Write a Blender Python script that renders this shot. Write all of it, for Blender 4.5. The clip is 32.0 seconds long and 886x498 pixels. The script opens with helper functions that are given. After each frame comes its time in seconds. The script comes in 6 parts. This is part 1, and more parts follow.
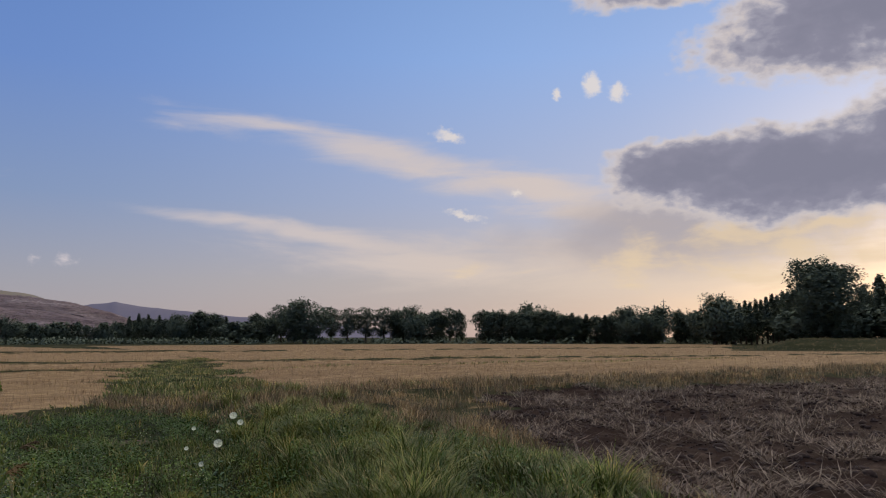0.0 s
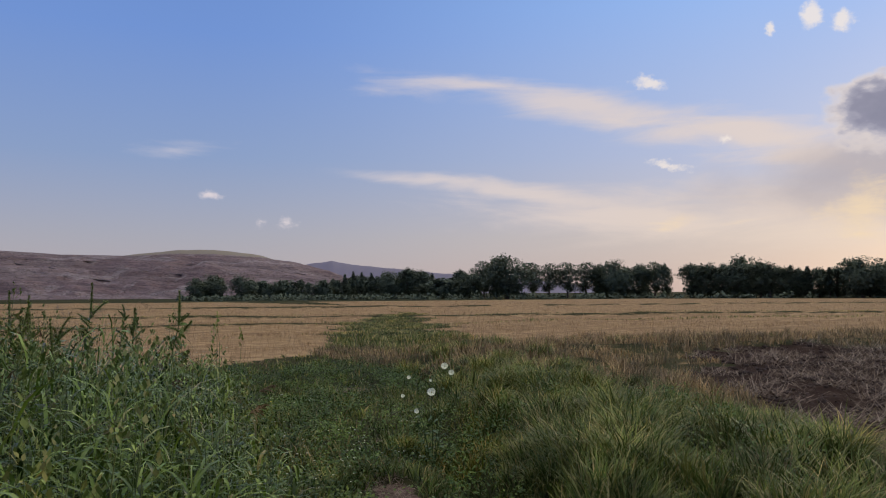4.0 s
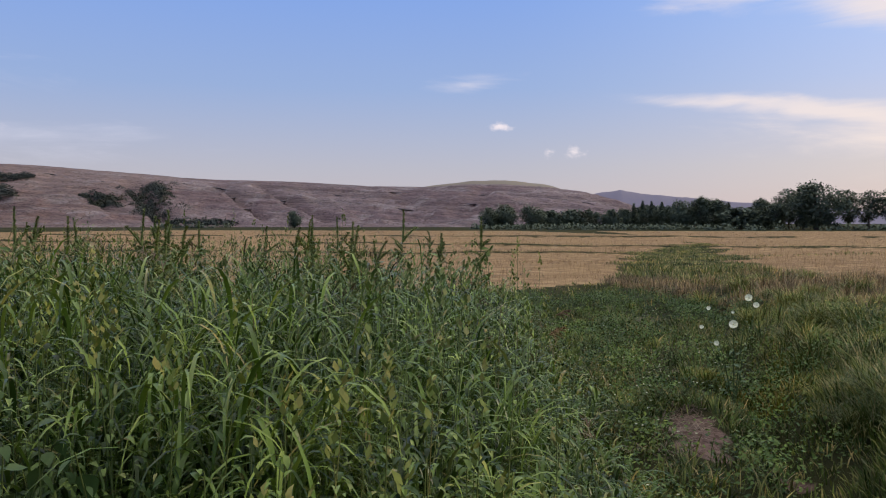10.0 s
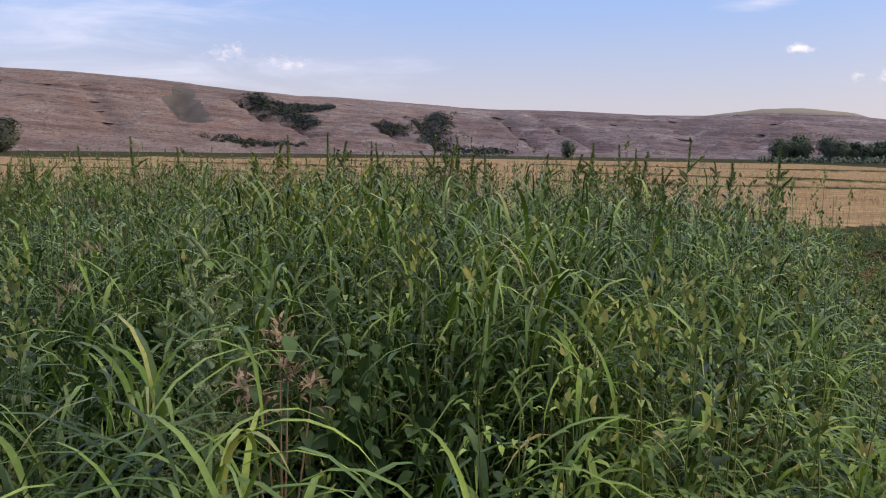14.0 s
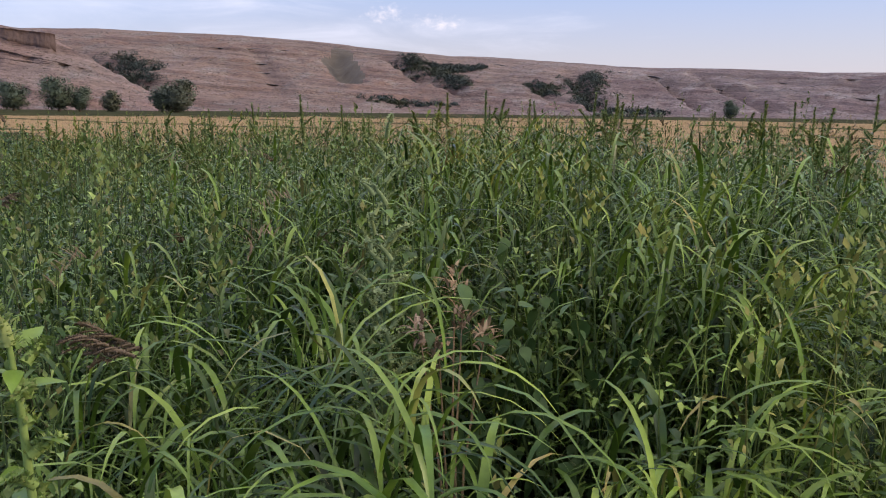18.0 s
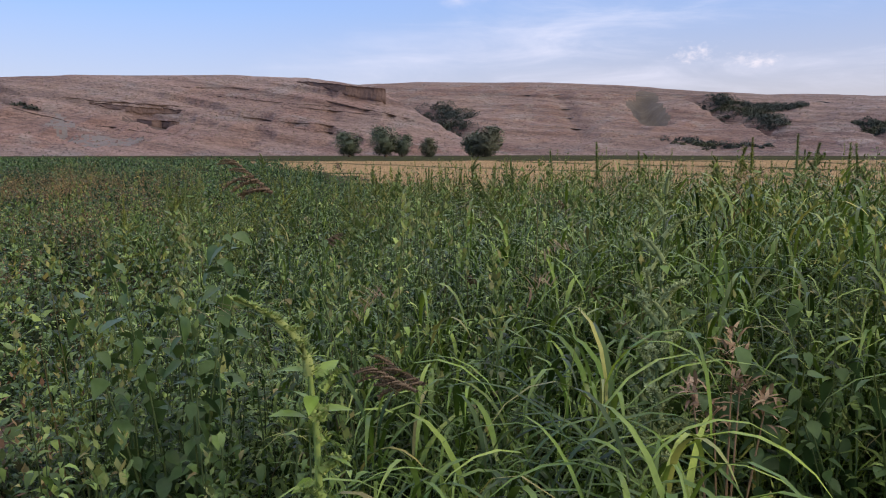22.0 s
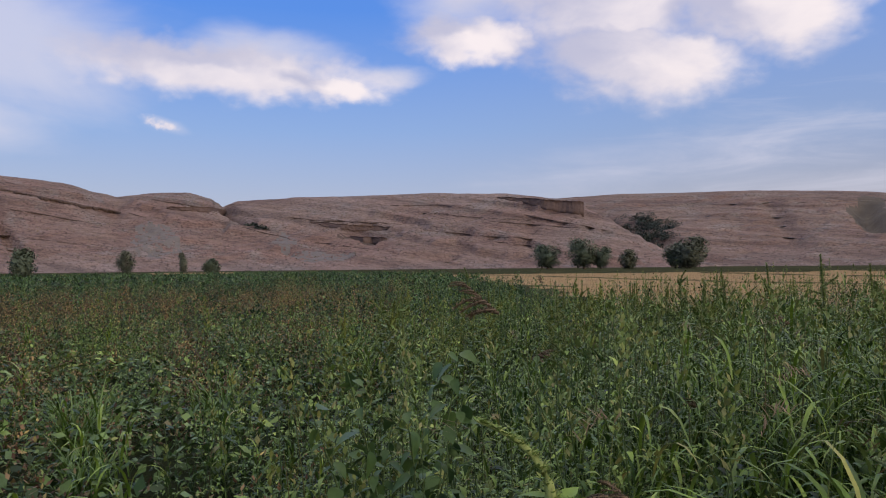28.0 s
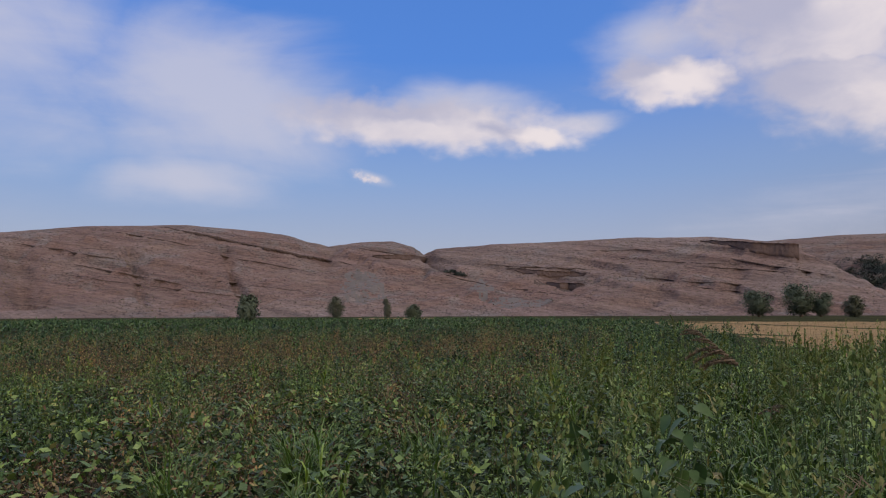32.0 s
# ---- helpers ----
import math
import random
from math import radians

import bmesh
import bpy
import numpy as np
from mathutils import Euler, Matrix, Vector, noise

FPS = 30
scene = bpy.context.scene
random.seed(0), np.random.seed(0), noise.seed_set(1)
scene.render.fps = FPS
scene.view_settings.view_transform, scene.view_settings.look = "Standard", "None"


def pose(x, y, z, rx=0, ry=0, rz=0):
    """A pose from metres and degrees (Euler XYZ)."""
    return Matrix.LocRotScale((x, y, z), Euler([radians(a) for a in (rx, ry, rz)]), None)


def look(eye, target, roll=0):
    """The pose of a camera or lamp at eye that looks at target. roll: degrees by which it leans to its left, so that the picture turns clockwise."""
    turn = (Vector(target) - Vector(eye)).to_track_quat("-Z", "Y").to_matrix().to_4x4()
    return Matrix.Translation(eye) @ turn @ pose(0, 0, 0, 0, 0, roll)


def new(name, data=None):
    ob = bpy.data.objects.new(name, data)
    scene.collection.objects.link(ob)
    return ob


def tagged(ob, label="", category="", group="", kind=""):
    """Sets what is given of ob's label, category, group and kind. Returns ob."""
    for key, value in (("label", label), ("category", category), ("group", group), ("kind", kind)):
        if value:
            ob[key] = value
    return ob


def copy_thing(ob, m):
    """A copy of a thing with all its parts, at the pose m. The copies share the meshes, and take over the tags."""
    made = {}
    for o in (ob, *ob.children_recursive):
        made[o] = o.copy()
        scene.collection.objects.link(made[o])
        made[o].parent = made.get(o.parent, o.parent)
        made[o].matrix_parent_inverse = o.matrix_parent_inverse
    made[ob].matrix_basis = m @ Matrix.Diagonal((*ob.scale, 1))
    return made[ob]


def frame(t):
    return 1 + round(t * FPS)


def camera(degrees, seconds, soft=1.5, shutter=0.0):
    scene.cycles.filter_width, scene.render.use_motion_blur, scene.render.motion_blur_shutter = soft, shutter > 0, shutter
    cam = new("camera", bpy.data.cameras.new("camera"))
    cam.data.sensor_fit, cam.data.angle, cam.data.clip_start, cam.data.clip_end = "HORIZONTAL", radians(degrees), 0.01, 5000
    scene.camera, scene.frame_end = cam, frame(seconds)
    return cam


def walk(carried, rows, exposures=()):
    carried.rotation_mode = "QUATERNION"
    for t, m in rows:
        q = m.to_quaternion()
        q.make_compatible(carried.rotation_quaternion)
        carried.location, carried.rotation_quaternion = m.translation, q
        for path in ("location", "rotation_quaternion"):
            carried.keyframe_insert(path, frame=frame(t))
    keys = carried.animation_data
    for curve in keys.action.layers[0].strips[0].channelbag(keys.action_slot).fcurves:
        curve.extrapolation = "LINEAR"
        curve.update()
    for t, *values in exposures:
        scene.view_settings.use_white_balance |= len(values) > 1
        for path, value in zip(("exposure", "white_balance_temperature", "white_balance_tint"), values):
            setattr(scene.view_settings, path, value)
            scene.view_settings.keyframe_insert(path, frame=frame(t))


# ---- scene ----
cam = camera(58.88, 32.0, soft=1.1)
# seconds, eye x y z, heading (to the left of +y), pitch, roll
PATH = [
    (0, 0.161, -0.009, 1.662, -49.17, 6.40, -0.02),
    (0.5, 0.163, -0.009, 1.657, -47.40, 5.94, -0.22),
    (1, 0.166, -0.007, 1.659, -45.74, 5.47, -0.30),
    (1.5, 0.169, -0.005, 1.663, -43.96, 5.06, -0.42),
    (2, 0.166, 0.005, 1.663, -42.34, 4.85, -0.44),
    (2.5, 0.162, 0.017, 1.655, -40.15, 4.66, -0.41),
    (4.5, 0.151, 0.033, 1.641, -32.54, 2.67, -0.31),
    (5, 0.147, 0.038, 1.640, -30.21, 2.19, -0.29),
    (5.5, 0.137, 0.034, 1.638, -28.30, 1.75, -0.30),
    (6, 0.122, 0.034, 1.643, -26.89, 1.15, -0.24),
    (6.5, 0.117, 0.034, 1.640, -26.00, 0.52, -0.23),
    (7, 0.117, 0.038, 1.638, -24.79, -0.04, -0.20),
    (7.5, 0.109, 0.036, 1.637, -23.33, -0.42, -0.11),
    (8, 0.096, 0.032, 1.634, -21.33, -0.71, -0.09),
    (8.5, 0.090, 0.025, 1.631, -19.82, -0.98, 0.14),
    (9, 0.083, 0.021, 1.628, -17.83, -1.30, 0.11),
    (9.5, 0.079, 0.026, 1.623, -15.76, -1.58, 0.03),
    (10, 0.076, 0.035, 1.618, -13.83, -1.88, 0.02),
    (10.5, 0.069, 0.031, 1.620, -11.84, -2.11, -0.06),
    (11, 0.048, 0.023, 1.623, -9.67, -2.28, -0.07),
    (11.5, 0.026, 0.012, 1.623, -7.05, -2.54, -0.04),
    (12, 0.014, 0.011, 1.617, -5.03, -2.89, 0.14),
    (12.5, 0.006, 0.002, 1.608, -2.26, -3.47, 0.31),
    (13, -0.000, 0.000, 1.600, 0.00, -4.47, 0.45),
    (13.5, -0.011, -0.001, 1.592, 2.71, -5.58, 0.71),
    (14, -0.025, 0.004, 1.587, 5.75, -7.08, 0.72),
    (14.5, -0.039, -0.000, 1.581, 8.68, -8.16, 1.06),
    (15, -0.050, -0.006, 1.577, 10.31, -8.79, 1.78),
    (15.5, -0.076, -0.009, 1.575, 10.90, -9.13, 2.12),
    (17.5, -0.107, -0.020, 1.559, 14.23, -9.90, 1.25),
    (18, -0.099, -0.022, 1.560, 16.57, -10.04, 0.74),
    (18.5, -0.076, -0.019, 1.571, 20.28, -10.19, 0.08),
    (19, -0.056, -0.009, 1.577, 23.15, -10.13, -0.07),
    (19.5, -0.032, -0.014, 1.580, 25.59, -10.04, -0.02),
    (20, -0.014, -0.022, 1.584, 27.52, -9.76, 0.19),
    (20.5, -0.007, -0.029, 1.585, 29.78, -9.44, 0.31),
    (21, -0.013, -0.037, 1.589, 32.72, -8.95, 0.22),
    (21.5, -0.020, -0.037, 1.593, 36.07, -8.21, 0.16),
    (22, -0.018, -0.042, 1.598, 38.23, -7.09, 0.03),
    (22.5, -0.005, -0.041, 1.599, 40.08, -6.47, 0.12),
    (23, 0.001, -0.043, 1.602, 42.14, -5.78, 0.05),
    (23.5, -0.016, -0.042, 1.603, 43.58, -5.23, 0.03),
    (24, -0.029, -0.054, 1.605, 44.38, -4.51, -0.11),
    (24.5, -0.040, -0.059, 1.606, 45.12, -3.42, -0.12),
    (25, -0.044, -0.063, 1.610, 45.93, -2.46, -0.18),
    (25.5, -0.049, -0.072, 1.610, 46.66, -1.84, -0.11),
    (27.5, -0.049, -0.111, 1.621, 51.37, 0.63, -0.43),
    (28, -0.040, -0.132, 1.628, 52.54, 1.14, -0.50),
    (28.5, -0.034, -0.146, 1.631, 53.76, 1.64, -0.52),
    (29, -0.037, -0.159, 1.634, 55.25, 1.93, -0.54),
    (29.5, -0.045, -0.166, 1.635, 56.63, 2.34, -0.65),
    (30, -0.060, -0.168, 1.636, 58.47, 2.96, -0.69),
    (30.5, -0.077, -0.166, 1.633, 60.32, 3.72, -0.59),
    (31, -0.092, -0.165, 1.629, 61.89, 4.22, -0.39),
    (31.5, -0.107, -0.170, 1.629, 63.89, 4.49, -0.31),
    (32, -0.123, -0.180, 1.628, 66.78, 4.59, -0.20),
]
walk(cam, [(t, pose(x, y, z, 90 + pitch, 0, yaw) @ pose(0, 0, 0, 0, 0, roll)) for t, x, y, z, yaw, pitch, roll in PATH],
     exposures=[(0.0, -0.3), (2.0, -0.2), (5.0, -0.08), (7.0, 0.0), (9.0, 0.16), (10.0, 0.24), (13.0, 0.40), (15.0, 0.66), (17.0, 0.66), (19.0, 0.66), (22.0, 0.54), (25.0, 0.34), (28.0, 0.08), (32.0, -0.14)])

# ---- sky, sun ----
SUN_AZ, SUN_EL = -82.0, 10.0


class Nodes:
    """Short hand for building a node tree."""

    def __init__(self, tree):
        self.tree = tree
        tree.nodes.clear()

    def add(self, kind, operation=None, blend_type=None, data_type=None, interpolation_type=None, vector_type=None, clamp=None, attribute=None):
        n = self.tree.nodes.new(kind)
        if operation:
            n.operation = operation
        if blend_type:
            n.blend_type = blend_type
        if data_type:
            n.data_type = data_type
        if interpolation_type:
            n.interpolation_type = interpolation_type
        if vector_type:
            n.vector_type = vector_type
        if clamp:
            n.use_clamp = True
        if attribute:
            n.attribute_name = attribute
        return n

    def plug(self, socket, value):
        if isinstance(value, bpy.types.NodeSocket):
            self.tree.links.new(value, socket)
        else:
            socket.default_value = value

    def math(self, op, a, b=0.0, c=0.0, clamp=False):
        n = self.add("ShaderNodeMath", operation=op, clamp=clamp)
        for s, v in zip(n.inputs, (a, b, c)):
            self.plug(s, v)
        return n.outputs[0]

    def mix(self, fac, a, b, blend="MIX"):
        n = self.add("ShaderNodeMix", data_type="RGBA", blend_type=blend)
        self.plug(n.inputs[0], fac)
        self.plug(n.inputs[6], a)
        self.plug(n.inputs[7], b)
        return n.outputs[2]

    def noise(self, vector, scale, detail=4.0, rough=0.55, distort=0.0):
        n = self.add("ShaderNodeTexNoise")
        self.plug(n.inputs["Vector"], vector)
        n.inputs["Scale"].default_value, n.inputs["Detail"].default_value = scale, detail
        n.inputs["Roughness"].default_value, n.inputs["Distortion"].default_value = rough, distort
        return n.outputs[0]

    def ramp(self, fac, stops):
        n = self.add("ShaderNodeValToRGB")
        self.plug(n.inputs[0], fac)
        els = n.color_ramp.elements
        while len(els) < len(stops):
            els.new(0.5)
        for e, (p, c) in zip(els, stops):
            e.position, e.color = p, (*c, 1.0) if len(c) == 3 else c
        return n.outputs[0]

    def smooth(self, x, lo, hi):
        n = self.add("ShaderNodeMapRange", interpolation_type="SMOOTHSTEP")
        self.plug(n.inputs[0], x)
        n.inputs[1].default_value, n.inputs[2].default_value = lo, hi
        return n.outputs[0]

    def mapped(self, vector, loc=(0, 0, 0), rot=(0, 0, 0), scale=(1, 1, 1), kind="POINT"):
        n = self.add("ShaderNodeMapping", vector_type=kind)
        self.plug(n.inputs[0], vector)
        n.inputs[1].default_value, n.inputs[2].default_value, n.inputs[3].default_value = loc, rot, scale
        return n.outputs[0]


world = bpy.data.worlds.new("sky")
scene.world = world
world.use_nodes = True
w = Nodes(world.node_tree)
direction = w.add("ShaderNodeTexCoord").outputs["Generated"]
split = w.add("ShaderNodeSeparateXYZ")
w.plug(split.inputs[0], direction)
sx, sy, sz = split.outputs
az = w.math("MULTIPLY", w.math("ARCTAN2", w.math("MULTIPLY", sx, -1.0), sy), 57.2958)
el = w.math("MULTIPLY", w.math("ARCSINE", sz), 57.2958)
join = w.add("ShaderNodeCombineXYZ")
w.plug(join.inputs[0], az)
w.plug(join.inputs[1], el)
angles = join.outputs[0]

air = w.add("ShaderNodeTexSky")
air.sky_type, air.sun_disc, air.dust_density = "NISHITA", False, 1.5
air.sun_elevation, air.sun_rotation = radians(SUN_EL), radians(-SUN_AZ)
air = w.mix(1.0, air.outputs[0], (0.10, 0.10, 0.10, 1), "MULTIPLY")
clear = w.ramp(w.math("DIVIDE", el, 40.0), [(0.0, (0.54, 0.46, 0.485)), (0.10, (0.44, 0.44, 0.54)), (0.24, (0.285, 0.39, 0.66)), (0.45, (0.185, 0.335, 0.77)), (1.0, (0.10, 0.24, 0.64))])
warm = w.ramp(w.math("DIVIDE", el, 40.0), [(0.0, (0.60, 0.48, 0.48)), (0.10, (0.60, 0.53, 0.55)), (0.24, (0.46, 0.53, 0.78)), (0.50, (0.32, 0.53, 1.0)), (1.0, (0.16, 0.33, 0.72))])
deep = w.ramp(w.math("DIVIDE", el, 40.0), [(0.0, (0.50, 0.47, 0.56)), (0.10, (0.43, 0.48, 0.66)), (0.24, (0.265, 0.41, 0.76)), (0.45, (0.09, 0.27, 0.82)), (1.0, (0.07, 0.20, 0.66))])
toward_sun = w.smooth(az, -16.0, -58.0)
base = w.mix(0.85, air, w.mix(w.smooth(az, 22.0, 62.0), w.mix(toward_sun, clear, warm), deep))

# the headings and heights, pushed about by slow and by fine turbulence, so that cloud edges billow and fray
def stirred(slow, slow_by, fine_scale, fine_by, flat=1.0):
    total = angles
    for scale, by, detail in ((slow, slow_by, 3.0), (fine_scale, fine_by, 5.0)):
        n = w.add("ShaderNodeTexNoise")
        w.plug(n.inputs["Vector"], w.mapped(angles, scale=(scale * flat, scale, 1)))
        n.inputs["Scale"].default_value, n.inputs["Detail"].default_value, n.inputs["Roughness"].default_value = 1.0, detail, 0.55
        off = w.add("ShaderNodeVectorMath", operation="SUBTRACT")
        w.plug(off.inputs[0], n.outputs["Color"])
        off.inputs[1].default_value = (0.5, 0.5, 0.5)
        gain = w.add("ShaderNodeVectorMath", operation="MULTIPLY")
        w.plug(gain.inputs[0], off.outputs[0])
        gain.inputs[1].default_value = (by / flat, by, 0)
        add = w.add("ShaderNodeVectorMath", operation="ADD")
        w.plug(add.inputs[0], total)
        w.plug(add.inputs[1], gain.outputs[0])
        total = add.outputs[0]
    return total


# each cloud: heading, height, half length, half height, tilt in degrees, strength
THIN = [(-36, 14.9, 8.5, 0.9, 5, 0.75), (-46, 12.9, 13.5, 1.5, 9, 1.0), (-55, 11.0, 9.0, 1.9, 8, 0.95), (-33, 8.2, 8.0, 0.8, 5, 0.85), (-41, 7.2, 14, 1.2, 6, 0.9), (-48, 5.6, 16, 2.4, 4, 0.75), (-62, 5.2, 16.0, 3.4, 0, 0.9),
        (-15, 10.3, 3.0, 0.5, 0, 0.35), (-60, 9.0, 9.0, 2.0, 8, 0.9), (-76, 5.4, 14.0, 2.6, 0, 0.6), (-70, 9.8, 10.0, 2.2, 0, 0.5), (83.0, 15.0, 13.0, 6.5, 0, 0.95), (85.0, 9.6, 8.0, 2.4, 0, 0.85), (72.6, 10.0, 2.4, 0.6, 8, 0.8), (56.2, 13.5, 4.0, 0.7, 0, 0.9),
        (52, 19.0, 6.0, 3.0, 0, 0.7), (65, 15.0, 7.0, 1.6, 0, 0.8), (100, 16, 14, 9, 0, 0.9), (34, 7.0, 16, 3.0, -8, 0.36), (22, 5.2, 12, 1.6, 0, 0.25)]
PUFFS = [(68.0, 13.6, 11.0, 2.0, 3, 1.0), (60.8, 12.9, 4.0, 1.1, 10, 0.9), (40, 19.6, 10.5, 5.0, 0, 1.0), (38.5, 14.4, 7.5, 3.4, 10, 1.0), (31, 17.8, 7.0, 3.6, 24, 1.0), (50.5, 15.9, 5.2, 1.5, 0, 1.0)]
SMALL = [(-60.2, 17.9, 0.95, 1.15, 0, 1.0), (-62.1, 17.3, 0.95, 0.8, 0, 1.0), (-57.65, 17.3, 0.42, 0.7, 0, 0.9), (-49.6, 14.6, 1.6, 0.7, 10, 0.85), (-18.0, 6.9, 1.1, 0.5, 0, 0.6), (-54.6, 10.5, 0.7, 0.4, 0, 0.8), (-23.3, 5.0, 1.0, 0.6, 0, 0.45), (-21.4, 5.0, 0.6, 0.5, 0, 0.4),
         (20.8, 6.6, 2.0, 0.7, 0, 0.42), (16.9, 6.0, 2.2, 0.6, 0, 0.38), (-50.7, 8.9, 2.0, 0.4, 12, 0.7), (72.4, 9.8, 1.6, 0.4, 10, 0.6)]
DARK = [(-79.5, 20.9, 12.0, 4.3, -6, 1.1), (-68, 24.6, 9.0, 2.0, -4, 1.0), (-82, 13.4, 6.0, 2.6, -8, 1.2), (-75.0, 11.2, 13.0, 3.3, -4, 1.25), (-67, 11.6, 6.6, 2.3, 0, 1.2), (-84, 13.0, 9, 4.2, 0, 1.2), (-98, 18, 16, 9, 0, 1.0)]


def mask(clouds, where=None):
    total = None
    for a, e, rx, ry, tilt, strength in clouds:
        p = w.mapped(where or angles, (a, e, 0), (0, 0, radians(tilt)), (rx, ry, 1), "TEXTURE")
        n = w.add("ShaderNodeVectorMath", operation="LENGTH")
        w.plug(n.inputs[0], p)
        m = w.math("MULTIPLY", w.math("SUBTRACT", 1.0, n.outputs["Value"]), strength)
        total = m if total is None else w.math("MAXIMUM", total, m)
    return total


drawn_out, billowed, frayed = stirred(0.22, 2.6, 0.9, 0.5, 0.35), stirred(0.30, 3.2, 1.0, 0.8, 0.7), stirred(0.9, 0.9, 3.0, 0.5)
ragged = w.noise(w.mapped(angles, scale=(1.1, 1.7, 1)), 1.0, 5.0, 0.6, 0.3)
streaky = w.noise(w.mapped(angles, scale=(0.10, 0.55, 1), rot=(0, 0, radians(-8))), 1.0, 7.0, 0.6, 0.6)
lumpy = w.noise(w.mapped(angles, scale=(0.20, 0.34, 1)), 1.0, 6.0, 0.55, 0.3)
fine = w.noise(w.mapped(angles, scale=(0.8, 1.3, 1)), 1.0, 4.0, 0.5, 0.2)
wide = w.noise(w.mapped(angles, scale=(0.07, 0.12, 1)), 1.0, 6.0, 0.55, 0.4)
blend = w.smooth(az, 25.0, 55.0)
wisps = w.math("ADD", w.math("MULTIPLY", streaky, w.math("SUBTRACT", 1.0, w.math("MULTIPLY", blend, 0.8))), w.math("MULTIPLY", wide, w.math("MULTIPLY", blend, 0.8)))
thin = w.smooth(w.math("ADD", mask(THIN, drawn_out), w.math("MULTIPLY", w.math("SUBTRACT", wisps, 0.50), 1.5)), -0.10, 0.85)
heap = w.math("ADD", mask(PUFFS, billowed), w.math("ADD", w.math("MULTIPLY", w.math("SUBTRACT", lumpy, 0.50), 0.75), w.math("MULTIPLY", w.math("SUBTRACT", fine, 0.5), 0.25)))
puff = w.smooth(heap, -0.30, 0.46)
sunward = w.add("ShaderNodeVectorMath", operation="ADD")
w.plug(sunward.inputs[0], billowed)
sunward.inputs[1].default_value = (-2.4, -0.5, 0)
lit = w.math("SUBTRACT", mask(PUFFS, billowed), mask(PUFFS, sunward.outputs[0]))
lit = w.smooth(w.math("ADD", lit, w.math("MULTIPLY", w.math("SUBTRACT", lumpy, 0.5), 0.8)), -0.35, 0.62)
small = w.smooth(w.math("ADD", mask(SMALL, frayed), w.math("MULTIPLY", w.math("SUBTRACT", ragged, 0.52), 1.1)), 0.02, 0.7)
bulk = w.math("ADD", mask(DARK, billowed), w.math("ADD", w.math("MULTIPLY", w.math("SUBTRACT", lumpy, 0.5), 0.7), w.math("MULTIPLY", w.math("SUBTRACT", fine, 0.5), 0.38)))
thin_tint = w.mix(w.smooth(az, 10.0, -70.0), (0.66, 0.65, 0.76, 1), (0.90, 0.73, 0.60, 1))
thick = w.mix(lit, (0.55, 0.53, 0.65, 1), (1.0, 0.88, 0.85, 1))
colour = w.mix(w.math("MULTIPLY", thin, 0.75), base, thin_tint)
murk = w.smooth(w.math("ADD", mask([(-70, 8.2, 20.0, 4.2, -4, 1.0)]), w.math("MULTIPLY", w.math("SUBTRACT", wide, 0.5), 1.2)), 0.0, 0.8)
colour = w.mix(w.math("MULTIPLY", murk, 0.8), colour, (0.47, 0.43, 0.47, 1))
glow = w.smooth(w.math("ADD", mask([(-84, 6.4, 24.0, 4.6, 0, 1.0), (-66, 4.6, 14, 1.8, 0, 0.8), (-76, 7.6, 14, 1.1, -4, 1.1)], billowed), w.math("MULTIPLY", w.math("SUBTRACT", w.math("ADD", lumpy, w.math("MULTIPLY", streaky, 0.8)), 0.92), 2.2)), 0.15, 0.95)
colour = w.mix(w.math("MULTIPLY", glow, 0.72), colour, (0.98, 0.76, 0.50, 1))
colour = w.mix(w.math("MULTIPLY", puff, 0.88), colour, thick)
colour = w.mix(w.math("MULTIPLY", small, 0.8), colour, w.mix(toward_sun, (0.86, 0.76, 0.78, 1), (0.98, 0.88, 0.80, 1)))
billow = w.math("MULTIPLY", w.math("SUBTRACT", fine, 0.5), 0.35)
dark_tint = w.ramp(w.smooth(w.math("ADD", bulk, billow), 0.0, 1.0), [(0.0, (0.80, 0.71, 0.68)), (0.12, (0.60, 0.56, 0.61)), (0.26, (0.42, 0.41, 0.50)), (0.5, (0.315, 0.31, 0.405)), (1.0, (0.275, 0.275, 0.365))])
colour = w.mix(w.smooth(bulk, -0.10, 0.20), colour, dark_tint)
# high broken cloud overhead, out of view, added as extra light from above
overhead_fill = w.math("MULTIPLY", w.smooth(el, 27.0, 45.0), w.smooth(w.noise(direction, 2.2, 6.0, 0.6), 0.30, 0.55))
colour = w.mix(overhead_fill, colour, (1.20, 1.10, 1.02, 1))
# below the horizon: dull earth
colour = w.mix(w.smooth(el, 0.0, -2.0), colour, (0.10, 0.085, 0.07, 1))
back = w.add("ShaderNodeBackground")
w.plug(back.inputs[0], colour)
back.inputs[1].default_value = 1.0
w.plug(w.add("ShaderNodeOutputWorld").inputs[0], back.outputs[0])

sun = new("sun", bpy.data.lights.new("sun", "SUN"))
sun.data.energy, sun.data.angle, sun.data.color = 1.5, radians(18), (1.0, 0.83, 0.62)
a, e = radians(SUN_AZ), radians(SUN_EL)
sun.matrix_world = look((0, 0, 60), (math.sin(a) * math.cos(e) * 40, -math.cos(a) * math.cos(e) * 40, 60 - 40 * math.sin(e)))

# ---- materials ----
def material(name):
    m = bpy.data.materials.new(name)
    m.use_nodes = True
    return m, Nodes(m.node_tree)


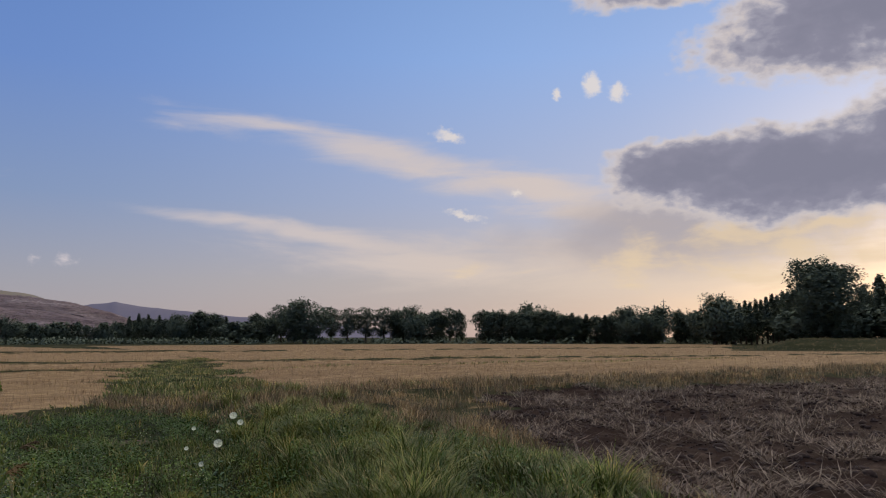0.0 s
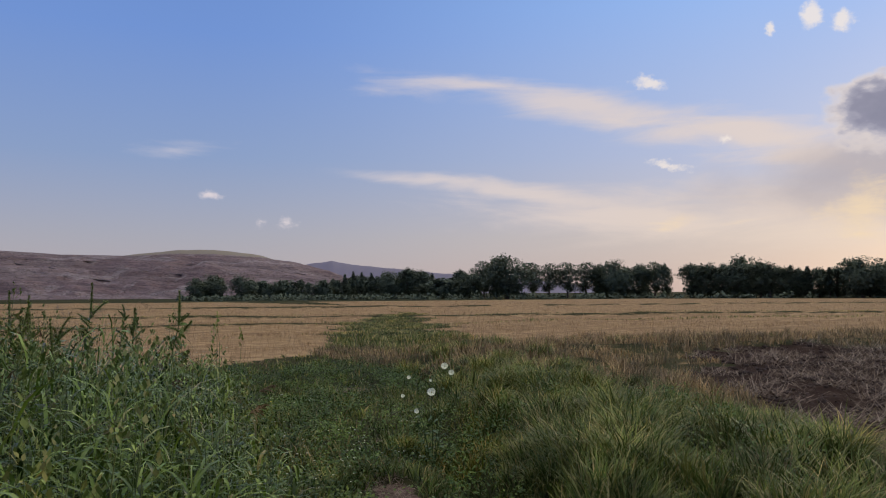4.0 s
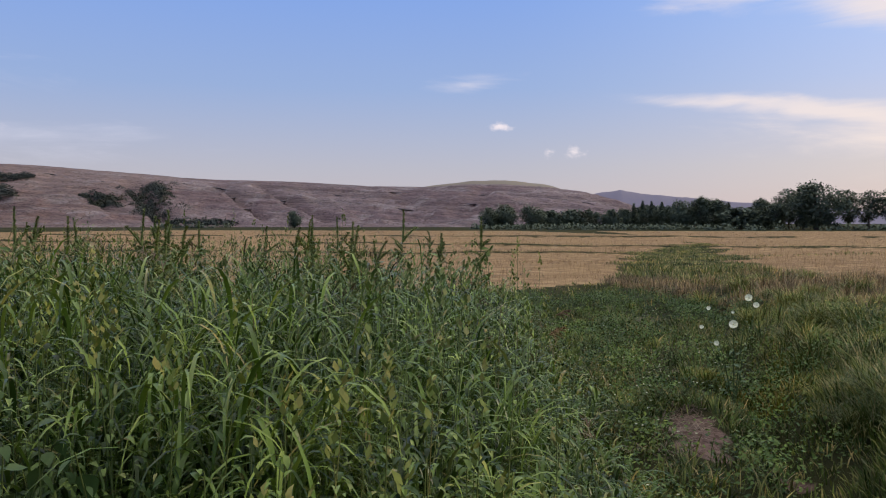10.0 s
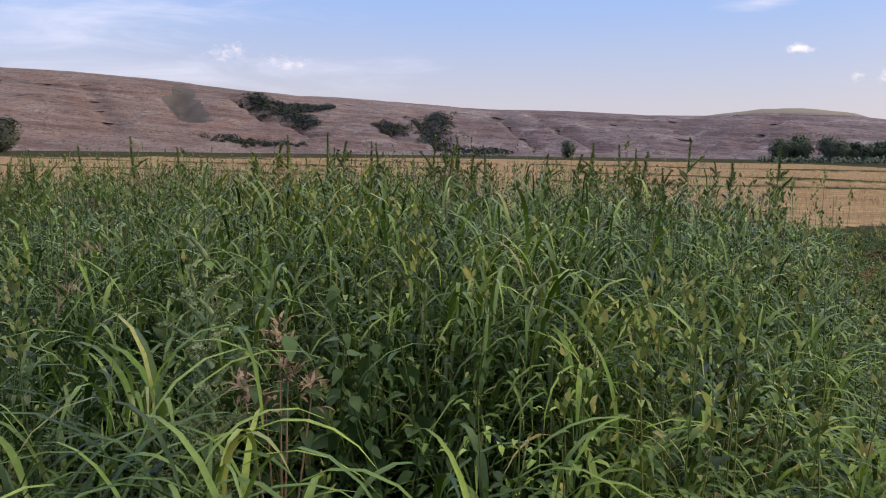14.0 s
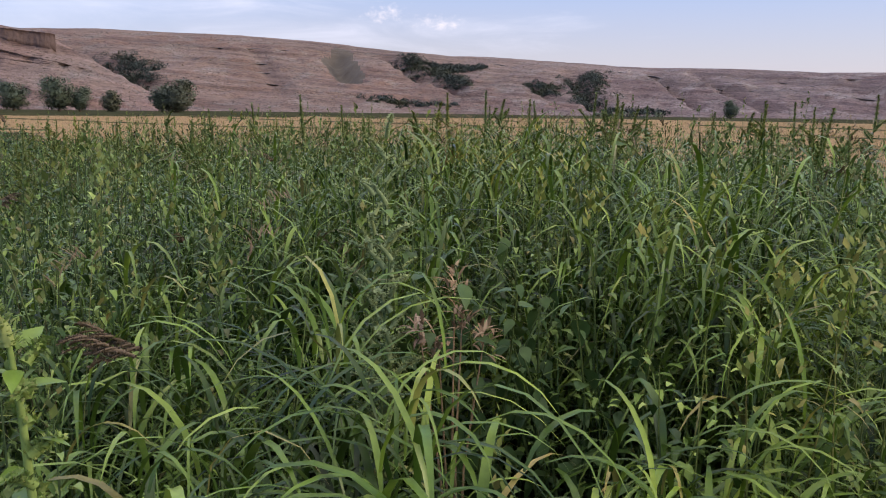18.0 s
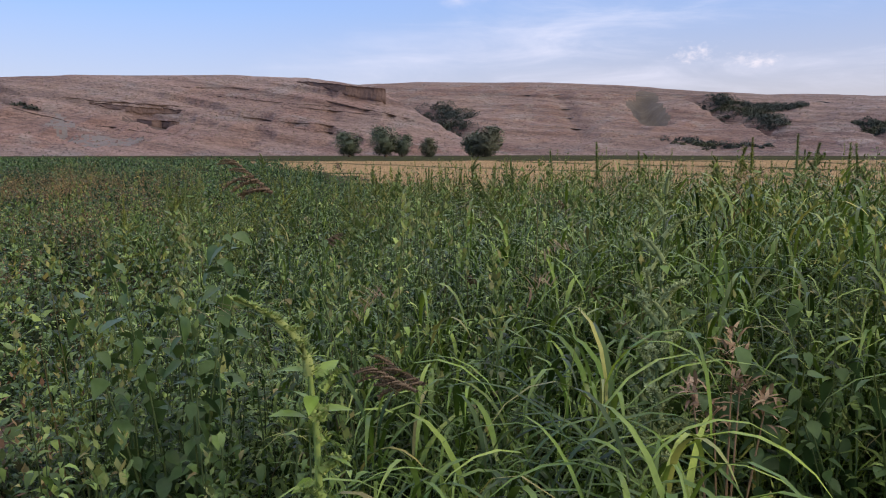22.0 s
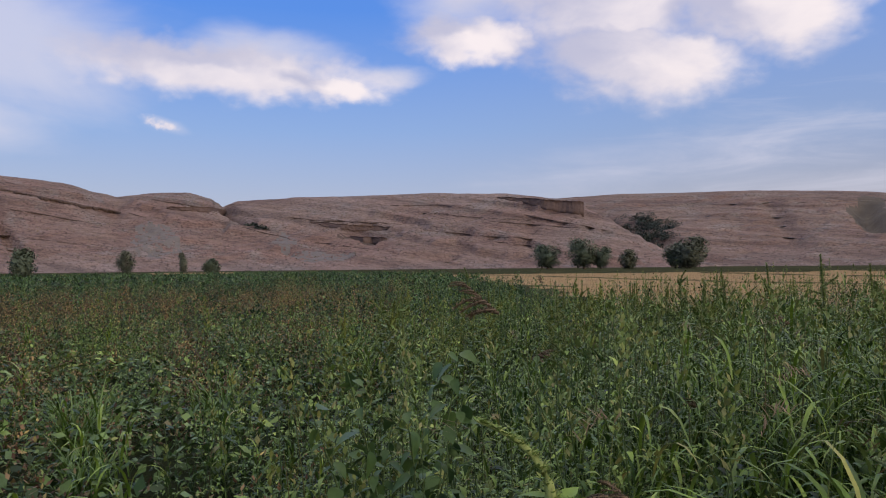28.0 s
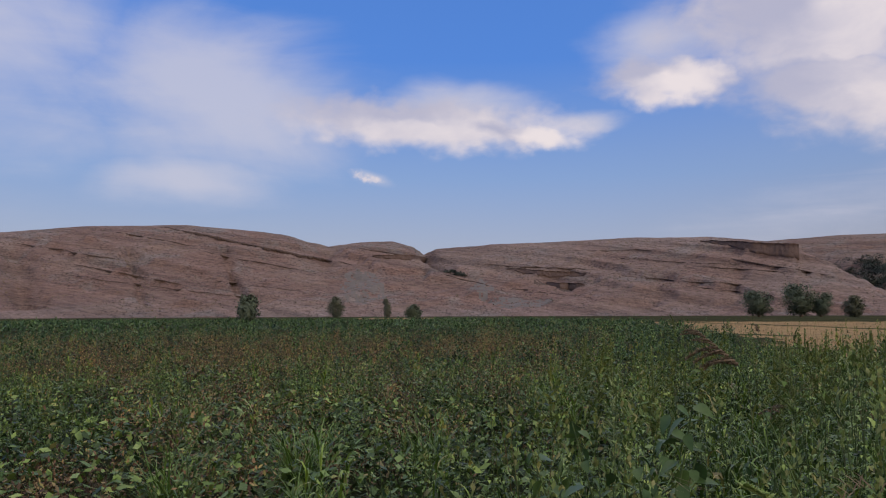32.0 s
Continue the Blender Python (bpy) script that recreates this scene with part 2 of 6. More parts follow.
def finish(k, colour, rough=0.8, bump=None, strength=0.3, distance=0.02, translucent=0.0, metal=0.0, gloss=0.3):
    """Closes a material: principled, with a share of light let through for leaves."""
    p = k.add("ShaderNodeBsdfPrincipled")
    k.plug(p.inputs["Base Color"], colour)
    k.plug(p.inputs["Roughness"], rough)
    p.inputs["Metallic"].default_value = metal
    p.inputs["Specular IOR Level"].default_value = gloss
    if bump is not None:
        b = k.add("ShaderNodeBump")
        b.inputs["Strength"].default_value, b.inputs["Distance"].default_value = strength, distance
        k.plug(b.inputs["Height"], bump)
        k.plug(p.inputs["Normal"], b.outputs[0])
    shader = p.outputs[0]
    if translucent:
        t = k.add("ShaderNodeBsdfTranslucent")
        k.plug(t.inputs[0], colour)
        x = k.add("ShaderNodeMixShader")
        x.inputs[0].default_value = translucent
        k.plug(x.inputs[1], shader)
        k.plug(x.inputs[2], t.outputs[0])
        shader = x.outputs[0]
    k.plug(k.add("ShaderNodeOutputMaterial").inputs[0], shader)


def leaf_material(name, stops, rough=0.5, translucent=0.3, patch=0.6, patch_tint=(1.25, 1.1, 0.7), per_object=False, plants=0.0):
    """Foliage: every blade or leaf has its own tone, and whole patches are fresher or drier."""
    m, k = material(name)
    where = k.add("ShaderNodeNewGeometry")
    pick = k.add("ShaderNodeObjectInfo").outputs["Random"] if per_object else where.outputs["Random Per Island"]
    colour = k.ramp(pick, stops)
    big = k.noise(where.outputs["Position"], patch, 3.0)
    colour = k.mix(k.smooth(big, 0.45, 0.72), colour, (*patch_tint, 1), "MULTIPLY")
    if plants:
        # plants differ in tone; the dark end also paints shade for gaps between them
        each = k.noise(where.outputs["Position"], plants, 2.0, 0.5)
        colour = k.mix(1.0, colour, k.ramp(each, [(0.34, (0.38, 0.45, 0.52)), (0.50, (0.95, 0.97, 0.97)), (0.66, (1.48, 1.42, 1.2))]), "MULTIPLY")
    grain = k.noise(where.outputs["Position"], 60.0, 3.0)
    colour = k.mix(0.35, colour, k.ramp(grain, [(0.25, (0.55, 0.55, 0.55)), (0.75, (1.3, 1.3, 1.3))]), "MULTIPLY")
    finish(k, colour, rough, translucent=translucent * 0.35, gloss=0.38 if rough < 0.41 else 0.26 if rough < 0.5 else 0.13)
    return m


def plain_material(name, dark, light, scale=20.0, rough=0.8, strength=0.3, distance=0.01):
    m, k = material(name)
    where = k.add("ShaderNodeTexCoord").outputs["Object"]
    n = k.noise(where, scale, 6.0, 0.6)
    big = k.noise(where, scale * 0.13, 3.0)
    colour = k.mix(n, (*dark, 1), (*light, 1))
    colour = k.mix(0.5, colour, k.ramp(big, [(0.3, (0.7, 0.7, 0.7)), (0.7, (1.15, 1.15, 1.15))]), "MULTIPLY")
    finish(k, colour, rough, n, strength, distance)
    return m


# wide leaf ramps: natural variety, with the darkest tones deepened as gap shade
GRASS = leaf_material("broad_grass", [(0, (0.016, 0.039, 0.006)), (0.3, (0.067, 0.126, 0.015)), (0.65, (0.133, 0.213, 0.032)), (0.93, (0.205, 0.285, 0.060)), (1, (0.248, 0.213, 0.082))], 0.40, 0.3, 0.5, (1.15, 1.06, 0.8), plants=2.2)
FRESH_GRASS = leaf_material("fresh_grass", [(0.0, (0.055, 0.110, 0.018)), (0.5, (0.105, 0.185, 0.034)), (1.0, (0.165, 0.25, 0.058))], 0.40, 0.3, 0.5, (1.1, 1.05, 0.9))
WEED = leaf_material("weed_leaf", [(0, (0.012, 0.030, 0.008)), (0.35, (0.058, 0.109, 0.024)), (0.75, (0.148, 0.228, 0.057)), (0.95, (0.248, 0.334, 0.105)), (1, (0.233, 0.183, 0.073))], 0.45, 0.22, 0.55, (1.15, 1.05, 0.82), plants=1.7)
CROP = leaf_material("low_crop_leaf", [(0, (0.013, 0.032, 0.012)), (0.4, (0.046, 0.092, 0.036)), (0.85, (0.106, 0.180, 0.082)), (1, (0.156, 0.170, 0.084))], 0.5, 0.2, 0.25, (1.2, 1.05, 0.8), plants=0.9)
YELLOWING = leaf_material("yellowing_leaf", [(0.0, (0.058, 0.034, 0.024)), (0.3, (0.165, 0.095, 0.060)), (0.55, (0.27, 0.185, 0.105)), (0.72, (0.38, 0.31, 0.13)), (0.80, (0.10, 0.13, 0.042)), (1.0, (0.06, 0.09, 0.03))], 0.6, 0.25, 0.8, (1.2, 1.0, 0.85), plants=2.0)
STEM = leaf_material("weed_stem", [(0.0, (0.05, 0.085, 0.034)), (0.8, (0.095, 0.135, 0.052)), (1.0, (0.14, 0.11, 0.06))], 0.55, 0.1)
SEED = leaf_material("green_seed_head", [(0.0, (0.09, 0.14, 0.040)), (0.6, (0.17, 0.215, 0.07)), (1.0, (0.26, 0.25, 0.11))], 0.7, 0.2)
DARK_LEAF = leaf_material("dark_broad_leaf", [(0, (0.039, 0.075, 0.022)), (0.6, (0.062, 0.110, 0.034)), (1, (0.098, 0.156, 0.051))], 0.42, 0.2, 0.8, (1.1, 1.05, 0.9))
SEED_PALE = leaf_material("fresh_seed_head", [(0.0, (0.16, 0.24, 0.06)), (0.6, (0.24, 0.32, 0.09)), (1.0, (0.33, 0.36, 0.13))], 0.7, 0.25)
PANICLE = leaf_material("brown_panicle", [(0.0, (0.095, 0.066, 0.044)), (0.6, (0.165, 0.120, 0.082)), (1.0, (0.26, 0.20, 0.135))], 0.8, 0.2)
DRYLEAF = leaf_material("withered_leaf", [(0.0, (0.17, 0.12, 0.095)), (0.6, (0.28, 0.205, 0.165)), (1.0, (0.38, 0.30, 0.25))], 0.8, 0.2)
MEADOW = leaf_material("meadow_grass", [(0.0, (0.048, 0.080, 0.016)), (0.4, (0.120, 0.166, 0.036)), (0.8, (0.205, 0.212, 0.070)), (1.0, (0.42, 0.33, 0.15))], 0.5, 0.3, 0.7, (1.4, 1.15, 0.85), plants=3.2)
STRIP = leaf_material("strip_grass", [(0, (0.103, 0.138, 0.044)), (0.5, (0.207, 0.230, 0.081)), (0.8, (0.356, 0.306, 0.129)), (1, (0.529, 0.408, 0.190))], 0.65, 0.25, 0.25, (1.3, 1.1, 0.85), plants=0.9)
TUSSOCK = leaf_material("tussock_grass", [(0.0, (0.060, 0.098, 0.022)), (0.45, (0.145, 0.190, 0.044)), (0.8, (0.26, 0.270, 0.080)), (1.0, (0.44, 0.36, 0.17))], 0.55, 0.3, 0.9, (1.3, 1.1, 0.85), plants=2.0)
HERB = leaf_material("herb_leaf", [(0.0, (0.036, 0.072, 0.016)), (0.5, (0.080, 0.138, 0.032)), (1.0, (0.140, 0.200, 0.056))], 0.5, 0.25, 0.6, (1.3, 1.12, 0.8), plants=1.6)
DRYGRASS = leaf_material("dry_grass", [(0.0, (0.17, 0.115, 0.062)), (0.5, (0.335, 0.235, 0.130)), (0.85, (0.47, 0.345, 0.200)), (1.0, (0.17, 0.17, 0.06))], 0.75, 0.3, 0.3, (0.85, 0.82, 0.78), plants=1.6)
STUBBLE = leaf_material("straw_stubble", [(0.0, (0.23, 0.150, 0.080)), (0.5, (0.385, 0.265, 0.142)), (1.0, (0.55, 0.405, 0.235))], 0.7, 0.2, 0.1, (0.85, 0.8, 0.75))
STRAW = leaf_material("loose_straw", [(0, (0.111, 0.078, 0.056)), (0.6, (0.212, 0.162, 0.119)), (1, (0.357, 0.289, 0.217))], 0.75, 0.1, 0.4, (0.9, 0.85, 0.85))
# tree leaf colour is raised and greyed to carry some distance haze
TREE_LEAF = leaf_material("tree_leaf", [(0, (0.090, 0.114, 0.085)), (0.6, (0.118, 0.149, 0.107)), (1, (0.146, 0.176, 0.126))], 0.9, 0.35, 0.3, (1.1, 1.05, 0.9))
PALE_LEAF = leaf_material("grey_green_leaf", [(0.0, (0.095, 0.105, 0.080)), (0.6, (0.125, 0.138, 0.104)), (1.0, (0.155, 0.168, 0.125))], 0.8, 0.2, 0.3, (1.1, 1.05, 0.9))
# bluish cast of the hill shrubs is haze put into the leaf colour
SHRUB_LEAF = leaf_material("hill_shrub_leaf", [(0.0, (0.050, 0.062, 0.058)), (0.6, (0.062, 0.075, 0.068)), (1.0, (0.074, 0.088, 0.078))], 0.9, 0.1, 0.05)
SCRUB = leaf_material("hill_scrub", [(0, (0.109, 0.090, 0.070)), (0.6, (0.160, 0.133, 0.102)), (1, (0.246, 0.210, 0.160))], 0.8, 0.0, 0.02)
BARK = plain_material("bark", (0.06, 0.045, 0.035), (0.15, 0.12, 0.095), 9.0, 0.9, 0.6, 0.03)
PETAL = leaf_material("white_petal", [(0.0, (0.70, 0.72, 0.50)), (1.0, (0.84, 0.85, 0.66))], 0.6, 0.3, 5.0, (1.0, 1.0, 0.95))
POLLEN = plain_material("pollen", (0.42, 0.36, 0.08), (0.55, 0.50, 0.14), 60.0)
YELLOW_FLOWER = leaf_material("yellow_flower", [(0.0, (0.45, 0.38, 0.03)), (1.0, (0.62, 0.54, 0.07))], 0.6, 0.3)
METAL = plain_material("grey_metal", (0.22, 0.22, 0.23), (0.33, 0.33, 0.34), 4.0, 0.5)

# the ground: turf, stubble, ploughed soil and bare track in one sheet, by the "cover" of each spot
GROUND, k = material("ground_cover")
where = k.add("ShaderNodeNewGeometry").outputs["Position"]
cover = k.add("ShaderNodeSeparateColor")
cover_of = k.add("ShaderNodeAttribute", attribute="cover")
k.plug(cover.inputs[0], cover_of.outputs["Color"])
rough_edge = k.math("MULTIPLY", k.math("SUBTRACT", k.noise(where, 0.9, 5.0, 0.65), 0.5), 0.9)
g1, g2, g3 = k.noise(where, 0.12, 4.0), k.noise(where, 1.7, 6.0, 0.65), k.noise(where, 24.0, 5.0, 0.7)
# turf is darker than its grass: painted shade for the gaps between blades
turf = k.mix(g2, (0.018, 0.022, 0.010, 1), (0.055, 0.058, 0.026, 1))
turf = k.mix(k.math("MULTIPLY", k.smooth(g1, 0.45, 0.7), 0.6), turf, (0.10, 0.085, 0.042, 1))
rows_along = k.noise(k.mapped(where, rot=(0, 0, radians(-35)), scale=(0.05, 0.9, 1)), 1.0, 4.0)
straw = k.mix(k.smooth(k.math("ADD", k.math("MULTIPLY", g2, 0.6), k.math("MULTIPLY", g3, 0.4)), 0.36, 0.64), (0.160, 0.100, 0.054, 1), (0.46, 0.325, 0.178, 1))
straw = k.mix(k.math("MULTIPLY", k.smooth(rows_along, 0.42, 0.66), 0.6), straw, (0.20, 0.13, 0.070, 1))
straw = k.mix(k.math("MULTIPLY", k.smooth(g1, 0.40, 0.75), 0.5), straw, (0.33, 0.23, 0.118, 1))
soil = k.mix(g3, (0.018, 0.011, 0.009, 1), (0.055, 0.036, 0.028, 1))
soil = k.mix(k.smooth(g2, 0.5, 0.75), soil, (0.10, 0.071, 0.052, 1))
# near-black floor under the weeds: shade between the plants put into the colour
weed_floor_shade = k.mix(g2, (0.012, 0.016, 0.008, 1), (0.036, 0.044, 0.020, 1))
colour = k.mix(k.smooth(k.math("ADD", cover.outputs[0], rough_edge), 0.42, 0.58), turf, straw)
colour = k.mix(k.smooth(k.math("ADD", cover.outputs[2], rough_edge), 0.42, 0.58), colour, weed_floor_shade)
colour = k.mix(k.smooth(k.math("ADD", cover.outputs[1], rough_edge), 0.42, 0.58), colour, soil)
dust = k.mix(k.smooth(g3, 0.3, 0.7), (0.070, 0.046, 0.036, 1), (0.215, 0.152, 0.126, 1))
colour = k.mix(k.smooth(k.math("ADD", cover_of.outputs["Alpha"], k.math("MULTIPLY", rough_edge, 1.1)), 0.38, 0.58), colour, dust)
finish(k, colour, 1.0, k.math("ADD", g3, k.math("MULTIPLY", g2, 2.0)), 0.5, 0.04, gloss=0.02)
CLOD = plain_material("soil_clod", (0.024, 0.015, 0.012), (0.068, 0.046, 0.036), 14.0, 0.95, 0.6, 0.02)


def hill_material(name, dip, red, tan, grey, west=None):
    """Bare bedded slope: bands that dip along the slope, fine terracettes, red and tan earth, grey scree, specks of stone."""
    m, k = material(name)
    where = k.add("ShaderNodeNewGeometry").outputs["Position"]
    s = k.add("ShaderNodeSeparateXYZ")
    k.plug(s.inputs[0], where)
    along = k.math("MULTIPLY", k.math("ARCTAN2", k.math("MULTIPLY", s.outputs[0], -1.0), s.outputs[1]), 400.0)
    bed = k.math("SUBTRACT", s.outputs[2], k.math("MULTIPLY", along, dip))
    j = k.add("ShaderNodeCombineXYZ")
    k.plug(j.inputs[0], k.math("MULTIPLY", along, 0.010))
    k.plug(j.inputs[1], k.math("MULTIPLY", bed, 0.30))
    bands = k.noise(j.outputs[0], 1.0, 6.0, 0.6, 0.4)
    t = k.add("ShaderNodeCombineXYZ")
    k.plug(t.inputs[0], k.math("MULTIPLY", along, 0.19))
    k.plug(t.inputs[1], k.math("MULTIPLY", k.math("SUBTRACT", s.outputs[2], k.math("MULTIPLY", along, dip * 0.6)), 1.5))
    steps = k.noise(t.outputs[0], 1.0, 5.0, 0.7, 0.6)
    u = k.add("ShaderNodeCombineXYZ")
    k.plug(u.inputs[0], k.math("MULTIPLY", along, 0.75))
    k.plug(u.inputs[1], k.math("MULTIPLY", k.math("SUBTRACT", s.outputs[2], k.math("MULTIPLY", along, dip * 0.25)), 1.5))
    dots = k.noise(u.outputs[0], 1.0, 3.0, 0.6)
    big, mid, small = k.noise(where, 0.012, 4.0), k.noise(where, 0.05, 6.0, 0.65), k.noise(where, 0.8, 5.0, 0.75)
    colour = k.mix(k.smooth(big, 0.42, 0.60), (*red, 1), (*tan, 1))
    colour = k.mix(k.smooth(mid, 0.50, 0.66), colour, (*grey, 1))
    if west:
        other = k.mix(k.smooth(mid, 0.50, 0.66), k.mix(k.smooth(big, 0.42, 0.60), (*west[0], 1), (*west[1], 1)), (*west[2], 1))
        colour = k.mix(k.smooth(k.math("ADD", along, k.math("MULTIPLY", big, 80.0)), 20.0, 190.0), colour, other)
    colour = k.mix(0.85, colour, k.ramp(bands, [(0.34, (0.66, 0.64, 0.64)), (0.48, (0.96, 0.96, 0.96)), (0.64, (1.24, 1.23, 1.22))]), "MULTIPLY")
    colour = k.mix(0.8, colour, k.ramp(steps, [(0.36, (0.54, 0.51, 0.50)), (0.46, (0.96, 0.96, 0.96)), (0.62, (1.30, 1.29, 1.27))]), "MULTIPLY")
    colour = k.mix(0.7, colour, k.ramp(small, [(0.33, (0.62, 0.61, 0.60)), (0.47, (1.0, 1.0, 1.0)), (0.68, (1.18, 1.17, 1.16))]), "MULTIPLY")
    colour = k.mix(k.math("MULTIPLY", k.smooth(mid, 0.38, 0.52), 0.9), colour, k.mix(1.0, colour, k.ramp(dots, [(0.36, (0.42, 0.39, 0.38)), (0.44, (0.98, 0.98, 0.98)), (0.60, (1.14, 1.13, 1.12))]), "MULTIPLY"))
    finish(k, colour, 0.95, k.math("ADD", k.math("MULTIPLY", small, 0.6), k.math("ADD", bands, steps)), 0.7, 1.2)
    return m


RED_SLOPE = hill_material("red_bedded_slope", 0.17, (0.165, 0.107, 0.096), (0.187, 0.137, 0.125), (0.171, 0.141, 0.137))
MAUVE_SLOPE = hill_material("mauve_bedded_slope", 0.12, (0.126, 0.087, 0.089), (0.156, 0.118, 0.118), (0.216, 0.182, 0.181), ((0.151, 0.097, 0.083), (0.178, 0.127, 0.111), (0.186, 0.149, 0.136)))
TAN_HILL = plain_material("pale_hilltop", (0.20, 0.17, 0.125), (0.28, 0.245, 0.18), 0.02, 0.95)
# blue haze of distance painted into the mountain's base colour
BLUE_RANGE = plain_material("haze_blue_range", (0.16, 0.15, 0.20), (0.20, 0.185, 0.24), 0.004, 1.0)
# grey patches laid on the red slope
GREY_PATCH = plain_material("grey_slope_patch", (0.128, 0.110, 0.108), (0.180, 0.160, 0.158), 0.9, 0.95, 0.8, 0.5)
# gully wedge: dull scrubby slope, darkened for the shade inside the gully
GREEN_SLOPE = plain_material("scrubby_gully_shade", (0.088, 0.073, 0.060), (0.122, 0.100, 0.083), 0.7, 0.95, 0.8, 0.5)
GREY_ROCK = plain_material("grey_rock", (0.16, 0.140, 0.140), (0.30, 0.270, 0.268), 0.6, 0.95, 0.8, 0.5)
# dark rock, with the shade under the overhangs included in its colour
ROCK = plain_material("shade_dark_rock", (0.062, 0.043, 0.038), (0.125, 0.088, 0.077), 0.5, 0.95, 0.8, 0.5)

# ---- geometry tools ----
rng = np.random.default_rng(7)


def lattice(ix, iy, seed):
    h = (ix.astype(np.int64) * 374761393 + iy.astype(np.int64) * 668265263 + seed * 1442695041) & 0xFFFFFFFF
    h = ((h ^ (h >> 13)) * 1274126177) & 0xFFFFFFFF
    return ((h ^ (h >> 16)) & 0xFFFF) / 65535.0


def vnoise(x, y, seed=0):
    ix, iy = np.floor(x), np.floor(y)
    fx, fy = x - ix, y - iy
    fx, fy = fx * fx * (3 - 2 * fx), fy * fy * (3 - 2 * fy)
    a, b = lattice(ix, iy, seed), lattice(ix + 1, iy, seed)
    c, d = lattice(ix, iy + 1, seed), lattice(ix + 1, iy + 1, seed)
    return (a * (1 - fx) + b * fx) * (1 - fy) + (c * (1 - fx) + d * fx) * fy


def fbm(x, y, octaves=4, seed=0):
    total, amp, norm = 0.0, 1.0, 0.0
    for n in range(octaves):
        total, norm = total + amp * vnoise(x * 2**n, y * 2**n, seed + n), norm + amp
        amp *= 0.5
    return total / norm


def smoothstep(x, lo, hi):
    t = np.clip((x - lo) / (hi - lo), 0, 1)
    return t * t * (3 - 2 * t)


def mesh_data(name, verts, faces, mats, smooth=False, slots=None):
    """A mesh from arrays; faces is an (n, 3) or (n, 4) array, or a list of such arrays."""
    blocks = [np.asarray(f, np.int32) for f in (faces if isinstance(faces, list) else [faces]) if len(f)]
    me = bpy.data.meshes.new(name)
    verts = np.asarray(verts, np.float32)
    me.vertices.add(len(verts))
    me.vertices.foreach_set("co", verts.ravel())
    loops = np.concatenate([b.ravel() for b in blocks])
    sizes = np.concatenate([np.full(len(b), b.shape[1], np.int32) for b in blocks])
    me.loops.add(len(loops))
    me.loops.foreach_set("vertex_index", loops)
    me.polygons.add(len(sizes))
    me.polygons.foreach_set("loop_start", np.r_[0, np.cumsum(sizes)[:-1]].astype(np.int32))
    me.polygons.foreach_set("loop_total", sizes)
    for m in mats if isinstance(mats, (list, tuple)) else [mats]:
        me.materials.append(m)
    if slots is not None:
        me.polygons.foreach_set("material_index", np.asarray(slots, np.int32))
    if smooth:
        me.polygons.foreach_set("use_smooth", np.ones(len(sizes), bool))
    me.update(calc_edges=True)
    me.validate()
    return me


def facing(verts, faces, out):
    """Turns every loose leaf so that its upper side looks outwards (out: one direction a leaf)."""
    a, b, c = verts[faces[:, 0]], verts[faces[:, 1]], verts[faces[:, 2]]
    back = (np.cross(b - a, c - a) * out).sum(1) < 0
    return np.where(back[:, None], faces[:, ::-1], faces)


def rounded(me, out, share):
    """Leans the normals of leaves towards the outside of their crown, so that it takes the light as one soft mass."""
    n = len(me.vertices)
    own = np.empty(n * 3, np.float32)
    me.vertex_normals.foreach_get("vector", own)
    mixed = np.repeat(out, 4, 0) * share + own.reshape(-1, 3) * (1 - share)
    mixed /= np.linalg.norm(mixed, axis=1, keepdims=True) + 1e-6
    me.normals_split_custom_set_from_vertices(mixed.tolist())
    return me


def merge(pieces):
    """Joins (verts, faces) pairs of one face size."""
    offset, vs, fs = 0, [], []
    for v, f in pieces:
        vs.append(v)
        fs.append(np.asarray(f) + offset)
        offset += len(v)
    return np.concatenate(vs), np.concatenate(fs)


def stuff(name, verts, faces, mat, label, category, smooth=True):
    return tagged(new(name, mesh_data(name, verts, faces, mat, smooth)), label, category, kind="stuff")


def part(name, data, parent, label="", m=None):
    ob = new(name, data)
    ob.parent = parent
    if m is not None:
        ob.matrix_basis = m
    if label:
        ob["label"] = label
    return ob


def blades(base, turn, length, width, lean, curl, segs=5, fold=0.25, taper=1.0, late=1.1):
    """Arching blades: base (n, 3); turn: heading; lean: angle from upright at the foot; curl: how much further it bends over to the tip (radians)."""
    n = len(base)
    t = np.linspace(0, 1, segs + 1)
    ang = lean[:, None] + curl[:, None] * t[None] ** late
    step = length[:, None] / segs
    out = np.concatenate([np.zeros((n, 1)), np.cumsum(np.sin(ang[:, :-1]) * step, 1)], 1)
    up = np.concatenate([np.zeros((n, 1)), np.cumsum(np.cos(ang[:, :-1]) * step, 1)], 1)
    wid = width[:, None] * 0.5 * np.clip(np.minimum(0.45 + 2.2 * t, 1.0) * (1 - t ** 2.2) ** taper, 0.02, 1)[None]
    dx, dy = np.cos(turn)[:, None], np.sin(turn)[:, None]
    cx, cy, cz = base[:, :1] + out * dx, base[:, 1:2] + out * dy, base[:, 2:] + up
    if fold:
        lift = wid * fold
        v = np.stack([np.stack([cx - dy * wid, cy + dx * wid, cz + lift], -1), np.stack([cx, cy, cz], -1), np.stack([cx + dy * wid, cy - dx * wid, cz + lift], -1)], 2)
        w3 = 3
    else:
        v = np.stack([np.stack([cx - dy * wid, cy + dx * wid, cz], -1), np.stack([cx + dy * wid, cy - dx * wid, cz], -1)], 2)
        w3 = 2
    per = (segs + 1) * w3
    quads = []
